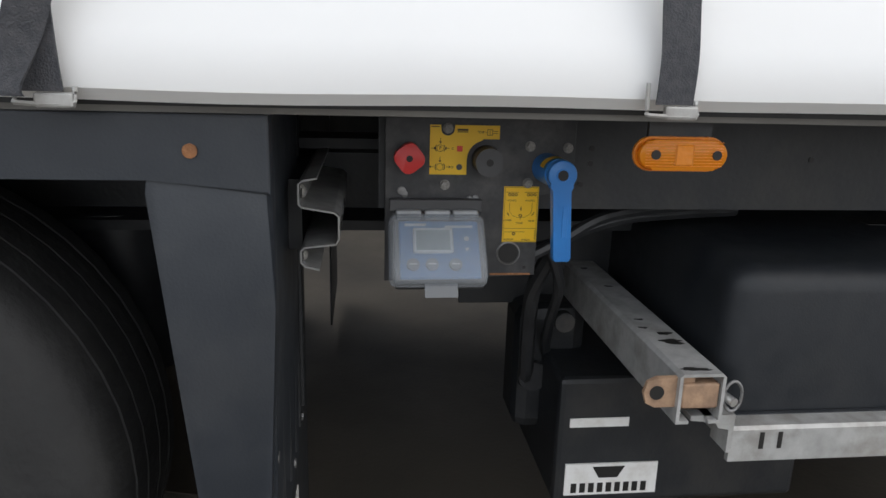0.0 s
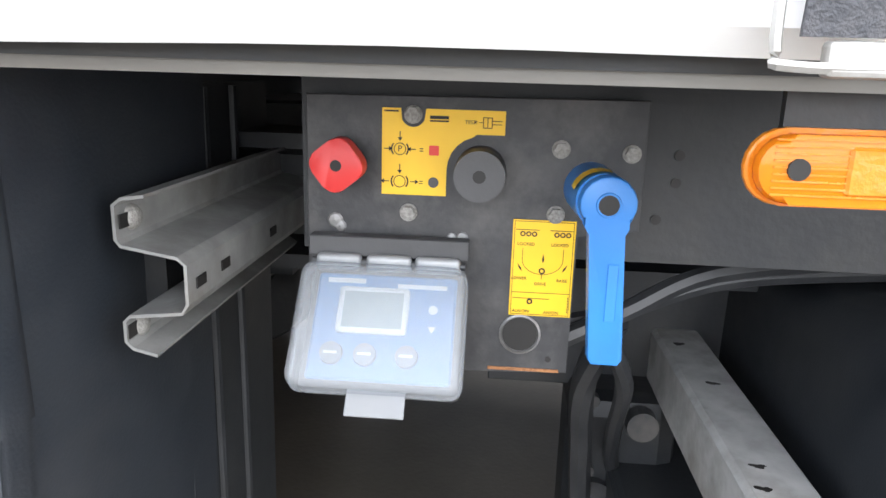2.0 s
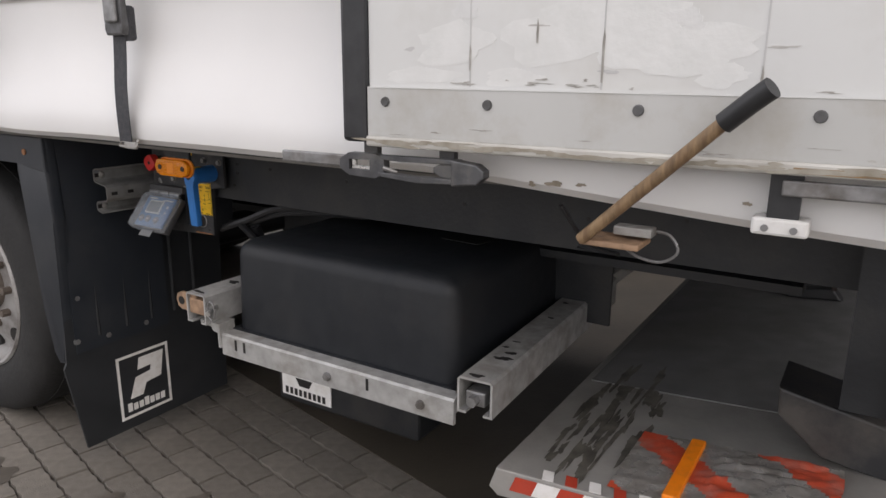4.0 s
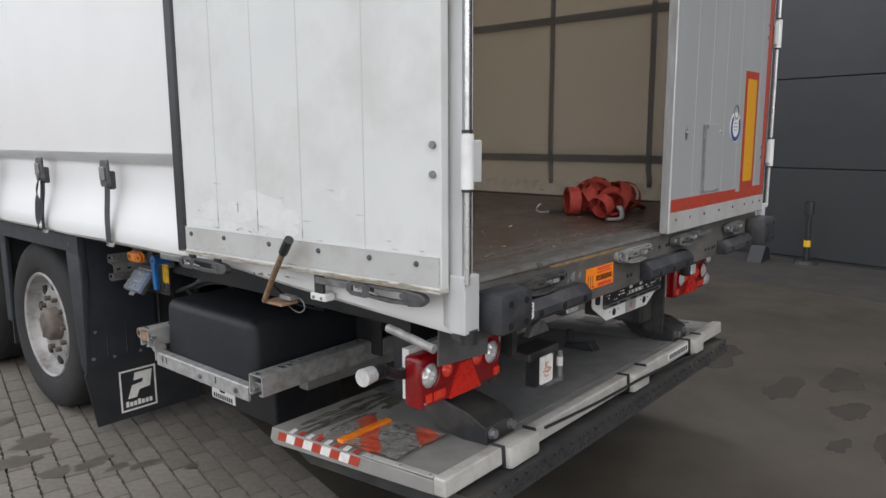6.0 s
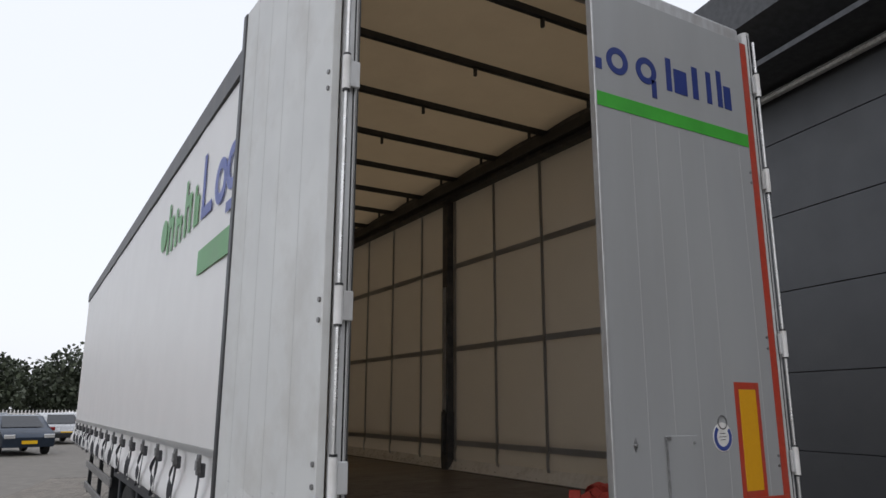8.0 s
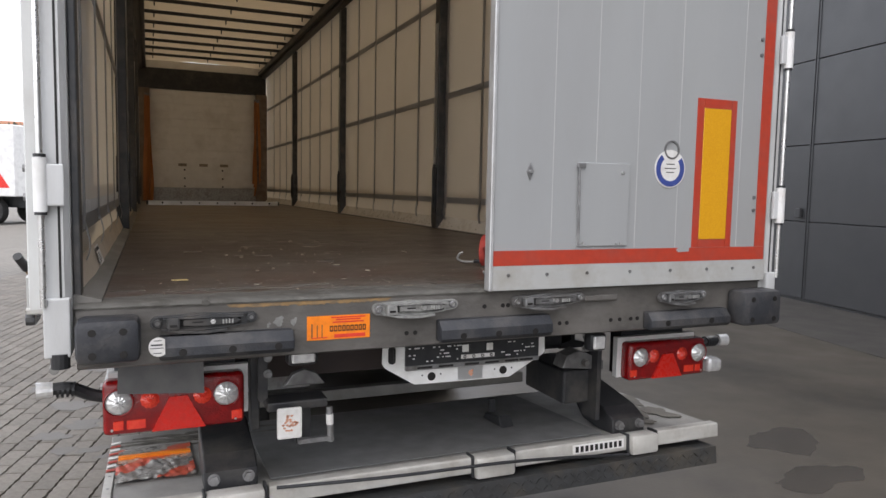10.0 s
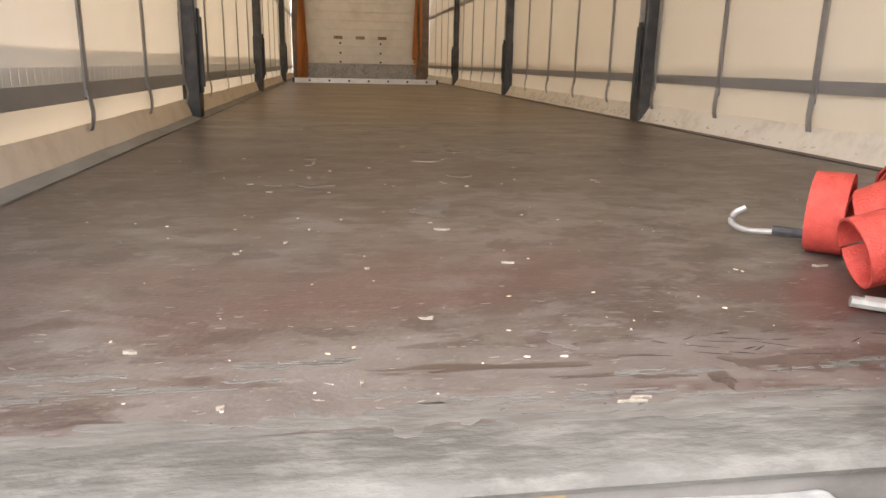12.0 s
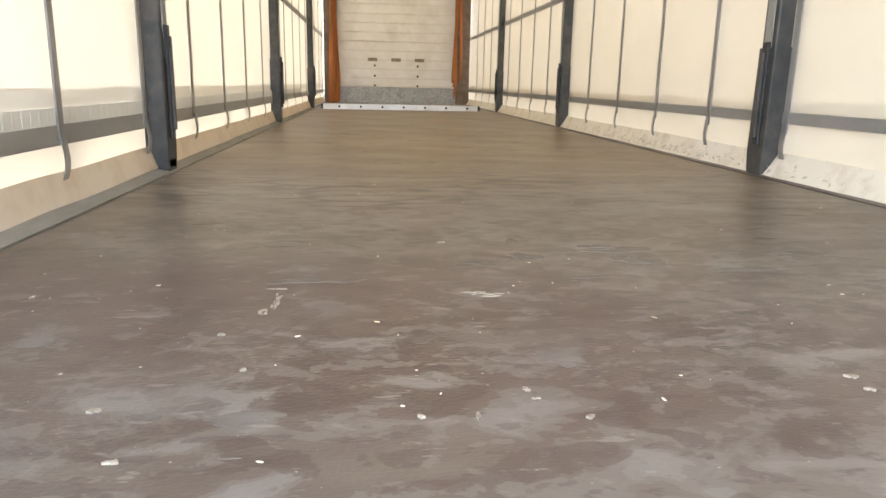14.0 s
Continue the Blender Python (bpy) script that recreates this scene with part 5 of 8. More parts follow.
for k in range(18):
    y = 0.35 + 0.683 * k
    bow = part("roof_bow", b_box(-1.15, y - 0.016, 3.868, 1.15, y + 0.016, 3.915, r=0.006), TUBE, trailer, "dark steel roof bow")
    for x in (-0.95, 0.0, 0.95):
        part("hanger", b_box(x - 0.008, y - 0.01, 3.815, x + 0.008, y + 0.01, 3.87), TUBE, bow)
for x in (-1.1, 1.1):
    part("slide_rail", b_box(x - 0.03, 0.12, 3.79, x + 0.03, FRONT, 3.865), TUBE, trailer, "dark roof slide rail")

# front bulkhead
fw = part("front_wall", b_box(-1.225, FRONT, 1.1, 1.225, FRONT + 0.44, 3.96), FRONTW, trailer, "white boarded front wall")
z = 1.475
while z < 3.35:
    part("wall_board", b_box(-1.0, FRONT - 0.022, z + 0.002, 1.0, FRONT, z + 0.148, r=0.003, seg=1), FRONTW, fw)
    z += 0.15
part("kick_plate", b_box(-1.02, FRONT - 0.03, 1.2, 1.03, FRONT - 0.001, 1.47, r=0.003), GALV, fw, "scratched galvanised kick plate")
part("top_beam", b_box(-1.22, FRONT - 0.06, 3.4, 1.22, FRONT - 0.001, 3.8, r=0.01), TUBE, fw, "dark front roof beam")
for x in (-0.38, 0.35):
    for z in (1.5, 1.66, 1.83):
        part("anchor_hole", b_cyl((x, FRONT - 0.024, z), (x, FRONT - 0.02, z), 0.018, seg=12), INK, fw)
for x in (-0.5, -0.1, 0.3):
    part("scuff", b_box(x, FRONT - 0.0245, 1.9, x + 0.16, FRONT - 0.0222, 1.955, r=0.001, seg=1), DIRTY, fw, "dark scuff mark")
for s in (-1, 1):
    part("corner_post", b_box(s * 1.12 - 0.11, FRONT - 0.12, 1.2, s * 1.12 + 0.11, FRONT - 0.001, 3.4, r=0.01), CORNER, fw, "brown corner post")
    for z in np.arange(1.35, 3.3, 0.13):
        part("peg_hole", b_box(min(s * 1.02, s * 1.011), FRONT - 0.09, z, max(s * 1.02, s * 1.011), FRONT - 0.05, z + 0.05), INK, fw)

# ---- underneath ----
for s in (-1, 1):
    part("chassis_beam", b_prism([(s * 0.62, 1.02), (s * 0.76, 1.02), (s * 0.76, 1.0), (s * 0.7, 0.985), (s * 0.7, 0.87), (s * 0.76, 0.855), (s * 0.76, 0.835), (s * 0.62, 0.835), (s * 0.62, 0.855), (s * 0.68, 0.87), (s * 0.68, 0.985), (s * 0.62, 1.0)], "y", 0.5, FRONT), CHASSIS, trailer, "dark longitudinal chassis beam")
    part("side_rave", b_prism([(s * 1.268, 1.108), (s * 1.268, 1.14), (s * 1.17, 1.14), (s * 1.17, 1.118), (s * 1.24, 1.108)], "y", 0.1, FRONT), CHASSIS, trailer, "dark side rave")
for k in range(26):
    y = 0.35 + 0.5 * k
    if k == 4:
        continue
    part("cross_member", b_prism([(y - 0.03, 1.165), (y + 0.03, 1.165), (y + 0.03, 1.155), (y + 0.005, 1.15), (y + 0.005, 1.04), (y + 0.03, 1.03), (y + 0.03, 1.02), (y - 0.03, 1.02)], "x", -0.97, 0.97), CHASSIS, trailer)
# inner web behind the valve plate, with drilled holes
web = part("inner_web", b_box(-1.0, 0.4, 0.93, -0.985, 2.31, 1.165), CHASSIS, trailer, "dark drilled web plate")
for y, z in ((1.95, 1.035), (1.951, 1.009), (1.966, 0.973), (1.82, 1.03), (1.55, 1.02), (1.2, 1.0), (0.9, 1.0), (0.7, 1.02)):
    part("drill_hole", b_cyl((-0.999, y, z), (-1.0015, y, z), 0.005, seg=10), INK, web)
part("bracket_plate", b_box(-0.655, 0.95, 0.64, -0.645, 2.12, 0.85, r=0.002, seg=1), CHASSIS, trailer, "dark bracket plate below the beam")
part("air_tank", b_cyl((-0.2, 0.9, 0.88), (-0.2, 1.8, 0.88), 0.1, seg=20), CHASSIS, trailer, "dark air tank", smooth=True)
for k, pts in enumerate(([(-0.96, 2.0, 0.85), (-0.9, 1.96, 0.76), (-0.82, 1.95, 0.66), (-0.76, 1.94, 0.58), (-0.72, 1.92, 0.52)],
                         [(-0.98, 2.06, 0.83), (-0.95, 1.98, 0.86), (-0.92, 1.88, 0.9), (-0.9, 1.7, 0.92)],
                         [(-0.97, 2.1, 0.84), (-0.93, 1.99, 0.85), (-0.9, 1.85, 0.89), (-0.86, 1.6, 0.9)],
                         [(-0.92, 1.98, 0.84), (-0.86, 2.0, 0.74), (-0.8, 1.99, 0.62), (-0.76, 1.98, 0.52), (-0.7, 1.97, 0.45)])):
    part("air_hose", b_tube(smooth_path(pts, 6), 0.011 if k < 3 else 0.016, 8), BLACKP, trailer, "black air hose", smooth=True)
vb = part("valve_block", b_box(-0.74, 1.84, 0.36, -0.6, 2.0, 0.66, r=0.03), CHASSIS, trailer, "dark brake valve block")
part("gauge", b_cyl((-0.74, 1.9, 0.63), (-0.765, 1.9, 0.63), 0.022, seg=20), POST, vb)
part("gauge_rim", b_cyl((-0.74, 1.96, 0.5), (-0.755, 1.96, 0.5), 0.034, seg=20), BLACKP, vb)
for z in (0.55, 0.66):
    part("fitting", b_cyl((-0.74, 1.97, z), (-0.755, 1.97, z), 0.01, seg=8), POST, vb)
# pump housing under the tray with its label
pump = part("pump_housing", b_box(-0.895, 1.4, 0.27, -0.5, 1.94, 0.56, r=0.012), CHASSIS, trailer, "dark pump housing")
part("white_label", b_box(-0.9, 1.718, 0.295, -0.896, 1.918, 0.368), PAPER, pump, "white maker's label, illegible")
for k in range(9):
    part("print_bar", b_box(-0.901, 1.74 + k * 0.019, 0.301, -0.9001, 1.752 + k * 0.019, 0.323), INK, pump)
part("print_wedge", b_prism([(1.79, 0.361), (1.86, 0.361), (1.845, 0.335), (1.805, 0.335)], "x", -0.901, -0.9001), INK, pump)
part("label_strip", b_box(-0.898, 1.79, 0.452, -0.8955, 1.915, 0.472), PAPER, pump)

# wheels


def wheel_meshes():
    seg = 48
    bm = bmesh.new()
    lathe(bm, [(0.02, 0.3), (0.0, 0.315), (-0.012, 0.35), (-0.02, 0.4), (-0.014, 0.45), (0.0, 0.478), (0.02, 0.492), (0.06, 0.5), (0.17, 0.502), (0.28, 0.5), (0.33, 0.49), (0.36, 0.44), (0.35, 0.33), (0.33, 0.3)], (0, 0, 0), "x", seg)
    tyre = mesh_of("tyre", bm, RUBBER, True)
    bm = bmesh.new()
    for gx in (0.07, 0.13, 0.2, 0.26):
        lathe(bm, [(gx, 0.5), (gx, 0.5035), (gx + 0.035, 0.5035), (gx + 0.035, 0.5)], (0, 0, 0), "x", seg)
    tread = mesh_of("tread", bm, RUBBER)
    bm = bmesh.new()
    lathe(bm, [(0.02, 0.3), (0.0, 0.312), (-0.008, 0.305), (0.0, 0.292), (0.03, 0.285), (0.055, 0.277), (0.07, 0.262), (0.068, 0.235), (0.055, 0.2), (0.05, 0.15), (0.055, 0.115), (0.06, 0.1)], (0, 0, 0), "x", seg)
    rim = mesh_of("rim", bm, RIM, True)
    bm = bmesh.new()
    lathe(bm, [(0.06, 0.1), (0.012, 0.094), (-0.004, 0.082), (-0.01, 0.06), (-0.012, 0.001)], (0, 0, 0), "x", 32)
    hub = mesh_of("hub", bm, RIM2, True)
    bm = bmesh.new()
    cyl(bm, (0.06, 0, 0), (0.022, 0, 0), 0.015, seg=6)
    nut = mesh_of("wheel_nut", bm, RIM2)
    bm = bmesh.new()
    cyl(bm, (0.075, 0, 0), (0.0535, 0, 0), 0.028, seg=14)
    hole = mesh_of("hand_hole", bm, INK)
    return tyre, tread, rim, hub, nut, hole


RIM2 = pmat("brown_stained_hub", (0.16, 0.135, 0.115), (0.1, 0.08, 0.065), 15, 0.6, metal=0.3)
TYRE, TREAD, RIMM, HUB, NUT, HHOLE = wheel_meshes()
for s in (-1, 1):
    for y in (3.2, 4.52, 5.84):
        w = tagged(new("wheel"), "black tyre on a dirty silver rim")
        w.parent = trailer
        w.matrix_basis = pose(s * 1.185, y, 0.503, 0, 0, 0 if s < 0 else 180)
        ty = part("tyre", TYRE, None, w)
        part("tread", TREAD, None, ty)
        part("rim", RIMM, None, w)
        part("hub", HUB, None, w)
        for k in range(10):
            a = 2 * math.pi * k / 10
            part("wheel_nut", NUT, None, w, m=pose(0, 0.155 * math.cos(a), 0.155 * math.sin(a)))
        for k in range(10):
            a = 2 * math.pi * (k + 0.5) / 10
            part("hand_hole", HHOLE, None, w, m=pose(0, 0.225 * math.cos(a), 0.225 * math.sin(a)))
for y in (3.2, 4.52, 5.84):
    part("axle", b_cyl((-0.95, y, 0.5), (0.95, y, 0.5), 0.075, seg=16), CHASSIS, trailer, "dark axle beam", smooth=True)
    for s in (-1, 1):
        part("air_bag", b_cyl((s * 0.62, y - 0.35, 0.52), (s * 0.62, y - 0.35, 0.86), 0.13, seg=18), BLACKP, trailer, smooth=True)
        part("trailing_arm", b_box(s * 0.62 - 0.05, y - 0.4, 0.42, s * 0.62 + 0.05, y + 0.55, 0.5), CHASSIS, trailer)

# mudguard skirts
for s in (-1, 1):
    g = part("mudguard", b_box(min(s * 1.262, s * 0.95), 2.46, 1.085, max(s * 1.262, s * 0.95), 6.4, 1.1), GUARD, trailer, "charcoal plastic mudguard over three wheels")
    part("skirt", b_prism([(2.45, 1.1), (6.4, 1.1), (6.4, 1.02), (2.6, 1.018), (2.45, 1.0)], "x", s * 1.262 - 0.012, s * 1.262 + 0.012, r=0.004), GUARD, g)
    part("rear_leg", b_prism([(2.448, 1.1), (2.6, 1.1), (2.603, 1.0), (2.585, 0.8), (2.563, 0.56), (2.545, 0.42), (2.52, 0.385), (2.48, 0.39), (2.468, 0.5), (2.45, 0.85)], "x", s * 1.25 - 0.02, s * 1.25 + 0.02, r=0.012), GUARD, g, smooth=True)
    part("rear_return", b_prism([(2.45, 1.1), (2.475, 1.1), (2.475, 0.42), (2.462, 0.42)], "x", min(s * 1.24, s * 0.9), max(s * 1.24, s * 0.9)), GUARD, g)
    sc = part("screw_boss", b_cyl((s * 1.272, 2.545, 1.055), (s * 1.277, 2.545, 1.055), 0.009, seg=20), RUST, g, "rusty screw boss")
    for y in (3.7, 5.04, 6.36):
        part("middle_leg", b_prism([(y - 0.05, 1.09), (y + 0.05, 1.09), (y + 0.04, 0.45), (y - 0.04, 0.45)], "x", s * 1.2 - 0.015, s * 1.2 + 0.015, r=0.006), GUARD, g)
        part("divider", b_box(min(s * 1.2, s * 0.92), y - 0.008, 0.3, max(s * 1.2, s * 0.92), y + 0.008, 1.08), BLACKP, g)
# side guard further forward
for z in (0.55, 0.85):
    part("side_guard", b_box(-1.26, 6.9, z, -1.23, 10.2, z + 0.1, r=0.01), DULL, trailer, "grey side guard rail")
for y in (7.1, 8.5, 10.0):
    part("guard_bracket", b_box(-1.23, y - 0.04, 0.5, -1.18, y + 0.04, 1.1), CHASSIS, trailer)
for s in (-1, 1):
    part("landing_leg", b_box(s * 0.75 - 0.06, 10.6, 0.05, s * 0.75 + 0.06, 10.75, 1.02), CHASSIS, trailer, "dark landing leg")
    part("landing_foot", b_box(s * 0.75 - 0.14, 10.55, 0.0, s * 0.75 + 0.14, 10.8, 0.05), CHASSIS, trailer)

FLAPB = pmat("black_flap_rubber", (0.014, 0.016, 0.018), (0.02, 0.022, 0.025), 14, 0.55, bump=0.05, bscale=200, dirt=(0.035, 0.035, 0.035), damt=0.4, dscale=4)
# mudflap with ribs and its printed square
for s in (-1, 1):
    mf = part("mudflap", b_prism([(s * 1.275, 0.4), (s * 1.285, 0.38), (s * 1.24, 0.09), (s * 0.66, 0.09), (s * 0.64, 1.084), (s * 1.24, 1.084)], "y", 2.466, 2.474), FLAPB, trailer, "black ribbed mudflap with white square print")
    for k, x in enumerate((1.16, 1.06, 0.965, 0.87, 0.78)):
        part("rib", b_cyl((s * x, 2.465, 0.46), (s * x, 2.465, 1.08), 0.007, seg=8), FLAPB, mf, smooth=True)
    for x, z in ((1.235, 0.46), (1.22, 0.6), (1.13, 0.45), (1.235, 0.75), (0.99, 0.45), (0.83, 0.46)):
        part("bolt", hexhead((s * x, 2.466, z), (0, -1, 0), 0.009), DULL, mf)
mx0, mx1, mz0, mz1 = -1.115, -0.915, 0.128, 0.356
mfl = [o for o in trailer.children if o.name == "mudflap"][0]
for a in ((mx0, mz0, mx1, mz0 + 0.009), (mx0, mz1 - 0.009, mx1, mz1), (mx0, mz0 + 0.009, mx0 + 0.009, mz1 - 0.009), (mx1 - 0.009, mz0 + 0.009, mx1, mz1 - 0.009)):
    part("white_border", b_box(a[0], 2.4635, a[1], a[2], 2.4655, a[3]), PAPER, mfl)
part("white_symbol", b_prism([(mx0 + 0.2 * u, mz0 + 0.228 * v) for u, v in ((0.2, 0.3), (0.44, 0.3), (0.52, 0.47), (0.82, 0.5), (0.9, 0.9), (0.42, 0.9), (0.38, 0.72), (0.64, 0.73), (0.62, 0.64), (0.33, 0.61))], "y", 2.4635, 2.4655), PAPER, mfl, "plain white symbol")
for k in range(7):
    part("print_bar", b_box(-1.088 + 0.0215 * k, 2.4635, 0.152, -1.072 + 0.0215 * k, 2.4655, 0.176 + 0.006 * (k in (0, 3))), PAPER, mfl)
# hat-section rail across the flap


def strip_outline(path, t):
    """The outline of sheet metal of thickness t bent along a path."""
    left, right = [], []
    for i, p in enumerate(path):
        a, b = Vector(path[max(i - 1, 0)]), Vector(path[min(i + 1, len(path) - 1)])
        d = (b - a).normalized()
        left.append((p[0] - d.y * t / 2, p[1] + d.x * t / 2))
        right.append((p[0] + d.y * t / 2, p[1] - d.x * t / 2))
    return left + right[::-1]


hs = strip_outline([(2.432, 0.9905), (2.452, 0.9875), (2.459, 0.982), (2.459, 0.953), (2.455, 0.948), (2.408, 0.94), (2.401, 0.934), (2.401, 0.9), (2.406, 0.892), (2.452, 0.887), (2.457, 0.882), (2.457, 0.864), (2.451, 0.858), (2.43, 0.853)], 0.0028)
RAILM = pmat("dulled_galvanised_rail", (0.3, 0.3, 0.29), (0.22, 0.22, 0.215), 22, 0.5, metal=0.3, dirt=(0.14, 0.125, 0.105), damt=0.5, dscale=9)
rail = part("hat_rail", b_prism(hs, "x", -1.14, -0.45), RAILM, trailer, "pale galvanised hat-section rail")
for x in (-1.125, -1.07, -0.93):
    part("slot", b_box(x, 2.398, 0.91, x + 0.02, 2.3995, 0.92, r=0.0005, seg=1), INK, rail)
for z in (0.968, 0.872):
    bm = bmesh.new()
    lathe(bm, [(0.0, 0.0115), (-0.004, 0.0105), (-0.0075, 0.0075), (-0.009, 0.003), (-0.0092, 0.0003)], (-1.115, 2.458, z), "y", 18)
    part("dome_bolt", bm, BOLT, rail, smooth=True)
    part("end_slot", b_box(-1.138, 2.4545, z - 0.006, -1.123, 2.4558, z + 0.006), INK, rail)
rail.matrix_basis = pose(0, -0.03, 0.01)
part("spacer", b_box(-1.05, 2.462, 0.862, -0.5, 2.4955, 0.975), CHASSIS, rail)
# marker lamp on its bracket
part("lamp_plate", b_box(-1.235, 1.86, 1.04, -1.228, 1.95, 1.115), CHASSIS, trailer, "dark lamp plate")


def pill(y0, y1, z0, z1, k=10):
    r, zc = (z1 - z0) / 2, (z0 + z1) / 2
    return [(y0 + r - r * math.sin(math.pi * i / k), zc + r * math.cos(math.pi * i / k)) for i in range(k + 1)] + [(y1 - r + r * math.sin(math.pi * i / k), zc - r * math.cos(math.pi * i / k)) for i in range(k + 1)]


ml = part("marker_lamp", b_prism(pill(1.84, 1.972, 1.032, 1.079), "x", -1.242, -1.235, r=0.002), AMBERB, trailer, "amber oval side marker lamp")
part("lens", b_prism(pill(1.843, 1.969, 1.035, 1.076), "x", -1.256, -1.2425, r=0.005), AMBERL, ml, "amber lens", smooth=True)
part("inner_box", b_box(-1.2585, 1.893, 1.041, -1.2545, 1.919, 1.07, r=0.002, seg=1), AMBERB, ml)
for k in range(9):
    part("lens_rib", b_box(-1.2572, 1.852, 1.0405 + 0.004 * k, -1.2558, 1.96, 1.0415 + 0.004 * k), AMBERB, ml)
for y in (1.86, 1.946):
    part("screw_hole", b_cyl((-1.2562, y, 1.056), (-1.2582, y, 1.056), 0.0065, seg=14), INK, ml)

BLACKP2 = pmat("dark_grey_plastic", (0.05, 0.05, 0.052), (0.06, 0.06, 0.062), 30, 0.5, bump=0.05, bscale=300)
BUTTON = pmat("grey_button", (0.2, 0.22, 0.24), None, 30, 0.5, bump=0.0)
LIDRIM = clear_mat("milky_lid_edge", (0.4, 0.41, 0.42), 0.55, 0.35)
LIFTDARK = pmat("dark_grip_coating", (0.19, 0.19, 0.19), (0.155, 0.155, 0.155), 10, 0.7, bump=0.3, bscale=350, dirt=(0.15, 0.14, 0.12), damt=0.35, dscale=2)
CHECK = pmat("dark_checker_plate", (0.055, 0.057, 0.058), (0.04, 0.04, 0.04), 20, 0.5, metal=0.3, bump=0.15, bscale=70, dirt=(0.15, 0.13, 0.1), damt=0.5, dscale=5)
CHASSIS2 = pmat("dark_grey_lift_paint", (0.02, 0.021, 0.023), (0.027, 0.027, 0.03), 12, 0.5, dirt=(0.12, 0.11, 0.09), damt=0.4, dscale=6)
FOIL_SILVER = pmat("crumpled_silver_foil", (0.55, 0.53, 0.5), (0.4, 0.38, 0.35), 30, 0.28, metal=0.55, bump=0.2, bscale=60, dirt=(0.2, 0.18, 0.15), damt=0.5, dscale=14)
FOIL_RED = pmat("red_foil_stripe", (0.55, 0.08, 0.035), (0.42, 0.06, 0.03), 30, 0.35, bump=0.2, bscale=60, dirt=(0.4, 0.3, 0.26), damt=0.4, dscale=16)
INKSTAIN = pmat("greasy_stain", (0.05, 0.047, 0.04), (0.14, 0.13, 0.11), 22, 0.6, bump=0.1)
VALANCE = pmat("brown_black_plate", (0.03, 0.02, 0.018), (0.045, 0.03, 0.026), 8, 0.6)
BARALU = pmat("bright_alu_bar", (0.78, 0.78, 0.78), (0.68, 0.68, 0.68), 10, 0.4, metal=0.3)
LEAFY = pmat("dry_yellow_leaf", (0.6, 0.47, 0.22), None, 60, 0.7)

HINGE = pmat("matt_aluminium_hinge", (0.34, 0.345, 0.35), (0.28, 0.285, 0.29), 30, 0.5, metal=0.4)

# ---- control panel ----
cp = part("control_panel", b_prism([(2.3, 1.082), (1.985, 1.085), (1.985, 0.965), (2.042, 0.958), (2.042, 0.818), (2.3, 0.809)], "x", -1.022, -1.012, r=0.001), PLATE, trailer, "scuffed black brake control plate with knobs and stickers")
part("backing_box", b_box(-1.012, 2.05, 0.83, -0.94, 2.29, 1.07), CHASSIS, cp)
bm = bmesh.new()
lathe(bm, [(0.002, 0.0205), (-0.0015, 0.0205), (-0.0025, 0.0185), (0.0, 0.017)], (-1.022, 2.09, 0.857), "x", 28)
part("hole_rim", bm, DULL, cp)
part("round_hole", b_cyl((-1.0215, 2.09, 0.857), (-1.0228, 2.09, 0.857), 0.0172, seg=28), INK, cp)
part("small_hole", b_cyl((-1.0215, 2.061, 0.832), (-1.0228, 2.061, 0.832), 0.003, seg=10), INK, cp)
part("rust_edge", b_box(-1.0232, 2.05, 0.8185, -1.0218, 2.12, 0.8215), RUST, cp)
for y, z in ((2.199, 1.066), (2.202, 0.974), (2.062, 1.039), (1.998, 1.037), (2.063, 0.978)):
    part("hex_bolt", hexhead((-1.0224, y, z), (-1, 0, 0), 0.007, 0.009), BOLT, cp, "weathered hex bolt")
for y, z, r in ((2.273, 0.963, 0.008), (2.268, 0.958, 0.006), (2.16, 0.951, 0.005), (2.15, 0.9515, 0.006)):
    bm = bmesh.new()
    lathe(bm, [(0.0, r), (-0.001, r * 0.8), (-0.0016, 0.0004)], (-1.0221, y, z), "x", 9)
    part("paint_chip", bm, DULL, cp)


def rounded(cy, cz, half, r, turn, k=6):
    pts = []
    for q in range(4):
        a0 = math.pi / 2 * q
        ox, oz = (half - r) * (1 if q in (0, 3) else -1), (half - r) * (1 if q in (0, 1) else -1)
        for i in range(k + 1):
            a = a0 + math.pi / 2 * i / k
            pts.append((ox + r * math.cos(a), oz + r * math.sin(a)))
    c, s_ = math.cos(turn), math.sin(turn)
    return [(cy + p * c - q * s_, cz + p * s_ + q * c) for p, q in pts]


rk = part("red_knob", b_prism(rounded(2.263, 1.021, 0.0212, 0.013, radians(52), 5), "x", -1.062, -1.04, r=0.0014), REDP, cp, "red rounded-square pull knob", smooth=True)
part("knob_stem", b_cyl((-1.022, 2.263, 1.021), (-1.042, 2.263, 1.021), 0.018, seg=24), BLACKP, cp)
part("knob_hole", b_cyl((-1.061, 2.263, 1.021), (-1.0625, 2.263, 1.021), 0.0052, seg=18), INK, cp)
part("black_knob", b_cyl((-1.04, 2.135, 1.016), (-1.062, 2.135, 1.016), 0.0235, 0.0228, seg=36), BLACKP2, cp, "round dark grey pull knob", smooth=True)
part("knob_stem", b_cyl((-1.022, 2.135, 1.016), (-1.042, 2.135, 1.016), 0.024, 0.02, seg=28), BLACKP, cp)
part("knob_hole", b_cyl((-1.061, 2.135, 1.016), (-1.0625, 2.135, 1.016), 0.0058, seg=18), INK, cp)

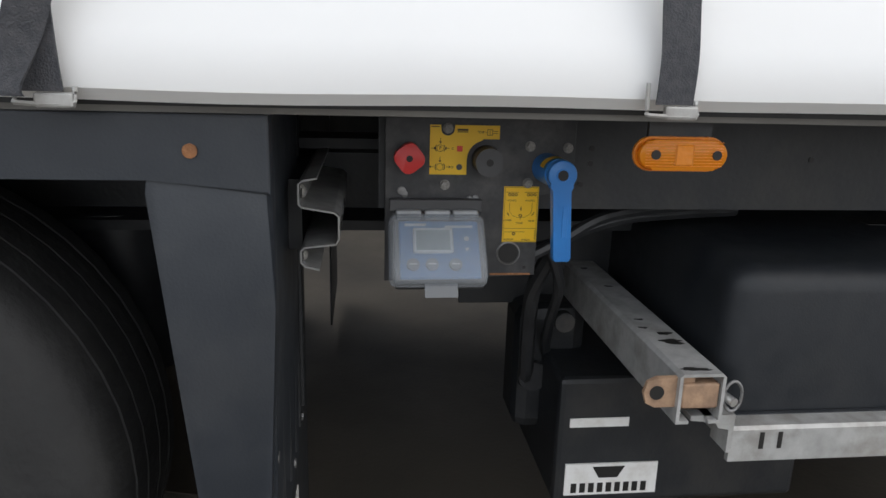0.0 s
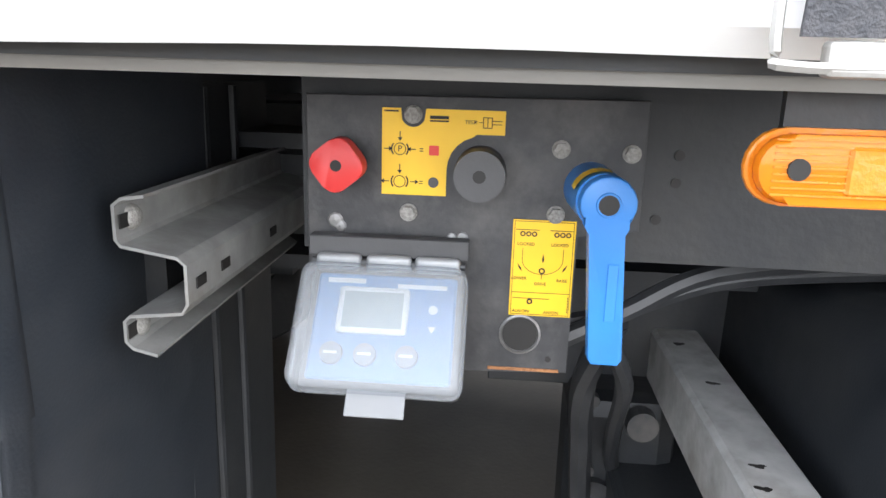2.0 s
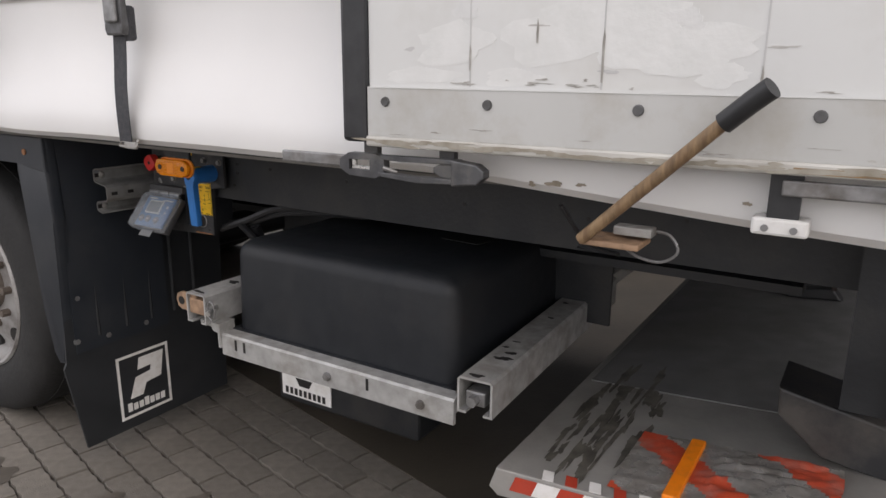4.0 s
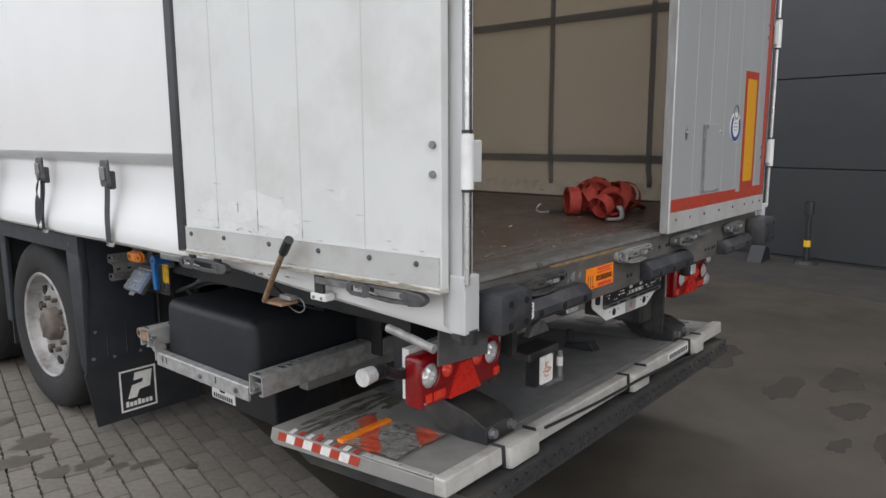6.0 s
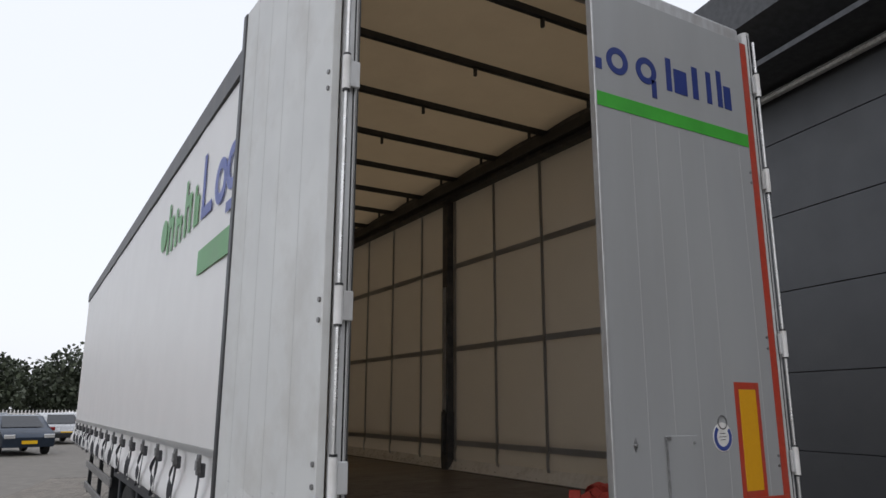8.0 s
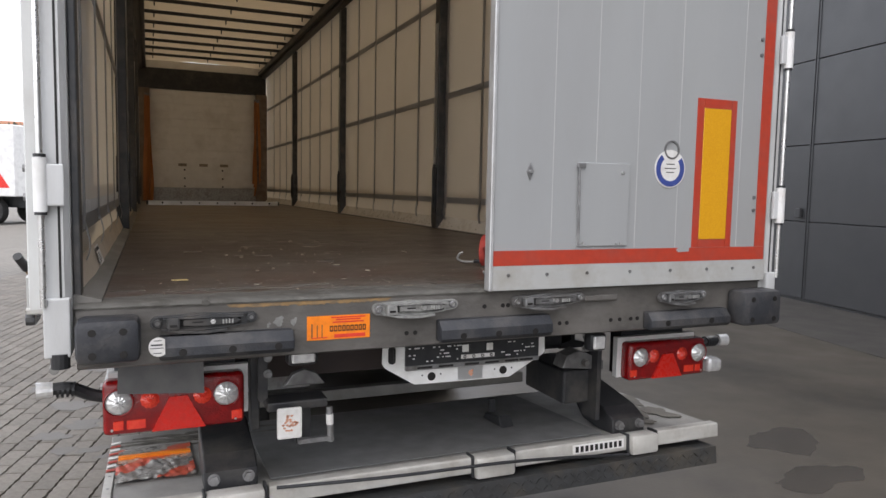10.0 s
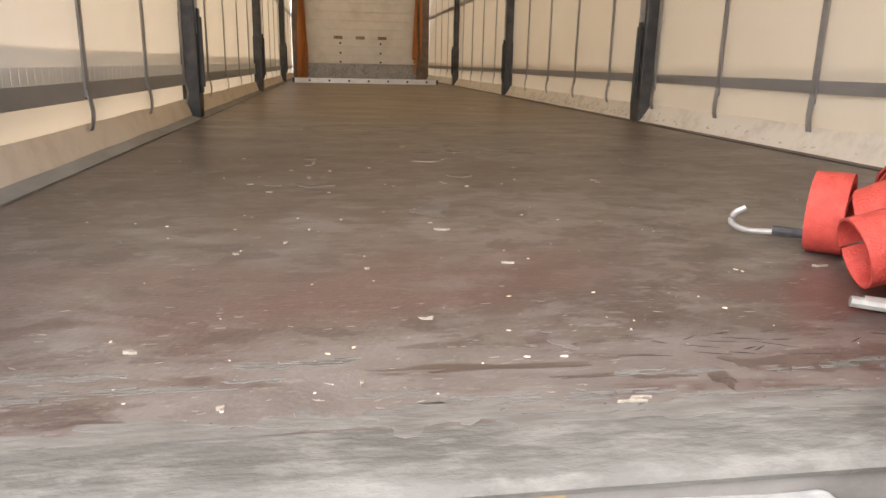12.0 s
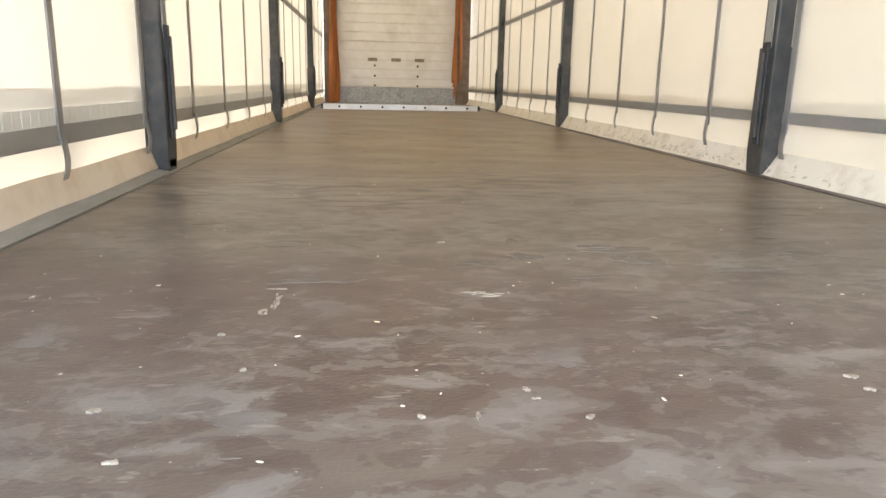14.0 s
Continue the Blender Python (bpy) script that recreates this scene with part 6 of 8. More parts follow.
# upper yellow sticker with its notch and hollow
notch = [(2.199 - 0.0115 * math.cos(radians(a)), 1.066 - 0.0115 * math.sin(radians(a))) for a in range(25, 156, 13)]
hollow = [(2.135 + 0.032 * math.cos(radians(a)), 1.016 + 0.032 * math.sin(radians(a))) for a in range(90, -1, -15)]
arm = [(2.228, 1.0715), (2.2105, 1.0715)] + notch[::-1] + [(2.187, 1.0715), (2.114, 1.0715), (2.114, 1.0495), (2.14, 1.0495)] + hollow[1:] + [(2.167, 0.991), (2.228, 0.991)]
sa = part("brake_sticker", b_prism(arm, "x", -1.0232, -1.0223), YELLOW, cp, "yellow brake valve sticker")
TOK = -1.0234


def ring(name, y, z, r0, r1, mat, a0=0, a1=360, step=15):
    bm = bmesh.new()
    for a in range(a0, a1, step):
        q = [(y + r * math.cos(radians(t)), z + r * math.sin(radians(t))) for r, t in ((r0, a), (r0, a + step), (r1, a + step), (r1, a))]
        prism(bm, q, "x", TOK - 0.0003, TOK)
    return part(name, bm, mat, cp)


def mark(y0, z0, y1, z1, mat=None, name="print_mark"):
    return part(name, b_box(TOK - 0.0003, min(y0, y1), min(z0, z1), TOK, max(y0, y1), max(z0, z1)), mat or INK, cp)


def arrow(y, z, dy, dz, n=0.009):
    w = 0.0004
    mark(y - w - abs(dy) * n / 2, z - w - abs(dz) * n / 2, y + w + abs(dy) * n / 2, z + w + abs(dz) * n / 2, name="arrow_shaft")
    ty, tz = y + dy * n * 0.55, z + dz * n * 0.55
    part("arrow_tip", b_prism([(ty + dy * 0.0035, tz + dz * 0.0035), (ty + dz * 0.0022, tz + dy * 0.0022), (ty - dz * 0.0022, tz - dy * 0.0022)], "x", TOK - 0.0003, TOK), INK, cp)


READ = Matrix(((0, 0, -1, 0), (-1, 0, 0, 0), (0, 1, 0, 0), (0, 0, 0, 1)))   # text that is read looking along +x


def say(text, y, z, size, mat=None, x=TOK):
    words(text, size, mat or INK, cp, Matrix.Translation((x - 0.0002, y, z)) @ READ)


for z, dirs in ((1.034, (1, -1)), (1.0035, (-1, 1))):
    ring("wheel_ring", 2.211, z, 0.0058, 0.0051, INK)
    for a in (-40, 140):
        ring("brake_shoe", 2.211, z, 0.0085, 0.0072, INK, a, a + 80, 20)
    arrow(2.2235, z, -dirs[0], 0, 0.004)
    arrow(2.1985, z, -dirs[1], 0, 0.004)
    arrow(2.211, z + 0.0135, 0, -1, 0.005)
    for d in (0.0008, -0.0014):
        mark(2.189, z + d - 0.0004, 2.1925, z + d + 0.0004)
say("P", 2.211, 1.034, 0.008)
part("red_square", b_prism(rounded(2.179, 1.0335, 0.0046, 0.001, 0), "x", TOK - 0.0003, TOK), REDINK, cp)
part("dark_dot", b_cyl((TOK, 2.179, 1.0035), (TOK - 0.0003, 2.179, 1.0035), 0.005, seg=20), BLACKP2, cp)
say("TEST", 2.146, 1.0605, 0.0048)
mark(2.1835, 1.0655, 2.166, 1.0625)
mark(2.1835, 1.0615, 2.166, 1.06)
mark(2.226, 1.0695, 2.2125, 1.068)
for y in (2.1345, 2.1305, 2.1265):
    mark(y, 1.0655, y - 0.0007, 1.0555)
mark(2.1345, 1.0655, 2.1265, 1.0648)
mark(2.1345, 1.0562, 2.1265, 1.0555)
mark(2.138, 1.061, 2.1345, 1.0604)
mark(2.1265, 1.0625, 2.117, 1.0618)
mark(2.1265, 1.0595, 2.117, 1.0588)
for a in (40, -40):
    part("valve_cross", b_prism([(2.1415 + 0.003 * math.cos(radians(a)), 1.0607 + 0.003 * math.sin(radians(a))), (2.1418, 1.0612), (2.1415 - 0.003 * math.cos(radians(a)), 1.0607 - 0.003 * math.sin(radians(a))), (2.1412, 1.0602)], "x", TOK - 0.0003, TOK), INK, cp)

# lower yellow sticker: axle lever positions
part("axle_sticker", b_box(-1.0232, 2.043, 0.877, -1.0223, 2.102, 0.972), YELLOW, cp, "yellow axle lift sticker")
for a in ((2.1005, 0.9708, 2.0445, 0.9703), (2.1005, 0.8787, 2.0445, 0.8782), (2.1005, 0.9708, 2.1, 0.8782), (2.045, 0.9708, 2.0445, 0.8782), (2.1005, 0.9008, 2.0445, 0.9003)):
    mark(*a, name="sticker_line")
for yc in (2.088, 2.056):
    mark(yc + 0.011, 0.9628, yc - 0.011, 0.9622)
    for d in (0.0055, 0, -0.0055):
        ring("axle_ring", yc + d - 0.001, 0.9585, 0.0026, 0.0014, INK, step=30)
    say("LOCKED", yc + 0.001, 0.9485, 0.0042)
for a in range(180, 360, 12):
    q = [(2.0725 + r * math.cos(radians(t)), 0.9335 + 0.75 * r * math.sin(radians(t))) for r, t in ((0.0195, a), (0.0195, a + 12), (0.019, a + 12), (0.019, a))]
    part("lever_arc", b_prism(q, "x", TOK - 0.0003, TOK), INK, cp)
mark(2.092, 0.9445, 2.0915, 0.9335)
mark(2.0535, 0.9445, 2.053, 0.9335)
ring("pivot_ring", 2.0725, 0.9225, 0.0031, 0.0017, INK, step=30)
mark(2.0728, 0.92, 2.0722, 0.9145)
for y, z, a in ((2.072, 0.934, 90), (2.0935, 0.925, 60), (2.0515, 0.925, 120)):
    part("lever_icon", b_prism([(y + 0.0055 * math.cos(radians(a)), z + 0.0055 * math.sin(radians(a))), (y + 0.0011, z), (y - 0.004 * math.cos(radians(a)), z - 0.004 * math.sin(radians(a))), (y - 0.0011, z)], "x", TOK - 0.0003, TOK), INK, cp)
say("LOWER", 2.094, 0.9145, 0.0042)
say("DRIVE", 2.0735, 0.9095, 0.0042)
say("RAISE", 2.053, 0.9135, 0.0042)
mark(2.099, 0.895, 2.064, 0.8944)
ring("axle_ring", 2.0825, 0.8915, 0.0029, 0.0014, INK, step=30)
say("AUS/OFF", 2.0905, 0.8812, 0.0044)
say("AN/ON", 2.0615, 0.8808, 0.0044)
for k in range(6):
    mark(2.0465, 0.8815 + 0.0028 * k, 2.0455, 0.8833 + 0.0028 * k)

# blue rotary lever
bl_pts = [(2.028 + 0.0235 * math.cos(radians(a)), 1.004 + 0.0235 * math.sin(radians(a))) for a in range(-50, 231, 20)] + [(2.0128, 0.979), (2.0122, 0.968), (2.0055, 0.87), (2.009, 0.8645), (2.032, 0.8645), (2.0352, 0.87), (2.0412, 0.968), (2.042, 0.979)]
part("blue_lever", b_prism(bl_pts, "x", -1.108, -1.09, r=0.003), BLUEPL, cp, "bright blue plastic valve lever", smooth=True)
part("lever_hub", b_cyl((-1.022, 2.033, 1.004), (-1.093, 2.03, 1.004), 0.0245, 0.0235, seg=32), BLUEPL, cp, smooth=True)
bm = bmesh.new()
lathe(bm, [(0.0, 0.0105), (-0.0012, 0.0098), (-0.0012, 0.0085), (0.004, 0.008)], (-1.1085, 2.028, 1.004), "x", 28)
part("hub_rim", bm, BLUEPL, cp, smooth=True)
part("hub_hole", b_cyl((-1.1075, 2.028, 1.004), (-1.1092, 2.028, 1.004), 0.0085, seg=24), INK, cp)
part("emboss_bar", b_box(-1.1092, 2.0155, 0.905, -1.108, 2.0245, 0.955, r=0.0005, seg=1), BLUEPL, cp)
bm = bmesh.new()
for a in range(20, 110, 10):
    q0, q1 = radians(a), radians(a + 10)
    pts = [Vector((x, 2.0315 + 0.0249 * math.cos(q), 1.004 + 0.0249 * math.sin(q))) for x, q in ((-1.088, q0), (-1.088, q1), (-1.066, q1), (-1.066, q0))]
    bm.faces.new([bm.verts.new(p) for p in pts])
part("hub_sticker", bm, YELLOW, cp, "yellow sticker round the lever hub")

# display unit with tilted clear lid
TILT = Vector((-0.07, 0, -0.087)).normalized()
OUT = Vector((-0.087, 0, 0.07)).normalized()


DM = Matrix((( 0, TILT.x, OUT.x, -1.052), (-1, TILT.y, OUT.y, 2.215), (0, TILT.z, OUT.z, 0.926), (0, 0, 0, 1)))
part("display_body", b_box(-0.072, 0.0, -0.03, 0.072, 0.116, -0.004, r=0.006), BLACKP2, cp, "dark display housing", m=DM, smooth=True)
part("display_face", b_box(-0.064, 0.008, -0.004, 0.064, 0.108, 0.002, r=0.002, seg=1), FACE, cp, "pale blue display face", m=DM)
part("screen_frame", b_box(-0.042, 0.022, 0.002, 0.022, 0.066, 0.006, r=0.003), PAPER, cp, m=DM)
part("screen", b_box(-0.037, 0.027, 0.0061, 0.017, 0.061, 0.0068), LCD, cp, "grey liquid crystal screen", m=DM)
for u in (-0.043, -0.013, 0.024):
    part("button", b_cyl((u, 0.085, 0.002), (u, 0.085, 0.0065), 0.0105, 0.0098, seg=22), BUTTON, cp, m=DM, smooth=True)
    part("button_bar", b_box(u - 0.006, 0.084, 0.0066, u + 0.006, 0.0862, 0.0071), PAPER, cp, m=DM)
for v in (0.04, 0.058):
    part("warning_icon", b_cyl((0.044, v, 0.002), (0.044, v, 0.0028), 0.0042, seg=16 if v < 0.05 else 3), PAPER, cp, m=DM)
part("print_bar", b_box(-0.055, 0.013, 0.002, -0.02, 0.0175, 0.0026), PAPER, cp, m=DM)
part("print_bar", b_box(0.01, 0.0165, 0.002, 0.055, 0.0205, 0.0026), PAPER, cp, m=DM)
def lid_ring(half_u, v0, v1, w, r=0.012, k=5):
    """A rounded rectangle on the lid at height w."""
    out = []
    for q, (cu, cv) in enumerate(((half_u - r, v1 - r), (-half_u + r, v1 - r), (-half_u + r, v0 + r), (half_u - r, v0 + r))):
        for i in range(k + 1):
            a = math.pi / 2 * (q + i / k)
            out.append((cu + r * math.cos(a), cv + r * math.sin(a), w))
    return out


bm = bmesh.new()
shells = [lid_ring(0.0775, 0.0, 0.119, -0.007), lid_ring(0.0765, 0.001, 0.118, 0.010), lid_ring(0.0755, 0.002, 0.117, 0.0135), lid_ring(0.073, 0.0045, 0.1145, 0.0155, 0.01)]
inner = [lid_ring(0.0705, 0.007, 0.112, 0.0137, 0.008), lid_ring(0.0735, 0.004, 0.115, 0.009, 0.009), lid_ring(0.0745, 0.003, 0.116, -0.007, 0.009)]
rings = [[bm.verts.new(p) for p in q] for q in shells + inner]
for a, b in zip(rings, rings[1:]):
    if a is rings[3]:
        bm.faces.new(a)
        bm.faces.new(b)
        continue
    for i in range(len(a)):
        j = (i + 1) % len(a)
        bm.faces.new((a[i], a[j], b[j], b[i]))
for i in range(len(rings[0])):
    j = (i + 1) % len(rings[0])
    bm.faces.new((rings[-1][i], rings[-1][j], rings[0][j], rings[0][i]))
part("clear_lid", bm, LID, cp, "frosted clear hinged lid", m=DM @ pose(-0.003, 0, 0), smooth=True)
part("lid_tab", b_box(-0.026, 0.114, -0.004, 0.026, 0.138, -0.0025, r=0.0006, seg=1), LIDRIM, cp, m=DM)
for y0, y1 in ((2.2415, 2.284), (2.1945, 2.237), (2.149, 2.1915)):
    part("hinge_knuckle", b_box(-1.056, y0, 0.9215, -1.044, y1, 0.938, r=0.0045, seg=3), HINGE, cp, "aluminium lid hinge", smooth=True)
part("hinge_pin", b_cyl((-1.05, 2.145, 0.93), (-1.05, 2.288, 0.93), 0.0035, seg=10), BLACKP, cp)
part("hinge_plate", b_box(-1.046, 2.142, 0.934, -1.03, 2.293, 0.953, r=0.001, seg=1), BLACKP2, cp)
part("arm_bracket", b_box(-1.03, 2.15, 0.84, -1.022, 2.285, 0.95), BLACKP, cp)

# ---- tray and tool box ----
def channel(y0, y1, z1, x0, name, lbl):
    """A folded steel channel, open below, its end towards the yard at x0."""
    z0, t = z1 - 0.08, 0.005
    prof = [(y0, z0), (y0, z1 - 0.006), (y0 + 0.006, z1), (y1 - 0.006, z1), (y1, z1 - 0.006), (y1, z0), (y1 - 0.02, z0), (y1 - 0.02, z0 + t), (y1 - t, z0 + t), (y1 - t, z1 - t), (y0 + t, z1 - t), (y0 + t, z0 + t), (y0 + 0.02, z0 + t), (y0 + 0.02, z0)]
    p = part(name, b_prism(prof, "x", x0, -0.38), GALV, trailer, lbl)
    for k, (x, d, rx, ry) in enumerate(((0.125, -0.005, 0.009, 0.02), (0.16, -0.008, 0.007, 0.012), (0.188, 0.018, 0.004, 0.007), (0.228, 0.01, 0.003, 0.009), (0.018, 0.006, 0.006, 0.02), (0.42, 0.0, 0.004, 0.008), (0.55, 0.01, 0.006, 0.006))):
        part("grime", b_prism(blob(x0 + x, (y0 + y1) / 2 + d, rx, ry, k + int(y0 * 10)), "z", z1 + 0.0001, z1 + 0.0006), INK, p)
    return p


rf = channel(1.806, 1.877, 0.739, -1.265, "tray_rail", "pale galvanised tray rail with rusty end bolt")
part("slide_block", b_box(-1.262, 1.813, 0.682, -1.2, 1.87, 0.722, r=0.003), TAN, rf, "tan steel slide block")
bm = bmesh.new()
prism(bm, [(1.85, 0.731), (1.908, 0.731), (1.922, 0.724), (1.927, 0.707), (1.922, 0.69), (1.908, 0.683), (1.85, 0.683)], "x", -1.256, -1.249)
part("lug_plate", bm, TAN, rf, "tan lug plate")
part("lug_hole", b_cyl((-1.255, 1.907, 0.707), (-1.2575, 1.907, 0.707), 0.011, seg=18), INK, rf)
bm = bmesh.new()
tube(bm, [Vector((-1.26, 1.79 + 0.014 * math.cos(t), 0.7 + 0.024 * math.sin(t))) for t in np.linspace(0, 2 * math.pi, 25)], 0.0025, 6)
part("ring_pin", bm, DULL, rf, smooth=True)
part("bolt", b_cyl((-1.27, 1.792, 0.694), (-1.23, 1.806, 0.7), 0.007), BRIGHT, rf)
rr = channel(0.99, 1.07, 0.697, -1.243, "tray_rail", "pale galvanised tray rail with an open end")
rr.matrix_basis = pose(-1.243, 1.03, 0, 0, 0, 2.2) @ pose(1.243, -1.03, 0)
part("slide_block", b_box(-1.232, 1.012, 0.632, -1.12, 1.056, 0.664, r=0.003), DULL, rr)
part("bolt", b_cyl((-1.252, 1.034, 0.648), (-1.222, 1.034, 0.648), 0.012, seg=6), DULL, rr)
tray = part("tray", b_prism([(-1.245, 0.581), (-1.245, 0.634), (-1.24, 0.639), (-1.205, 0.639), (-1.205, 0.622), (-0.5, 0.622), (-0.5, 0.605), (-1.235, 0.605), (-1.235, 0.581)], "y", 1.078, 1.775), GALV, trailer, "galvanised tool box tray")
for y in (1.3, 1.69, 1.72):
    part("lip_slot", b_box(-1.2462, y, 0.602, -1.2448, y + 0.007, 0.63), INK, tray)
for y in (1.16, 1.42):
    part("lip_bolt", hexhead((-1.245, y, 0.607), (-1, 0, 0), 0.009, 0.008), DULL, tray)
part("corner_step", b_prism([(1.775, 0.664), (1.846, 0.664), (1.846, 0.656), (1.806, 0.652), (1.8, 0.642), (1.783, 0.639), (1.783, 0.6), (1.775, 0.6)], "x", -1.25, -1.2), GALV, tray)
BOXP = pmat("matt_black_moulding", (0.009, 0.011, 0.014), (0.014, 0.016, 0.019), 30, 0.5, bump=0.05, bscale=320, dirt=(0.03, 0.03, 0.03), damt=0.35, dscale=5, spec=0.35)
tb = thing("tool_box", "black moulded plastic tool box on a steel tray", "tool box", (-0.88, 1.44, 0.628))
bm = bmesh.new()
vs = box(bm, -0.318, -0.335, 0, 0.33, 0.335, 0.25)
for v in vs[4:]:
    v.co.x *= 0.985
    v.co.y *= 0.985
bmesh.ops.bevel(bm, geom=[e for e in bm.edges if not (e.verts[0].co.z < 0.01 and e.verts[1].co.z < 0.01)], offset=0.042, segments=4, affect="EDGES", profile=0.5)
part("body", bm, BOXP, tb, smooth=True)
part("flange", b_box(-0.328, -0.335, 0.0, 0.335, 0.345, 0.014, r=0.006), BOXP, tb)
part("recess", b_prism([(-0.02, -0.22), (0.06, -0.24), (0.06, -0.1), (-0.01, -0.11)], "z", 0.2495, 0.2515), INK, tb)

# ---- lever, side locks and the lamp clip below the open door ----
lv = part("locking_lever", b_tube([(-1.36, 0.781, 1.045), (-1.405, 0.656, 1.161), (-1.432, 0.568, 1.244)], 0.0095, 10), WOODH, trailer, "old brown locking lever with a black grip", smooth=True)
part("grip", b_tube([(-1.43, 0.574, 1.238), (-1.441, 0.54, 1.268), (-1.447, 0.52, 1.284)], 0.0145, 12), BLACKP, lv, "black rubber grip", smooth=True)
part("lever_base", b_box(-1.36, 0.69, 1.036, -1.29, 0.785, 1.046, r=0.003), TAN, lv, "rusty lever base")
part("base_plate", b_box(-1.33, 0.68, 1.052, -1.3, 0.74, 1.066, r=0.002), GALV, lv)
bm = bmesh.new()
tube(bm, smooth_path([(-1.3, 0.74, 1.035), (-1.3, 0.71, 1.015), (-1.3, 0.67, 1.01), (-1.3, 0.645, 1.03), (-1.3, 0.66, 1.055), (-1.3, 0.69, 1.058)], 5), 0.0025, 6)
part("cable_loop", bm, DULL, trailer, "wire rope loop", smooth=True)
bm = bmesh.new()
tube(bm, smooth_path([(-1.28, 0.85, 1.08), (-1.2, 0.83, 1.0), (-1.1, 0.8, 0.96), (-1.05, 0.9, 0.95)], 5), 0.004, 6)
part("cable", bm, BLACKP, trailer, smooth=True)


SLATCH = pmat("worn_grey_latch", (0.1, 0.102, 0.106), (0.065, 0.066, 0.07), 30, 0.45, metal=0.35, dirt=(0.2, 0.19, 0.17), damt=0.4, dscale=22)


def side_latch(y0, y1, z, strip):
    """The door's lock on its lower edge, folded to the side with the door: a slotted loop, two bars and a blunt nose."""
    a, b = y1 - 0.095, y1
    loop = [(a, z - 0.012), (a + 0.018, z - 0.022), (b - 0.02, z - 0.02), (b, z - 0.008), (b, z + 0.008), (b - 0.02, z + 0.02), (a + 0.018, z + 0.021), (a, z + 0.012)]
    slot = [(a + 0.03, z - 0.009), (b - 0.02, z - 0.009), (b - 0.02, z + 0.009), (a + 0.03, z + 0.009)]
    p = part("door_lock", b_prism(holed(loop, slot), "x", -1.356, -1.338), SLATCH, trailer, "worn grey lever lock under the open door")
    part("bright_keeper", b_box(-1.352, a + 0.032, z - 0.0088, -1.344, b - 0.024, z - 0.003, r=0.001, seg=1), BRIGHT, p)
    part("bright_keeper", b_box(-1.352, b - 0.032, z - 0.0025, -1.344, b - 0.024, z + 0.0085, r=0.001, seg=1), BRIGHT, p)
    part("upper_bar", b_prism([(y0 + 0.05, z + 0.021), (a + 0.012, z + 0.019), (a + 0.012, z + 0.011), (y0 + 0.16, z + 0.01), (y0 + 0.05, z + 0.012)], "x", -1.354, -1.338, r=0.002), SLATCH, p)
    part("lower_bar", b_prism([(y0 + 0.05, z - 0.02), (y0 + 0.13, z - 0.023), (a + 0.012, z - 0.018), (a + 0.012, z - 0.01), (y0 + 0.13, z - 0.013), (y0 + 0.05, z - 0.011)], "x", -1.358, -1.338, r=0.002), SLATCH, p)
    part("tongue", b_prism([(y0 + 0.055, z - 0.012), (y0 + 0.085, z - 0.012), (y0 + 0.1, z - 0.004), (y0 + 0.1, z + 0.005), (y0 + 0.085, z + 0.012), (y0 + 0.055, z + 0.012)], "x", -1.35, -1.34, r=0.002), SLATCH, p)
    part("nose", b_prism([(y0, z - 0.005), (y0 + 0.014, z - 0.017), (y0 + 0.06, z - 0.023), (y0 + 0.06, z + 0.021), (y0 + 0.014, z + 0.016), (y0, z + 0.006)], "x", -1.362, -1.338, r=0.003), SLATCH, p)
    part("finger", b_cyl((-1.356, a + 0.002, z - 0.002), (-1.345, a - 0.02, z - 0.01), 0.004, seg=8), DULL, p)
    for y in (y0 + 0.062, y1 - 0.075):
        part("hanger", b_box(-1.345, y, z + 0.012, -1.33, y + 0.03, 1.18, r=0.003), POST, p)
    if strip:
        part("strip", b_box(-1.346, y1 - 0.006, z - 0.008, -1.338, y1 + 0.145, z + 0.014, r=0.003), DULL, p)
    p.matrix_basis = pose(-1.34, 0.02, 0, 0, 0, 2.7) @ pose(1.34, -0.02, 0)


side_latch(0.935, 1.225, 1.137, True)
side_latch(0.06, 0.36, 1.15, True)
clip = part("lamp_clip", b_box(-1.362, 0.466, 1.086, -1.322, 0.538, 1.11, r=0.004), WHITE, trailer, "white lamp clip on a black strap")
part("strap", b_box(-1.358, 0.48, 1.108, -1.348, 0.52, 1.182), BLACKP, clip)
for y in (0.484, 0.52):
    part("screw", b_cyl((-1.362, y, 1.096), (-1.365, y, 1.096), 0.005, seg=10), DULL, clip)
part("corner_tube", b_cyl((-1.3, 0.26, 1.03), (-1.3, 0.08, 1.0), 0.013), GALV, trailer, "short pale tube", smooth=True)

# ---- tail lift ----
lift = thing("tail_lift", "grey folding tail lift carried low behind the axles", "tail lift", (0, 0, 0.4))
Z0 = -0.37
SLOPE = pose(0, 0.15, 0.545 - 0.4, -4.0) @ pose(0, -0.15, -0.505)      # the platform hangs a little lower at its far end
plat = part("platform", b_prism([(0.175, 0.5), (0.175, 0.452), (1.0, 0.44), (1.02, 0.458), (1.0, 0.505)], "x", -1.2, 1.195, r=0.003), LIFT, lift, "grey steel platform", m=SLOPE)
part("anti_slip", b_box(-0.68, 0.22, 0.5045, 0.66, 0.98, 0.508), LIFTDARK, plat, "dark anti-slip surface")
for x0, x1 in ((-1.2, -0.9), (-0.7, 0.03), (0.2, 0.72), (0.86, 1.195)):
    part("edge_strip", b_box(x0, 0.13, 0.452, x1, 0.178, 0.512, r=0.006), LIFTEDGE, plat, "pale worn edge strip")
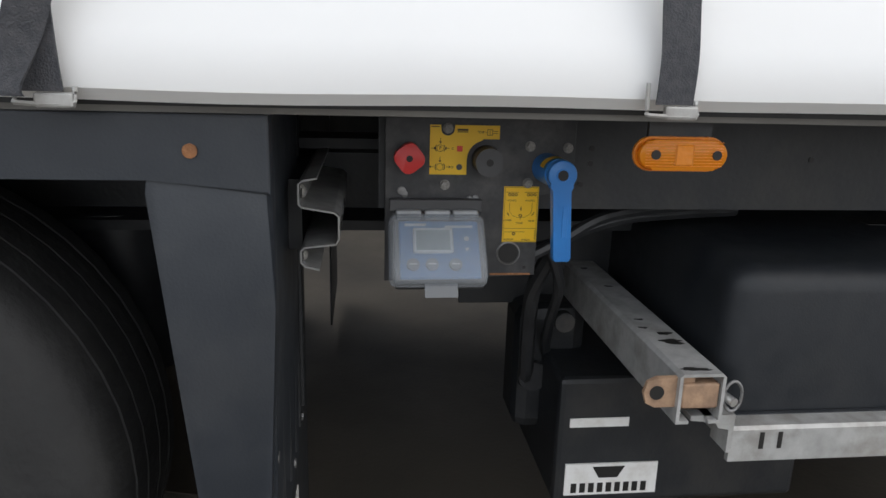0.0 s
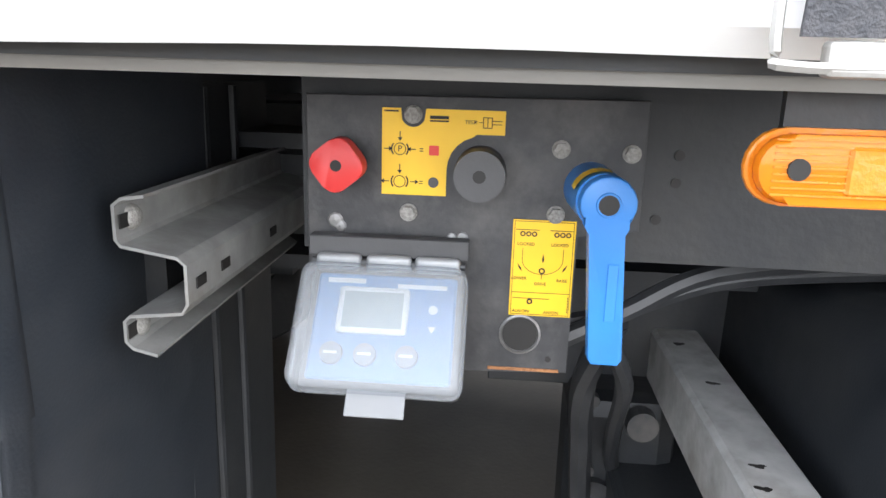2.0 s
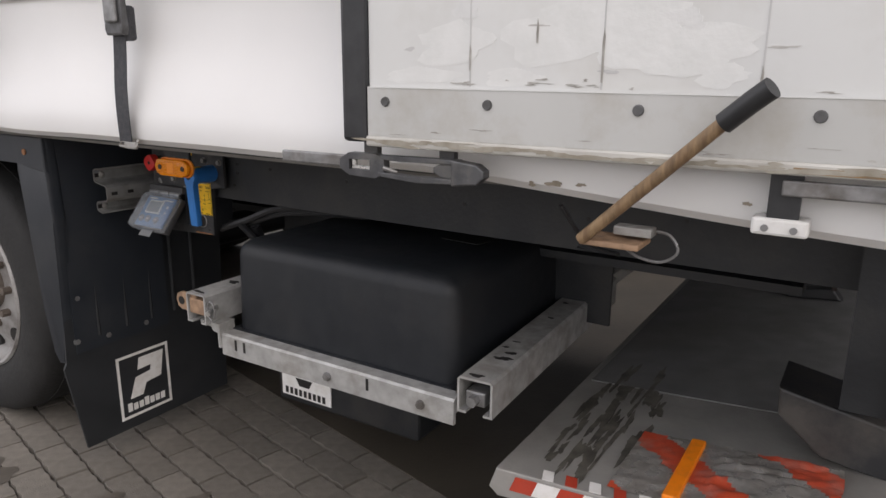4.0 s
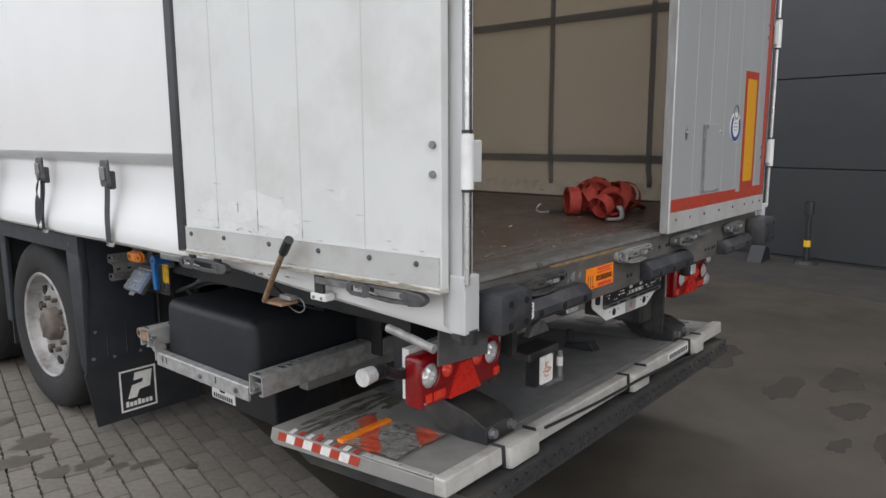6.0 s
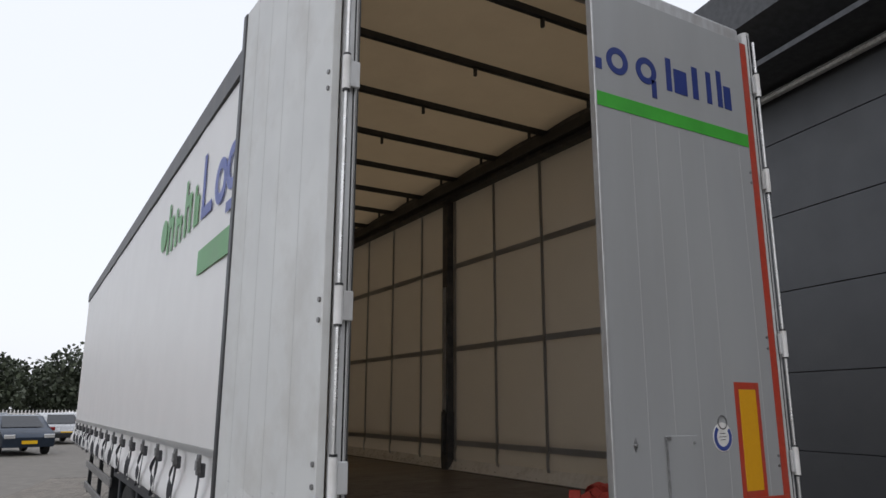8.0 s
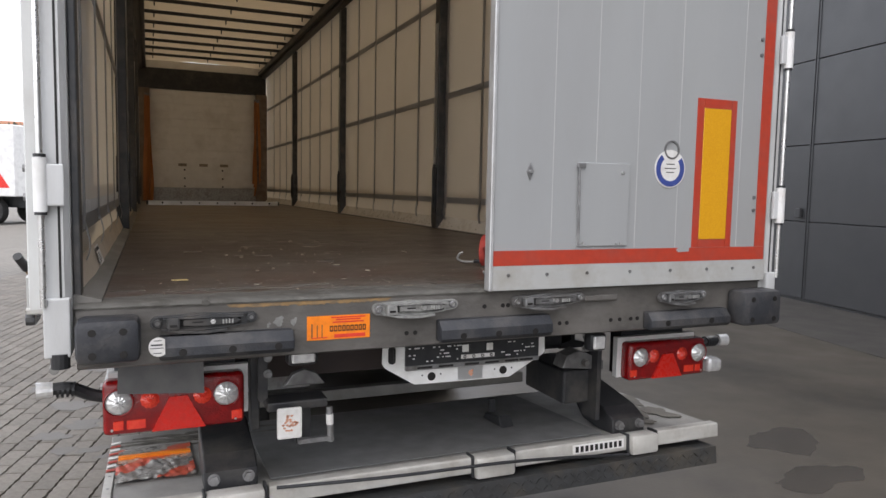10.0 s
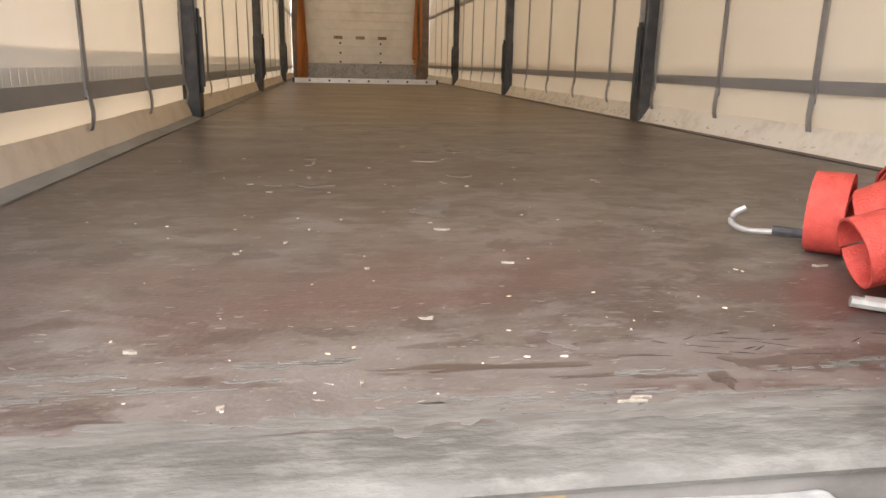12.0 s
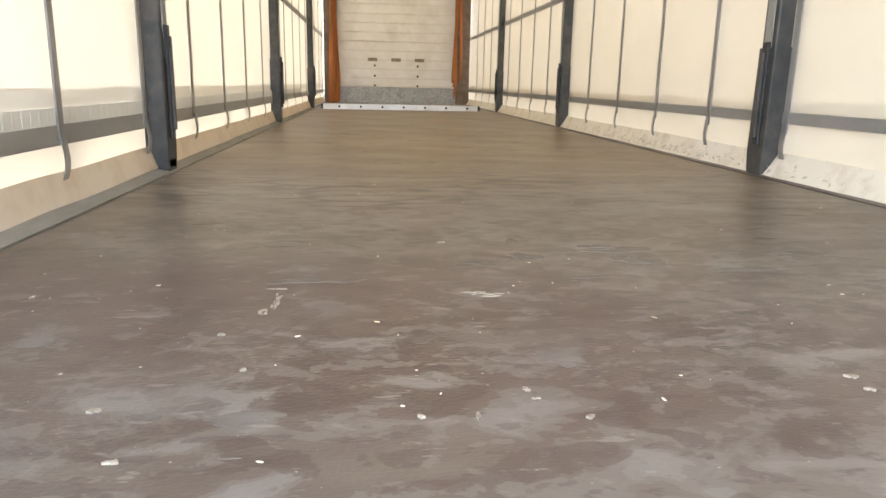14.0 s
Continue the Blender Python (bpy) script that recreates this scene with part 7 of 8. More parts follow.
part("side_rim", b_box(-1.2, 0.18, 0.5052, -1.172, 0.5, 0.5085, r=0.001, seg=1), LIFTEDGE, plat, "pale riveted rim along the side")
for y in (0.2, 0.33, 0.46):
    part("rim_screw", b_cyl((-1.186, y, 0.5075), (-1.186, y, 0.51), 0.005, seg=8), DULL, plat)
part("maker_plate", b_box(0.46, 0.1265, 0.468, 0.7, 0.1295, 0.503), PAPER, plat, "white maker's label")
for k in range(10):
    part("print_bar", b_box(0.472 + 0.0225 * k, 0.1253, 0.474, 0.486 + 0.0225 * k, 0.1264, 0.497), INK, plat)
for x0, x1 in ((-0.895, -0.715), (0.035, 0.195), (0.725, 0.855)):
    hb = part("hinge_block", b_box(x0, 0.1, 0.435, x1, 0.175, 0.515, r=0.012), LIFTEDGE, lift, "pale hinge block", m=SLOPE, smooth=True)
    part("rubber", b_box(x0 - 0.01, 0.12, 0.44, x0 - 0.001, 0.178, 0.52, r=0.003), BLACKP, hb)
    part("rubber", b_box(x1 + 0.001, 0.12, 0.44, x1 + 0.01, 0.178, 0.52, r=0.003), BLACKP, hb)
part("folded_leaf", b_prism([(0.08, 0.36), (0.085, 0.43), (0.95, 0.432), (0.98, 0.4), (0.9, 0.355)], "x", -1.12, 1.14, r=0.004), CHECK, lift, "dark checker-plate folded leaf", m=SLOPE)
bm = bmesh.new()
for i in range(74):
    for j in range(2):
        x, z, t = -1.1 + 0.03 * i, 0.378 + 0.03 * j, 0.7 if (i + j) % 2 else -0.7
        c, s_ = math.cos(t), math.sin(t)
        prism(bm, [(x + u * c - v * s_, z + u * s_ + v * c) for u, v in ((-0.014, 0), (0, -0.003), (0.014, 0), (0, 0.003))], "y", 0.0775, 0.084)
tagged(part("tread_lozenge", bm, CHECK, lift, "raised lozenges of the checker plate", m=SLOPE), kind="stuff")
part("leaf_edge", b_box(0.86, 0.09, 0.385, 1.13, 0.12, 0.41, r=0.004), LIFT, lift, m=SLOPE)
part("front_bar", b_box(-0.85, 1.22, 0.075, 0.85, 1.28, 0.13, r=0.006), LIFT, lift, "pale cross bar")
for x0, x1 in ((-0.895, -0.725), (0.7, 0.86)):
    arm = part("lift_arm", b_prism([(0.2, 0.5), (0.2, 0.56), (0.27, 0.6), (0.5, 0.66), (0.5, 0.6), (0.42, 0.52), (0.3, 0.5)], "x", x0, x1, r=0.006), CHASSIS2, lift, "dark painted lift arm", m=SLOPE)
    for x in (x0 + 0.03, x1 - 0.03):
        part("arm_bolt", hexhead((x, 0.2, 0.535), (0, -1, 0), 0.016, 0.02), DULL, arm)
# torn striped warning foil, stripes and reflector
for kind_ in ("silver", "red"):
    bm = bmesh.new()
    grid = {}
    nx, ny = 34, 46
    for i in range(nx):
        for j in range(ny):
            x, y = -1.168 + 0.258 * i / (nx - 1), 0.37 + 0.4 * j / (ny - 1)
            ridge = (0.012 * abs(noise.noise(Vector((x * 34 + y * 9, y * 10, 2)))) + 0.005 * abs(noise.noise(Vector((x * 70, y * 40, 5))))) * (1.0 if y < 0.6 else 0.4)
            grid[i, j] = (x, y + (0.03 * noise.noise(Vector((x * 7, 1, 4))) + 0.02 * (x + 1.04)) * (1 if j < 6 else 0), 0.5075 + ridge)
    for i in range(nx - 1):
        for j in range(ny - 1):
            x, y, _ = grid[i, j]
            band = (y - 0.48 - 1.107 * (x + 1.175) + 0.02 * noise.noise(Vector((x * 30, y * 30, 8))) + 0.05) % 0.305
            if (band < 0.105) == (kind_ == "red"):
                bm.faces.new([bm.verts.new(grid[q]) for q in ((i, j), (i + 1, j), (i + 1, j + 1), (i, j + 1))])
    bmesh.ops.remove_doubles(bm, verts=bm.verts, dist=0.0001)
    part("warning_foil" if kind_ == "silver" else "red_stripes", bm, FOIL_SILVER if kind_ == "silver" else FOIL_RED, lift, "crumpled silver and red striped warning foil" if kind_ == "silver" else "red slanting stripes", m=SLOPE, smooth=True)
for k in range(9):
    y = 0.52 + 0.05 * k
    part("edge_stripe", b_prism([(y, 0.462), (y + 0.05, 0.462), (y + 0.034, 0.496), (y - 0.016, 0.496)], "x", -1.2022, -1.2005), RED_TAPE if k % 2 == 0 else PAPER, lift, m=SLOPE)
for k in range(8):
    y = 0.52 + 0.05 * k
    part("edge_stripe", b_prism([(-1.2, y), (-1.165, y + 0.012), (-1.165, y + 0.036), (-1.2, y + 0.025)], "z", 0.5055, 0.507), RED_TAPE if k % 2 == 0 else PAPER, lift, m=SLOPE)
part("orange_reflector", b_box(-1.165, 0.634, 0.5055, -0.915, 0.664, 0.5185, r=0.002, seg=1), ORANGE, lift, "orange bar reflector", m=SLOPE)
rnd = random.Random(12)
for k in range(40):
    x, y = -1.1 + 0.0125 * k + rnd.uniform(-0.03, 0.03), 0.855 + rnd.uniform(-0.085, 0.085)
    part("dirt_stain", b_prism(blob(x, y, rnd.uniform(0.03, 0.1), rnd.uniform(0.004, 0.012), 200 + k, 20, 0.7), "z", 0.5052, 0.5058 + 0.00006 * k), INKSTAIN, lift, "dark greasy stain", m=SLOPE)
CAM = pmat("worn_grey_cam", (0.17, 0.168, 0.165), (0.12, 0.118, 0.115), 20, 0.5, metal=0.2, dirt=(0.06, 0.055, 0.05), damt=0.5, dscale=10)
GRIME = pmat("brown_grime_film", (0.1, 0.088, 0.07), (0.16, 0.145, 0.12), 14, 0.6, bump=0.1)
for k, (x, y, rx, ry) in enumerate(((0.98, 0.5, 0.1, 0.16), (1.08, 0.7, 0.09, 0.14), (0.97, 0.78, 0.08, 0.12), (1.1, 0.4, 0.06, 0.09), (0.93, 0.31, 0.05, 0.05))):
    part("grime_film", b_prism(blob(x, y, rx, ry, 260 + k, 30, 0.35), "z", 0.5052, 0.5058 + 0.0003 * k), GRIME, lift, "brown grime on the platform", m=SLOPE)
# control bracket with card and peg
cb = part("control_bracket", b_box(-0.7, 0.16, 0.76, -0.5, 0.26, 0.79, r=0.005), CHASSIS2, lift, "dark control bracket", m=pose(0, 0, Z0))
part("hanger", b_box(-0.72, 0.22, 0.78, -0.69, 0.27, 1.0), CHASSIS2, cb)
part("post", b_box(-0.6, 0.2, 0.63, -0.55, 0.24, 0.77), BLACKP, cb)
card = part("card", b_box(-0.674, 0.128, 0.677, -0.594, 0.134, 0.779, r=0.006), PAPER, cb, "white card with a red floral smudge")
part("arm", b_box(-0.6, 0.15, 0.645, -0.48, 0.17, 0.66), DULL, cb)
part("peg", b_cyl((-0.49, 0.16, 0.64), (-0.495, 0.16, 0.76), 0.011, seg=12), DULL, cb)
part("peg_band", b_cyl((-0.4925, 0.16, 0.7), (-0.4935, 0.16, 0.735), 0.0125, seg=12), PAPER, cb)
part("cam_plate", b_prism([(-0.64, 0.83), (-0.5, 0.83), (-0.53, 0.87), (-0.57, 0.885), (-0.61, 0.87)], "y", 0.2, 0.23, r=0.004), CAM, cb)
random.seed(5)
bm = bmesh.new()
for k in range(26):
    a, r = random.uniform(0, 6.28), 0.026 * random.random() ** 0.5
    cx, cz = -0.634 + r * math.cos(a), 0.728 + r * math.sin(a)
    prism(bm, [(cx + 0.006 * math.cos(q), cz + 0.004 * math.sin(q)) for q in (0.3, 1.8, 3.1, 4.6)], "y", 0.1268, 0.1279)
part("smudge", bm, BLOTCH, cb)
part("side_bracket", b_box(-0.735, 0.3, 0.66, -0.705, 0.36, 1.01, r=0.004), CHASSIS2, lift, m=pose(0, 0, Z0))
for z in (0.93, 0.875):
    part("bracket_bolt", hexhead((-0.69, 0.215, z), (0, -1, 0), 0.012, 0.014), DULL, lift, m=pose(0, 0, Z0))
rb = part("right_bracket", b_box(0.52, 0.3, 0.62, 0.7, 0.62, 0.76, r=0.01), CHASSIS2, lift, "dark lift cylinder mount", m=pose(0, 0, Z0))
part("mount_top", b_prism([(0.5, 0.78), (0.7, 0.76), (0.7, 0.8), (0.58, 0.85), (0.52, 0.83)], "y", 0.28, 0.36, r=0.005), CAM, rb)
part("mount_plate", b_box(0.64, 0.24, 0.56, 0.66, 0.34, 1.0), CHASSIS2, rb)
for z in (0.8, 0.86, 0.91):
    part("mount_bolt", hexhead((0.6, 0.27, z), (0, -1, 0), 0.013, 0.016), DULL, rb)
foot = part("support_foot", b_prism([(0.44, 0.512), (0.62, 0.512), (0.6, 0.54), (0.47, 0.555)], "x", 0.31, 0.37, r=0.006), BLACKP, lift, "black rubber support foot", m=SLOPE)
part("foot_arm", b_box(0.33, 0.58, 0.535, 0.355, 0.61, 0.6, r=0.003), CHASSIS2, foot)
part("hose", b_tube(smooth_path([(-0.68, 0.1, 0.515), (-0.3, 0.09, 0.5), (0.2, 0.085, 0.49), (0.7, 0.09, 0.45)], 8), 0.006), BLACKP, lift, "thin black cable along the edge", m=SLOPE, smooth=True)
part("axle_tube", b_cyl((-0.6, 0.5, 0.86), (0.6, 0.5, 0.86), 0.05, seg=16), CHASSIS2, lift, "dark torsion tube", m=pose(0, 0, Z0), smooth=True)
part("valance", b_box(-0.66, 0.44, 0.8, 0.48, 0.45, 1.01), VALANCE, lift, "brown-black rear plate", m=pose(0, 0, Z0))

# ---- loose load gear ----
bar = thing("load_bar", "aluminium load-securing bar lying across the deck", "load bar", (0, 10.05, DECK_Z), rz=-0.6)
part("beam", b_box(-1.06, -0.04, 0.0, 0.97, 0.04, 0.07, r=0.004), BARALU, bar)
for k in range(7):
    part("bar_hole", b_cyl((-0.85 + 0.28 * k, -0.0395, 0.036), (-0.85 + 0.28 * k, -0.0415, 0.036), 0.015, seg=12), INK, bar)
part("end_cap", b_box(0.97, -0.036, 0.006, 1.0, 0.036, 0.066, r=0.006), BLACKP, bar)
part("end_cap", b_box(-1.09, -0.036, 0.006, -1.06, 0.036, 0.066, r=0.006), BLACKP, bar)
for s, x, w in ((-1, -1.05, 0.085), (1, 1.01, 0.07)):
    th = thing("hanging_straps", "bundle of faded orange lashing straps hung in the corner", "lashing strap", (x, FRONT - 0.17, 1.2), group="straps in the corners")
    random.seed(20 + s)
    for k in range(9 if s < 0 else 5):
        o = random.uniform(-w, w)
        pts = [(o * 0.5, 0.02 * random.uniform(-1, 1), 2.05), (o * 0.7, 0.02 * random.uniform(-1, 1), 1.5), (o * 0.85 + random.uniform(-0.02, 0.02), 0.03 * random.uniform(-1, 1), 0.9), (o + random.uniform(-0.03, 0.03), 0.03 * random.uniform(-1, 1), 0.4), (o * 1.2, -0.04 * random.random(), 0.015 if s < 0 else random.uniform(0.1, 0.5))]
        bm = bmesh.new()
        path = smooth_path(pts, 6)
        ribbon(bm, path, [Vector((math.cos(k + i * 0.13), math.sin(k + i * 0.13), 0)) for i in range(len(path))], 0.05, 0.004)
        part("strap", bm, ORWEB, th, smooth=True)
    part("hook", b_box(-0.05, -0.02, 2.03, 0.05, 0.03, 2.09, r=0.008), DULL, th)
heap = thing("strap_heap", "heap of red ratchet straps with steel hooks on the deck", "ratchet strap", (0.36, 0.55, DECK_Z))


def coil(cx, cy, r, z, turns, axis, width=0.05):
    pts, n = [], 20 * turns
    for i in range(n + 1):
        t = 2 * math.pi * i / 20
        rr = r * (1 - 0.22 * i / n)
        pts.append(Vector((cx, cy, z)) + axis[0] * rr * math.cos(t) + axis[1] * rr * math.sin(t))
    bm = bmesh.new()
    ribbon(bm, pts, axis[0].cross(axis[1]), width, 0.0035)
    return bm


U = Vector((0.7, 0.714, 0))
part("strap_roll", coil(-0.052, 0.035, 0.068, 0.069, 5, (U, Vector((0, 0, 1))), 0.056), REDWEB, heap, "rolled red webbing", smooth=True)
for cx, cy, r, turn, lean, n in ((-0.14, -0.175, 0.054, 75, 18, 1), (-0.08, -0.2, 0.06, 115, -22, 2), (-0.02, -0.06, 0.07, 40, 30, 1), (0.03, -0.14, 0.068, 140, 25, 2), (0.04, 0.0, 0.075, 20, -30, 1)):
    tu, le = radians(turn), radians(lean)
    bm = coil(cx, cy, r, r * math.cos(le) + 0.01, n, (Vector((math.cos(tu), math.sin(tu), 0)), Vector((-math.sin(tu) * math.sin(le), math.cos(tu) * math.sin(le), math.cos(le)))), 0.052)
    for v in bm.verts:
        v.co.z = max(0.0015, v.co.z)
    part("strap_loop", bm, REDWEB, heap, smooth=True)
random.seed(3)
for k in range(11):
    cx, cy, r = 0.03 + 0.028 * k + random.uniform(-0.02, 0.02), random.uniform(-0.17, 0.12), random.uniform(0.045, 0.085)
    turn, lean = random.uniform(0, 3.14), random.uniform(-0.5, 0.5)
    u = Vector((math.cos(turn), math.sin(turn), 0))
    w = Vector((-math.sin(turn) * math.sin(lean), math.cos(turn) * math.sin(lean), math.cos(lean)))
    bm = coil(cx, cy, r, r * math.cos(lean) + 0.012, 1 + k % 2, (u, w))
    for v in bm.verts:
        v.co.z = max(0.0015, v.co.z)
    part("strap_loop", bm, REDWEB, heap, smooth=True)
for k in range(4):
    path = smooth_path([(0.03 + 0.05 * k, -0.2 + 0.05 * k, 0.006), (0.1 + 0.03 * k, -0.15, 0.03 + 0.02 * k), (0.2, -0.1 + 0.06 * k, 0.05), (0.32 + 0.02 * k, 0.08 * k - 0.15, 0.03), (0.4, 0.05 * k - 0.1, 0.008)], 7)
    bm = bmesh.new()
    ribbon(bm, path, [Vector((0.5 * math.sin(k + i * 0.2), 1, 0.5 * math.cos(k * 2 + i * 0.25))) for i in range(len(path))], 0.046, 0.0035)
    for v in bm.verts:
        v.co.z = max(0.0012, v.co.z)
    part("strap_tail", bm, REDWEB, heap, smooth=True)
part("steel_hook", b_tube(smooth_path([(-0.055, 0.148, 0.01), (-0.09, 0.165, 0.008), (-0.118, 0.176, 0.01), (-0.137, 0.183, 0.022), (-0.134, 0.18, 0.04), (-0.118, 0.172, 0.052)], 5), 0.0055), GALV, heap, "bright steel claw hook", smooth=True)
part("hook_webbing", b_tube([(-0.07, 0.155, 0.012), (-0.03, 0.12, 0.012), (0.0, 0.06, 0.016)], 0.009), WEB, heap)
for dx in (0.0, 0.019):
    part("claw_hook", b_tube(smooth_path([(-0.215 + dx, -0.235, 0.012), (-0.17 + dx, -0.26, 0.01), (-0.152 + dx, -0.272, 0.016), (-0.148 + dx, -0.272, 0.035), (-0.15 + dx, -0.266, 0.056), (-0.154 + dx, -0.255, 0.066)], 5), 0.0075), GALV, heap, "bright double-wire claw hook", smooth=True)
lf = thing("dry_leaf", "yellowed dry leaf lying on the deck", "leaf", (-0.955, 0.42, DECK_Z + 0.001))
part("blade", b_prism([(-0.025, 0.004), (-0.012, 0.012), (0.006, 0.01), (0.022, 0.014), (0.028, -0.006), (0.008, -0.004), (-0.012, -0.01)], "z", 0.0, 0.0035), LEAFY, lf)
random.seed(8)
bm = bmesh.new()
for k in range(420):
    x, y = random.uniform(-1.1, 1.1), 0.1 + 6.0 * random.random() ** 1.6
    r, a = random.choice((0.0006, 0.0008, 0.0009, 0.0011, 0.0014, 0.0018)), random.uniform(0, 3.14)
    e = random.uniform(1.0, 3.0)
    c, s_ = math.cos(a), math.sin(a)
    q = [(x + (u * e * c - v * s_) * r, y + (u * e * s_ + v * c) * r) for u, v in ((-1, -0.6), (0.3, -1), (1, 0.2), (0.2, 0.9), (-0.8, 0.7))]
    prism(bm, q, "z", DECK_Z, DECK_Z + r * 0.5)
tagged(new("wood_chips", mesh_of("wood_chips", bm, DEBRIS)), "pale wood chips and crumbs strewn over the deck", "debris", kind="stuff")
# pale scrapes and dark splits in the film of the deck
SCRAPE = pmat("pale_scrape", (0.21, 0.185, 0.16), (0.16, 0.14, 0.12), 60, 0.7, bump=0.0, rand=0.3)
SPLIT = pmat("dark_split", (0.025, 0.018, 0.015), None, 40, 0.8, bump=0.0)
rnd = random.Random(17)


def slivers(count, x0, x1, y0, y1, power, length, mat, name, lbl):
    bm = bmesh.new()
    for _ in range(count):
        x, y = rnd.uniform(x0, x1), y0 + (y1 - y0) * rnd.random() ** power
        ln, wd, a = rnd.uniform(0.3, 1) * length, rnd.uniform(0.0004, 0.0016), rnd.gauss(0, 0.25)
        c, s_ = math.cos(a), math.sin(a)
        q = [(x + u * ln * c - v * wd * s_, y + u * ln * s_ + v * wd * c) for u, v in ((-0.5, 0), (-0.1, -1), (0.5, 0.2), (0.15, 1))]
        prism(bm, q, "z", DECK_Z - 0.0004, DECK_Z + 0.0004)
    tagged(new(name, mesh_of(name, bm, mat)), lbl, "scratch", kind="stuff")


slivers(150, -1.12, -0.2, 0.08, 0.42, 1.5, 0.012, SCRAPE, "rear_scrapes", "pale scrapes in the deck by the rear edge")
slivers(60, -0.4, 1.0, 0.08, 0.6, 1.5, 0.014, SCRAPE, "rear_scrapes", "pale scrapes in the deck by the rear edge")
slivers(90, -1.1, 1.1, 0.6, 7.0, 1.2, 0.022, SCRAPE, "deck_scrapes", "short pale scrapes over the deck")
slivers(26, -0.2, 0.3, 0.18, 0.26, 1.0, 0.06, SPLIT, "deck_splits", "dark splits in the deck film")
slivers(160, -1.0, 1.0, 2.0, 6.0, 1.0, 0.07, SPLIT, "deck_splits", "dark splits in the deck film")

def deck_marks(name, lbl, mat, spots, seed, rag=0.5, lift=0.0004, broken=1):
    """Flat uneven marks on the deck: centre, half width and half depth of each."""
    rk_ = random.Random(seed)
    bm = bmesh.new()
    for k, (x, y, rx, ry) in enumerate(spots):
        for j in range(broken):
            f = 1.0 if broken == 1 else rk_.uniform(0.25, 0.6) if broken < 9 else rk_.uniform(0.07, 0.28)
            ox, oy = (0, 0) if broken == 1 else (rk_.uniform(-0.8, 0.8) * rx, rk_.uniform(-0.7, 0.7) * ry)
            prism(bm, blob(x + ox, y + oy, rx * f, ry * f, seed + 31 * k + j, 22, rag), "z", DECK_Z - 0.0005, DECK_Z + lift + 0.00003 * (k + j))
    tagged(new(name, mesh_of(name, bm, mat)), lbl, "mark", kind="stuff")


PALE_MARK = pmat("pale_worn_film", (0.122, 0.107, 0.097), (0.09, 0.077, 0.068), 24, 0.55, bump=0.05, stretch=(0.6, 1.6, 1))
WHITE_MARK = pmat("white_scuff", (0.36, 0.33, 0.28), (0.22, 0.195, 0.165), 150, 0.6, bump=0.1)
DAMP = pmat("dark_damp_film", (0.05, 0.036, 0.031), (0.07, 0.052, 0.044), 18, 0.3, bump=0.0)
deck_marks("worn_patches", "pale worn patches in the deck film", PALE_MARK, (
    (-0.513, 1.813, 0.065, 0.02), (-0.213, 1.933, 0.045, 0.03), (-0.092, 1.988, 0.036, 0.028), (0.124, 2.063, 0.084, 0.04), (-0.006, 1.831, 0.043, 0.017), (-0.164, 1.43, 0.034, 0.035),
    (-0.556, 1.277, 0.032, 0.02), (-0.657, 1.29, 0.016, 0.009), (-0.098, 2.14, 0.019, 0.02), (0.136, 1.959, 0.049, 0.035), (0.54, 2.003, 0.078, 0.026), (0.349, 1.872, 0.07, 0.018), (-0.857, 1.524, 0.037, 0.02),
    (-0.312, 0.988, 0.036, 0.07), (-0.259, 0.239, 0.013, 0.013)), 500, 0.55, broken=6)
rk = random.Random(77)
EDGE_WEAR = pmat("worn_grey_deck_edge", (0.13, 0.124, 0.112), (0.085, 0.078, 0.068), 30, 0.7, bump=0.2, stretch=(0.5, 1.5, 1))
deck_marks("worn_edge", "grey worn rim of the deck film by the rear edge", EDGE_WEAR, [(-1.12 + 0.028 * k, 0.076 + rk.uniform(0, 0.02), rk.uniform(0.02, 0.08), rk.uniform(0.003, 0.016)) for k in range(80)], 620, 0.6)
deck_marks("worn_edge", "grey worn rim of the deck film by the rear edge", EDGE_WEAR, [(-1.1 + 0.07 * k + rk.uniform(-0.03, 0.03), rk.uniform(0.1, 0.22), rk.uniform(0.03, 0.1), rk.uniform(0.006, 0.02)) for k in range(24)], 640, 0.6, broken=12)
deck_marks("white_scuffs", "white scuffs on the deck", WHITE_MARK, (
    (-0.581, 1.765, 0.022, 0.006), (-0.572, 1.7, 0.007, 0.05), (-0.586, 1.64, 0.008, 0.02), (-0.228, 1.724, 0.036, 0.018), (-0.401, 0.336, 0.01, 0.006), (-0.234, 1.337, 0.006, 0.01), (-0.229, 1.313, 0.006, 0.004)), 700, 0.6, broken=14)
deck_marks("damp_stains", "dark damp stains on the deck", DAMP, ((-0.04, 0.165, 0.05, 0.016), (-0.13, 0.14, 0.009, 0.022), (-0.085, 0.172, 0.02, 0.012), (-0.364, 0.19, 0.09, 0.008), (-0.25, 0.158, 0.05, 0.003), (-0.19, 0.15, 0.03, 0.003)), 800, 0.7)
CHIP = pmat("dusty_wood_chip", (0.3, 0.27, 0.22), (0.2, 0.17, 0.135), 120, 0.7, bump=0.1)
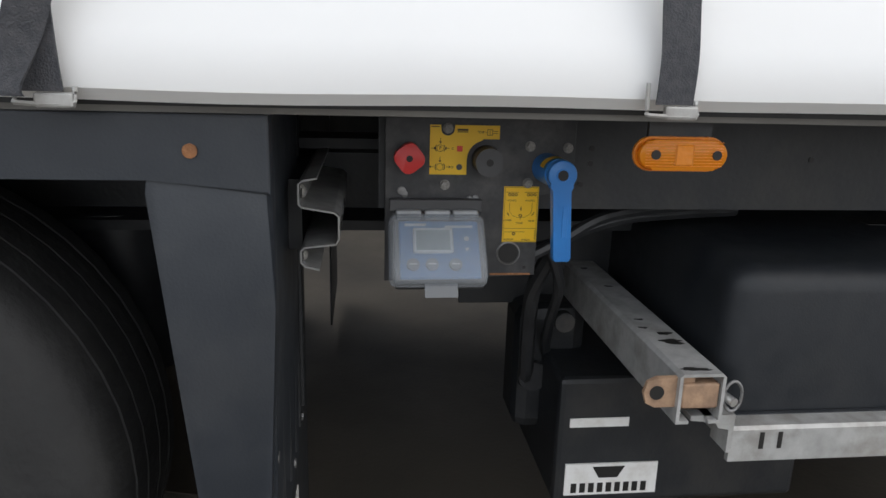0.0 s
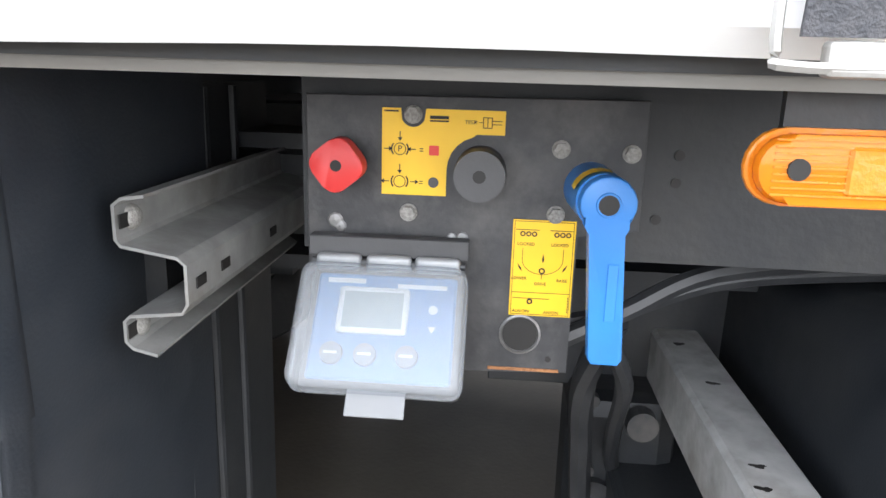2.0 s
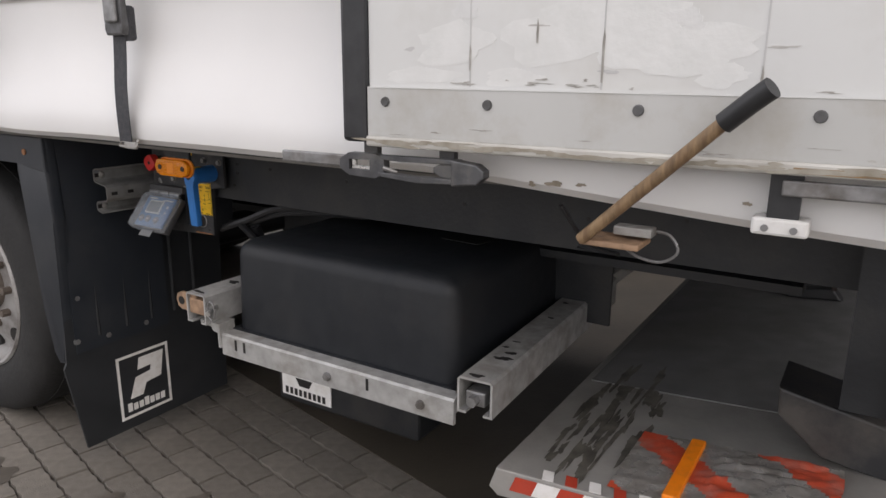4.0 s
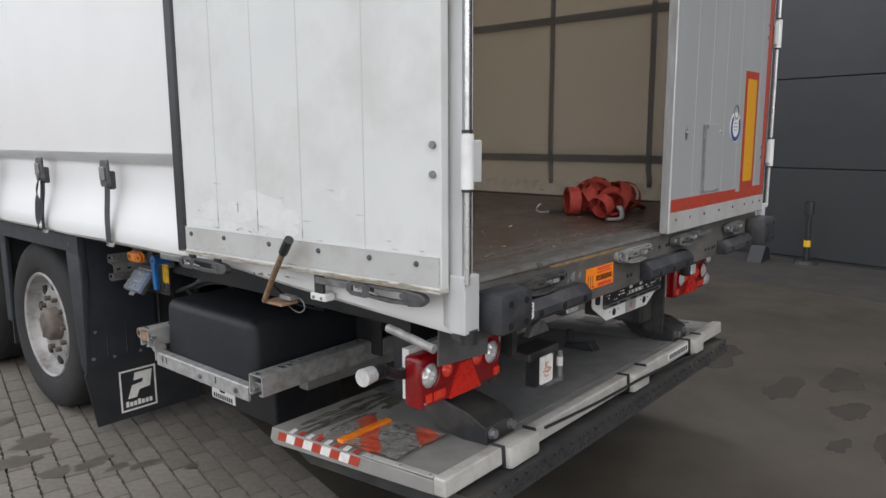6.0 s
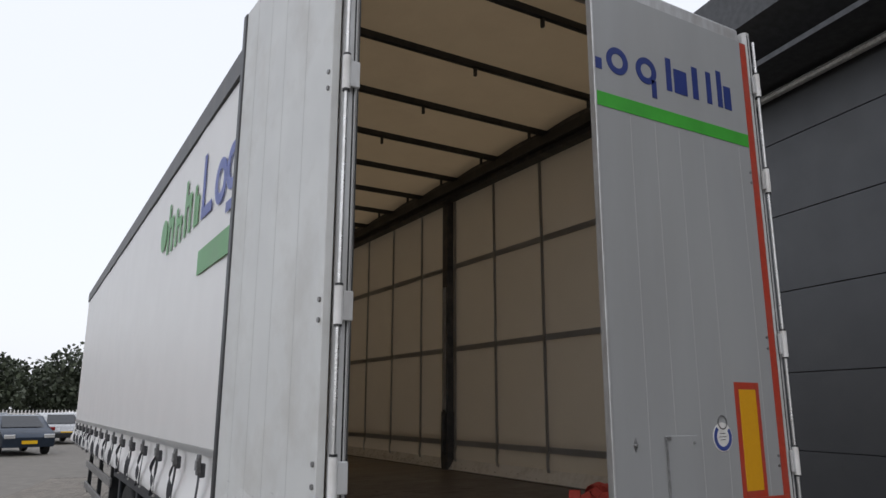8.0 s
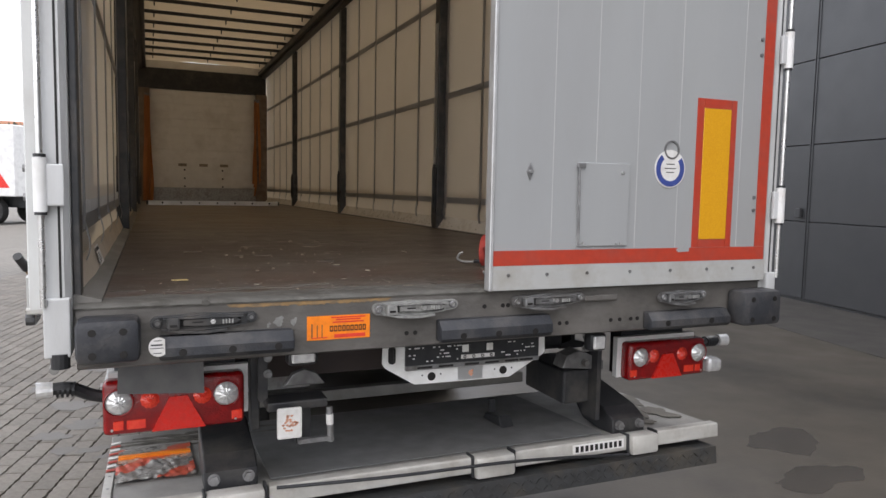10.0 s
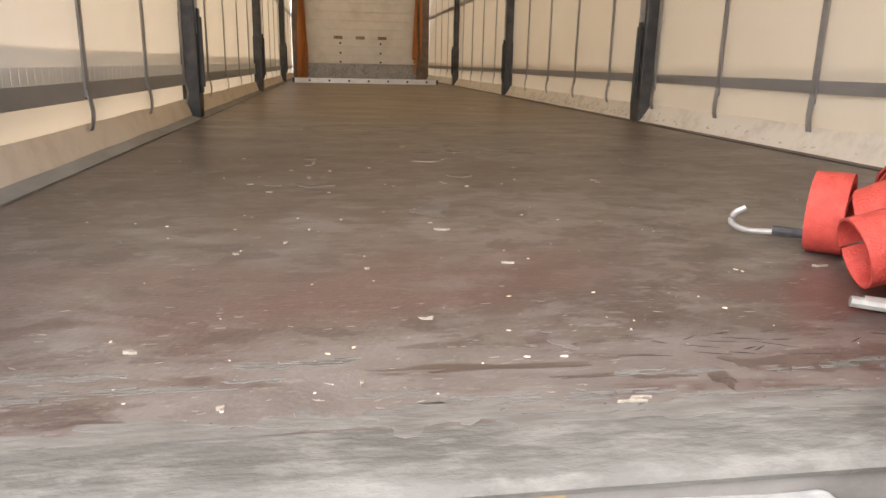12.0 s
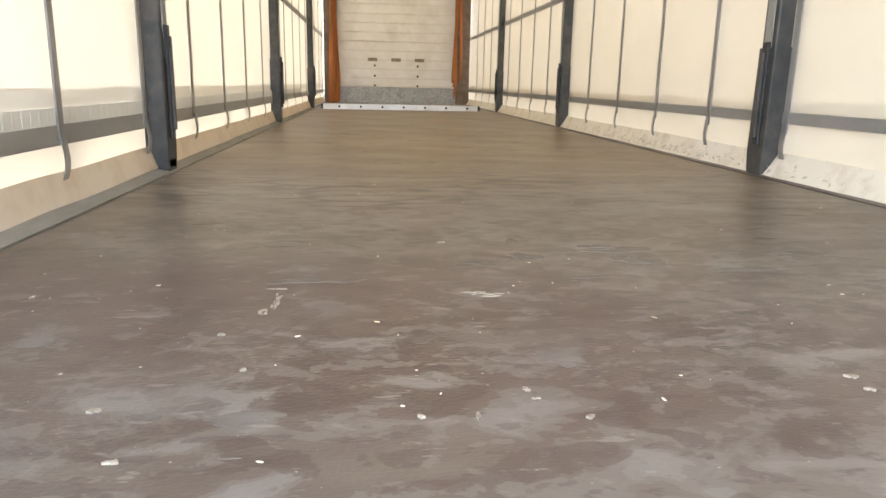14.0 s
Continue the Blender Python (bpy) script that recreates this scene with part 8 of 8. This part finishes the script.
deck_marks("larger_chips", "pale chips and splinters lying on the deck", CHIP, (
    (-0.963, 1.725, 0.003, 0.005), (-0.628, 1.538, 0.005, 0.003), (-0.659, 1.197, 0.006, 0.003), (-0.715, 1.306, 0.006, 0.004), (-0.576, 1.41, 0.004, 0.003), (-0.303, 1.272, 0.002, 0.007), (-0.182, 1.262, 0.005, 0.003), (0.185, 1.352, 0.007, 0.004), (0.182, 1.315, 0.005, 0.004),
    (-0.365, 1.273, 0.004, 0.003), (-0.264, 2.124, 0.007, 0.005), (-0.72, 0.262, 0.008, 0.003), (-0.485, 0.164, 0.0015, 0.006), (-0.609, 0.126, 0.003, 0.004), (-0.24, 0.1, 0.014, 0.0015), (-0.232, 0.106, 0.009, 0.002), (-0.462, 0.551, 0.003, 0.003), (-0.592, 0.716, 0.004, 0.004), (-0.663, 0.649, 0.004, 0.004),
    (-0.244, 0.565, 0.008, 0.003), (-0.316, 0.795, 0.011, 0.005), (0.245, 0.509, 0.015, 0.0025)), 900, 0.55, lift=0.0025)

# ---- beyond the yard ----


def car(at, rz, paint, lbl, name="parked_car"):
    c = thing(name, lbl, "car", at, group="parked cars", rz=rz)
    side = [(-2.2, 0.35), (-2.25, 0.6), (-2.1, 0.85), (-1.5, 0.93), (-0.9, 1.38), (-0.2, 1.46), (0.6, 1.4), (1.25, 0.98), (2.0, 0.85), (2.25, 0.65), (2.2, 0.3), (1.75, 0.3), (1.62, 0.6), (1.35, 0.68), (1.08, 0.6), (0.95, 0.3), (-0.95, 0.28), (-1.05, 0.6), (-1.3, 0.68), (-1.58, 0.6), (-1.7, 0.3)]
    bm = bmesh.new()
    prism(bm, [(y, z) for y, z in side], "x", -0.88, 0.88, r=0.06)
    part("body", bm, paint, c, smooth=True)
    for sx in (-1, 1):
        part("side_window", b_prism([(-1.3, 0.96), (-0.82, 1.32), (-0.2, 1.39), (0.5, 1.33), (1.05, 0.98)], "x", sx * 0.884 - 0.004, sx * 0.884 + 0.004), GLASS_D, c)
    for y0, z0, y1, z1, n in ((-1.52, 0.95, -0.92, 1.36, "rear_window"), (1.27, 0.99, 0.63, 1.385, "windscreen")):
        bm = bmesh.new()
        d = 0.02 if y0 > 0 else -0.02
        q = [(-0.72, y0 + d, z0 + 0.02), (0.72, y0 + d, z0 + 0.02), (0.6, y1 + d, z1 + 0.02), (-0.6, y1 + d, z1 + 0.02)]
        bm.faces.new([bm.verts.new(p) for p in q])
        part(n, bm, GLASS_D, c)
    for sx in (-1, 1):
        for y in (-1.31, 1.35):
            w = part("wheel", b_cyl((sx * 0.72, y, 0.31), (sx * 0.9, y, 0.31), 0.31, seg=24), RUBBER, c)
            part("rim", b_cyl((sx * 0.895, y, 0.31), (sx * 0.905, y, 0.31), 0.2, seg=20), RIM, w)
        part("tail_light", b_box(sx * 0.68 - 0.16, -2.27, 0.66, sx * 0.68 + 0.16, -2.2, 0.82, r=0.02), REDL, c)
        part("headlight", b_box(sx * 0.66 - 0.18, 2.17, 0.62, sx * 0.66 + 0.18, 2.26, 0.76, r=0.02), CLEARL, c)
    part("number_plate", b_box(-0.26, 2.24, 0.42, 0.26, 2.275, 0.54), YELLOW, c)
    part("number_plate", b_box(-0.26, -2.275, 0.48, 0.26, -2.23, 0.6), YELLOW, c)
    part("bumper", b_box(-0.86, -2.3, 0.3, 0.86, -2.15, 0.55, r=0.04), BLACKP, c)
    return c


car((-2.35, 30.5, 0), 195, CARDARK, "dark blue estate car parked by the fence")
car((-0.6, 39.0, 0), 12, CARSILV, "silver saloon car parked in the yard")
car((-3.6, 41.0, 0), 8, CARDARK, "dark saloon car parked in the yard")
car((0.2, 47.0, 0), 80, CARWHITE, "white saloon car parked across the yard")

truck = thing("box_truck", "white box lorry with red painted side parked in the yard", "lorry", (-7.8, 29.0, 0), rz=62)
part("box_body", b_box(-1.2, -3.4, 1.0, 1.2, 2.4, 3.5, r=0.04), CARWHITE, truck)
part("cab", b_box(-1.15, 2.55, 0.55, 1.15, 4.3, 2.7, r=0.12, seg=3), CARWHITE, truck, smooth=True)
part("windscreen", b_box(-1.0, 4.28, 1.6, 1.0, 4.32, 2.4), GLASS_D, truck)
part("side_window", b_box(-1.17, 3.1, 1.6, 1.17, 3.9, 2.3), GLASS_D, truck)
part("frame", b_box(-0.6, -3.3, 0.6, 0.6, 3.2, 0.98), CHASSIS, truck)
for sx in (-1, 1):
    part("red_disc", b_cyl((sx * 1.2, -1.2, 1.85), (sx * 1.206, -1.2, 1.85), 0.72, seg=30), REDTRI, truck, "red painted circle")
    part("red_swoosh", b_prism([(-3.2, 1.3), (-1.7, 1.3), (-1.7, 2.35), (-2.5, 2.3)], "x", sx * 1.2, sx * 1.206), REDTRI, truck)
    part("red_block", b_prism([(0.2, 1.3), (1.8, 1.3), (1.4, 1.9), (0.3, 1.8)], "x", sx * 1.2, sx * 1.206), REDTRI, truck)
    part("side_skirt", b_box(min(sx * 1.1, sx * 1.18), -1.6, 0.55, max(sx * 1.1, sx * 1.18), 1.7, 0.95), CARWHITE, truck)
    for y in (-2.4, 3.3):
        w = part("wheel", b_cyl((sx * 0.85, y, 0.48), (sx * 1.15, y, 0.48), 0.48, seg=24), RUBBER, truck)
        part("rim", b_cyl((sx * 1.145, y, 0.48), (sx * 1.16, y, 0.48), 0.27, seg=20), RIM, w)

fence = thing("picket_fence", "white picket fence at the far side of the yard", "fence", (-4.0, 62.0, 0))
for z in (0.5, 1.2):
    part("rail", b_box(-11, 0.02, z, 9, 0.06, z + 0.08), WHITE, fence)
pick = mesh_of("picket", b_prism([(-0.05, 0), (0.05, 0), (0.05, 1.45), (0, 1.55), (-0.05, 1.45)], "y", -0.02, 0.02), WHITE)
for k in range(80):
    part("picket", pick, None, fence, m=pose(-11 + 0.25 * k, 0, 0))

house = thing("far_house", "white far-off house with a red tiled roof", "house", (-14.5, 92, 0), rz=10)
part("wall", b_box(-9, -5, 0, 6, 5, 5.2), CARWHITE, house)
part("roof", b_prism([(-5.6, 5.2), (5.6, 5.2), (0, 8.4)], "x", -9.4, 6.4), BRICKR, house, "red tiled roof")
for x in (-7, -4, -1, 2, 4.5):
    for z in (0.9, 3.2):
        wd = part("window", b_box(x, -5.05, z, x + 1.1, -4.95, z + 1.4), GLASS_D, house)
        part("frame", b_box(x - 0.08, -5.06, z - 0.12, x + 1.18, -4.98, z - 0.01), WHITE, wd)

lamp_post = thing("street_lamp", "slim grey yard lamp post", "street lamp", (-9.5, 60, 0))
part("pole", b_cyl((0, 0, 0), (0, 0, 6.2), 0.09, 0.05), GALV, lamp_post)
part("head", b_box(-0.1, -0.5, 6.15, 0.1, 0.15, 6.3, r=0.03), GALV, lamp_post)


def tree(at, h, w, seed, n=3600):
    t = thing("tree", "dark green broad-leaved tree beyond the yard", "tree", at, group="trees beyond the yard")
    rnd = random.Random(seed)
    bm = bmesh.new()
    cyl(bm, (0, 0, 0), (0.1, 0, h * 0.45), 0.28, 0.16, 10)
    for k in range(7):
        a = rnd.uniform(0, 6.28)
        cyl(bm, (0.08, 0, h * rnd.uniform(0.28, 0.45)), (w * 0.3 * math.cos(a), w * 0.3 * math.sin(a), h * rnd.uniform(0.55, 0.8)), 0.11, 0.03, 6)
    part("trunk", bm, BARK, t)
    lobes = [(rnd.uniform(-w * 0.3, w * 0.3), rnd.uniform(-w * 0.3, w * 0.3), h * rnd.uniform(0.22, 0.85), w * rnd.uniform(0.16, 0.28)) for _ in range(20)]
    vs, fs = [], []
    for k in range(n):
        lx, ly, lz, lr = rnd.choice(lobes)
        d = Vector((rnd.gauss(0, 1), rnd.gauss(0, 1), rnd.gauss(0, 1))).normalized() * lr * (0.55 + 0.55 * rnd.random())
        c = Vector((lx, ly, lz)) + d
        u = Vector((rnd.gauss(0, 1), rnd.gauss(0, 1), rnd.gauss(0, 1))).normalized()
        v = u.cross(Vector((rnd.gauss(0, 1), rnd.gauss(0, 1), rnd.gauss(0, 1)))).normalized()
        s_ = rnd.uniform(0.15, 0.34)
        i = len(vs)
        vs += [c + u * s_, c + v * s_ * 0.7, c - u * s_, c - v * s_ * 0.7]
        fs.append((i, i + 1, i + 2, i + 3))
    me = bpy.data.meshes.new("crown")
    me.from_pydata([tuple(p) for p in vs], [], fs)
    me.materials.append(LEAFM)
    part("crown", me, None, t)


rt = random.Random(4)
for k in range(15):
    tree((-34 + 4.1 * k + rt.uniform(-1, 1), 78 + rt.uniform(-4, 10), 0), rt.uniform(5.5, 7.5), rt.uniform(8, 10.5), 40 + k)
for k in range(6):
    tree((-62 + 5.0 * k, 62 + rt.uniform(-4, 6), 0), rt.uniform(5, 6.5), 9, 80 + k, 2600)

# ---- block paving, piece by piece ----
BW, BL, GAP = 0.107, 0.228, 0.0045


def block_outline(k):
    """Finely waved long sides, nearly straight short ones; opposite sides interlock."""
    hx, hy = BW / 2 - GAP / 2 - k, BL / 2 - GAP / 2 - k
    wave = [0.0, 0.0032, -0.0022, 0.0034, -0.0034, 0.0024, -0.003, 0.0]
    ys = [hy * (-1 + 2 * i / 7) for i in range(8)]
    up = [(hx + wave[i], ys[i]) for i in range(8)]
    down = [(-hx + wave[i], ys[i]) for i in range(8)][::-1]
    return up + [(0.01, hy + 0.0025)] + down + [(0.01, -hy + 0.0025)]


def block_geo():
    n_ = len(block_outline(0))
    lo = [(x, y, -0.02) for x, y in block_outline(0)]
    hi = [(x, y, 0.0) for x, y in block_outline(0.003)]
    fs = [tuple(range(n_, 2 * n_))] + [(i, (i + 1) % n_, n_ + (i + 1) % n_, n_ + i) for i in range(n_)]
    return lo + hi, fs


BV, BF = block_geo()
near, rest = [], []
row = 0
x = -BW / 2
while x > PAVE_X0:
    y = PAVE_Y0 + (BL / 2 if row % 2 else 0)
    while y < PAVE_Y1:
        wpos = PAVE @ Vector((x, y, 0))
        inside = -2.5 < wpos.x < -0.5 and 0.5 < wpos.y < 3.9
        (near if inside and len(near) < 300 else rest).append((x, y))
        y += BL
    x -= BW
    row += 1
paving = tagged(new("block_paving"), "weathered grey interlocking concrete block paving", kind="structure")
paving.matrix_basis = PAVE
pme = bpy.data.meshes.new("paver")
pme.from_pydata(BV, [], BF)
pme.materials.append(PAVER)
pr = random.Random(9)
for x, y in near:
    part("paver", pme, None, paving, m=pose(x, y, pr.uniform(-0.002, 0.001), pr.uniform(-0.5, 0.5), pr.uniform(-0.5, 0.5), 0))
av = np.array(BV)
nv = len(BV)
vs = np.zeros((len(rest) * nv, 3))
fs = []
for i, (x, y) in enumerate(rest):
    vs[i * nv:(i + 1) * nv] = av + (x, y, pr.uniform(-0.002, 0.001))
    fs += [tuple(k + i * nv for k in f) for f in BF]
rme = bpy.data.meshes.new("paving_blocks")
rme.from_pydata(vs.tolist(), [], fs)
rme.materials.append(PAVER)
ob = new("paving_blocks", rme)
ob.parent = paving
tagged(ob, "joined weathered paving blocks", kind="stuff")
WETPAVER = pmat("damp_paver_stain", (0.085, 0.074, 0.06), (0.11, 0.096, 0.08), 18, 0.5, bump=0.15, bscale=180)
for k, (x, y, rx, ry) in enumerate(((-1.36, 2.27, 0.09, 0.05), (-1.3, 2.13, 0.05, 0.04), (-1.2, 2.06, 0.07, 0.035), (-1.52, 2.3, 0.08, 0.05), (-1.07, 1.86, 0.03, 0.04), (-1.56, 3.2, 0.14, 0.1), (-1.45, 2.75, 0.12, 0.09), (-1.62, 2.58, 0.1, 0.08), (-1.42, 4.3, 0.12, 0.2), (-1.75, 3.7, 0.13, 0.1))):
    solo("damp_patch", b_prism(blob(x, y, rx, ry, 440 + k, 24, 0.35), "z", 0.0012, 0.0018), WETPAVER, "dark damp stain on the paving blocks", kind="structure")
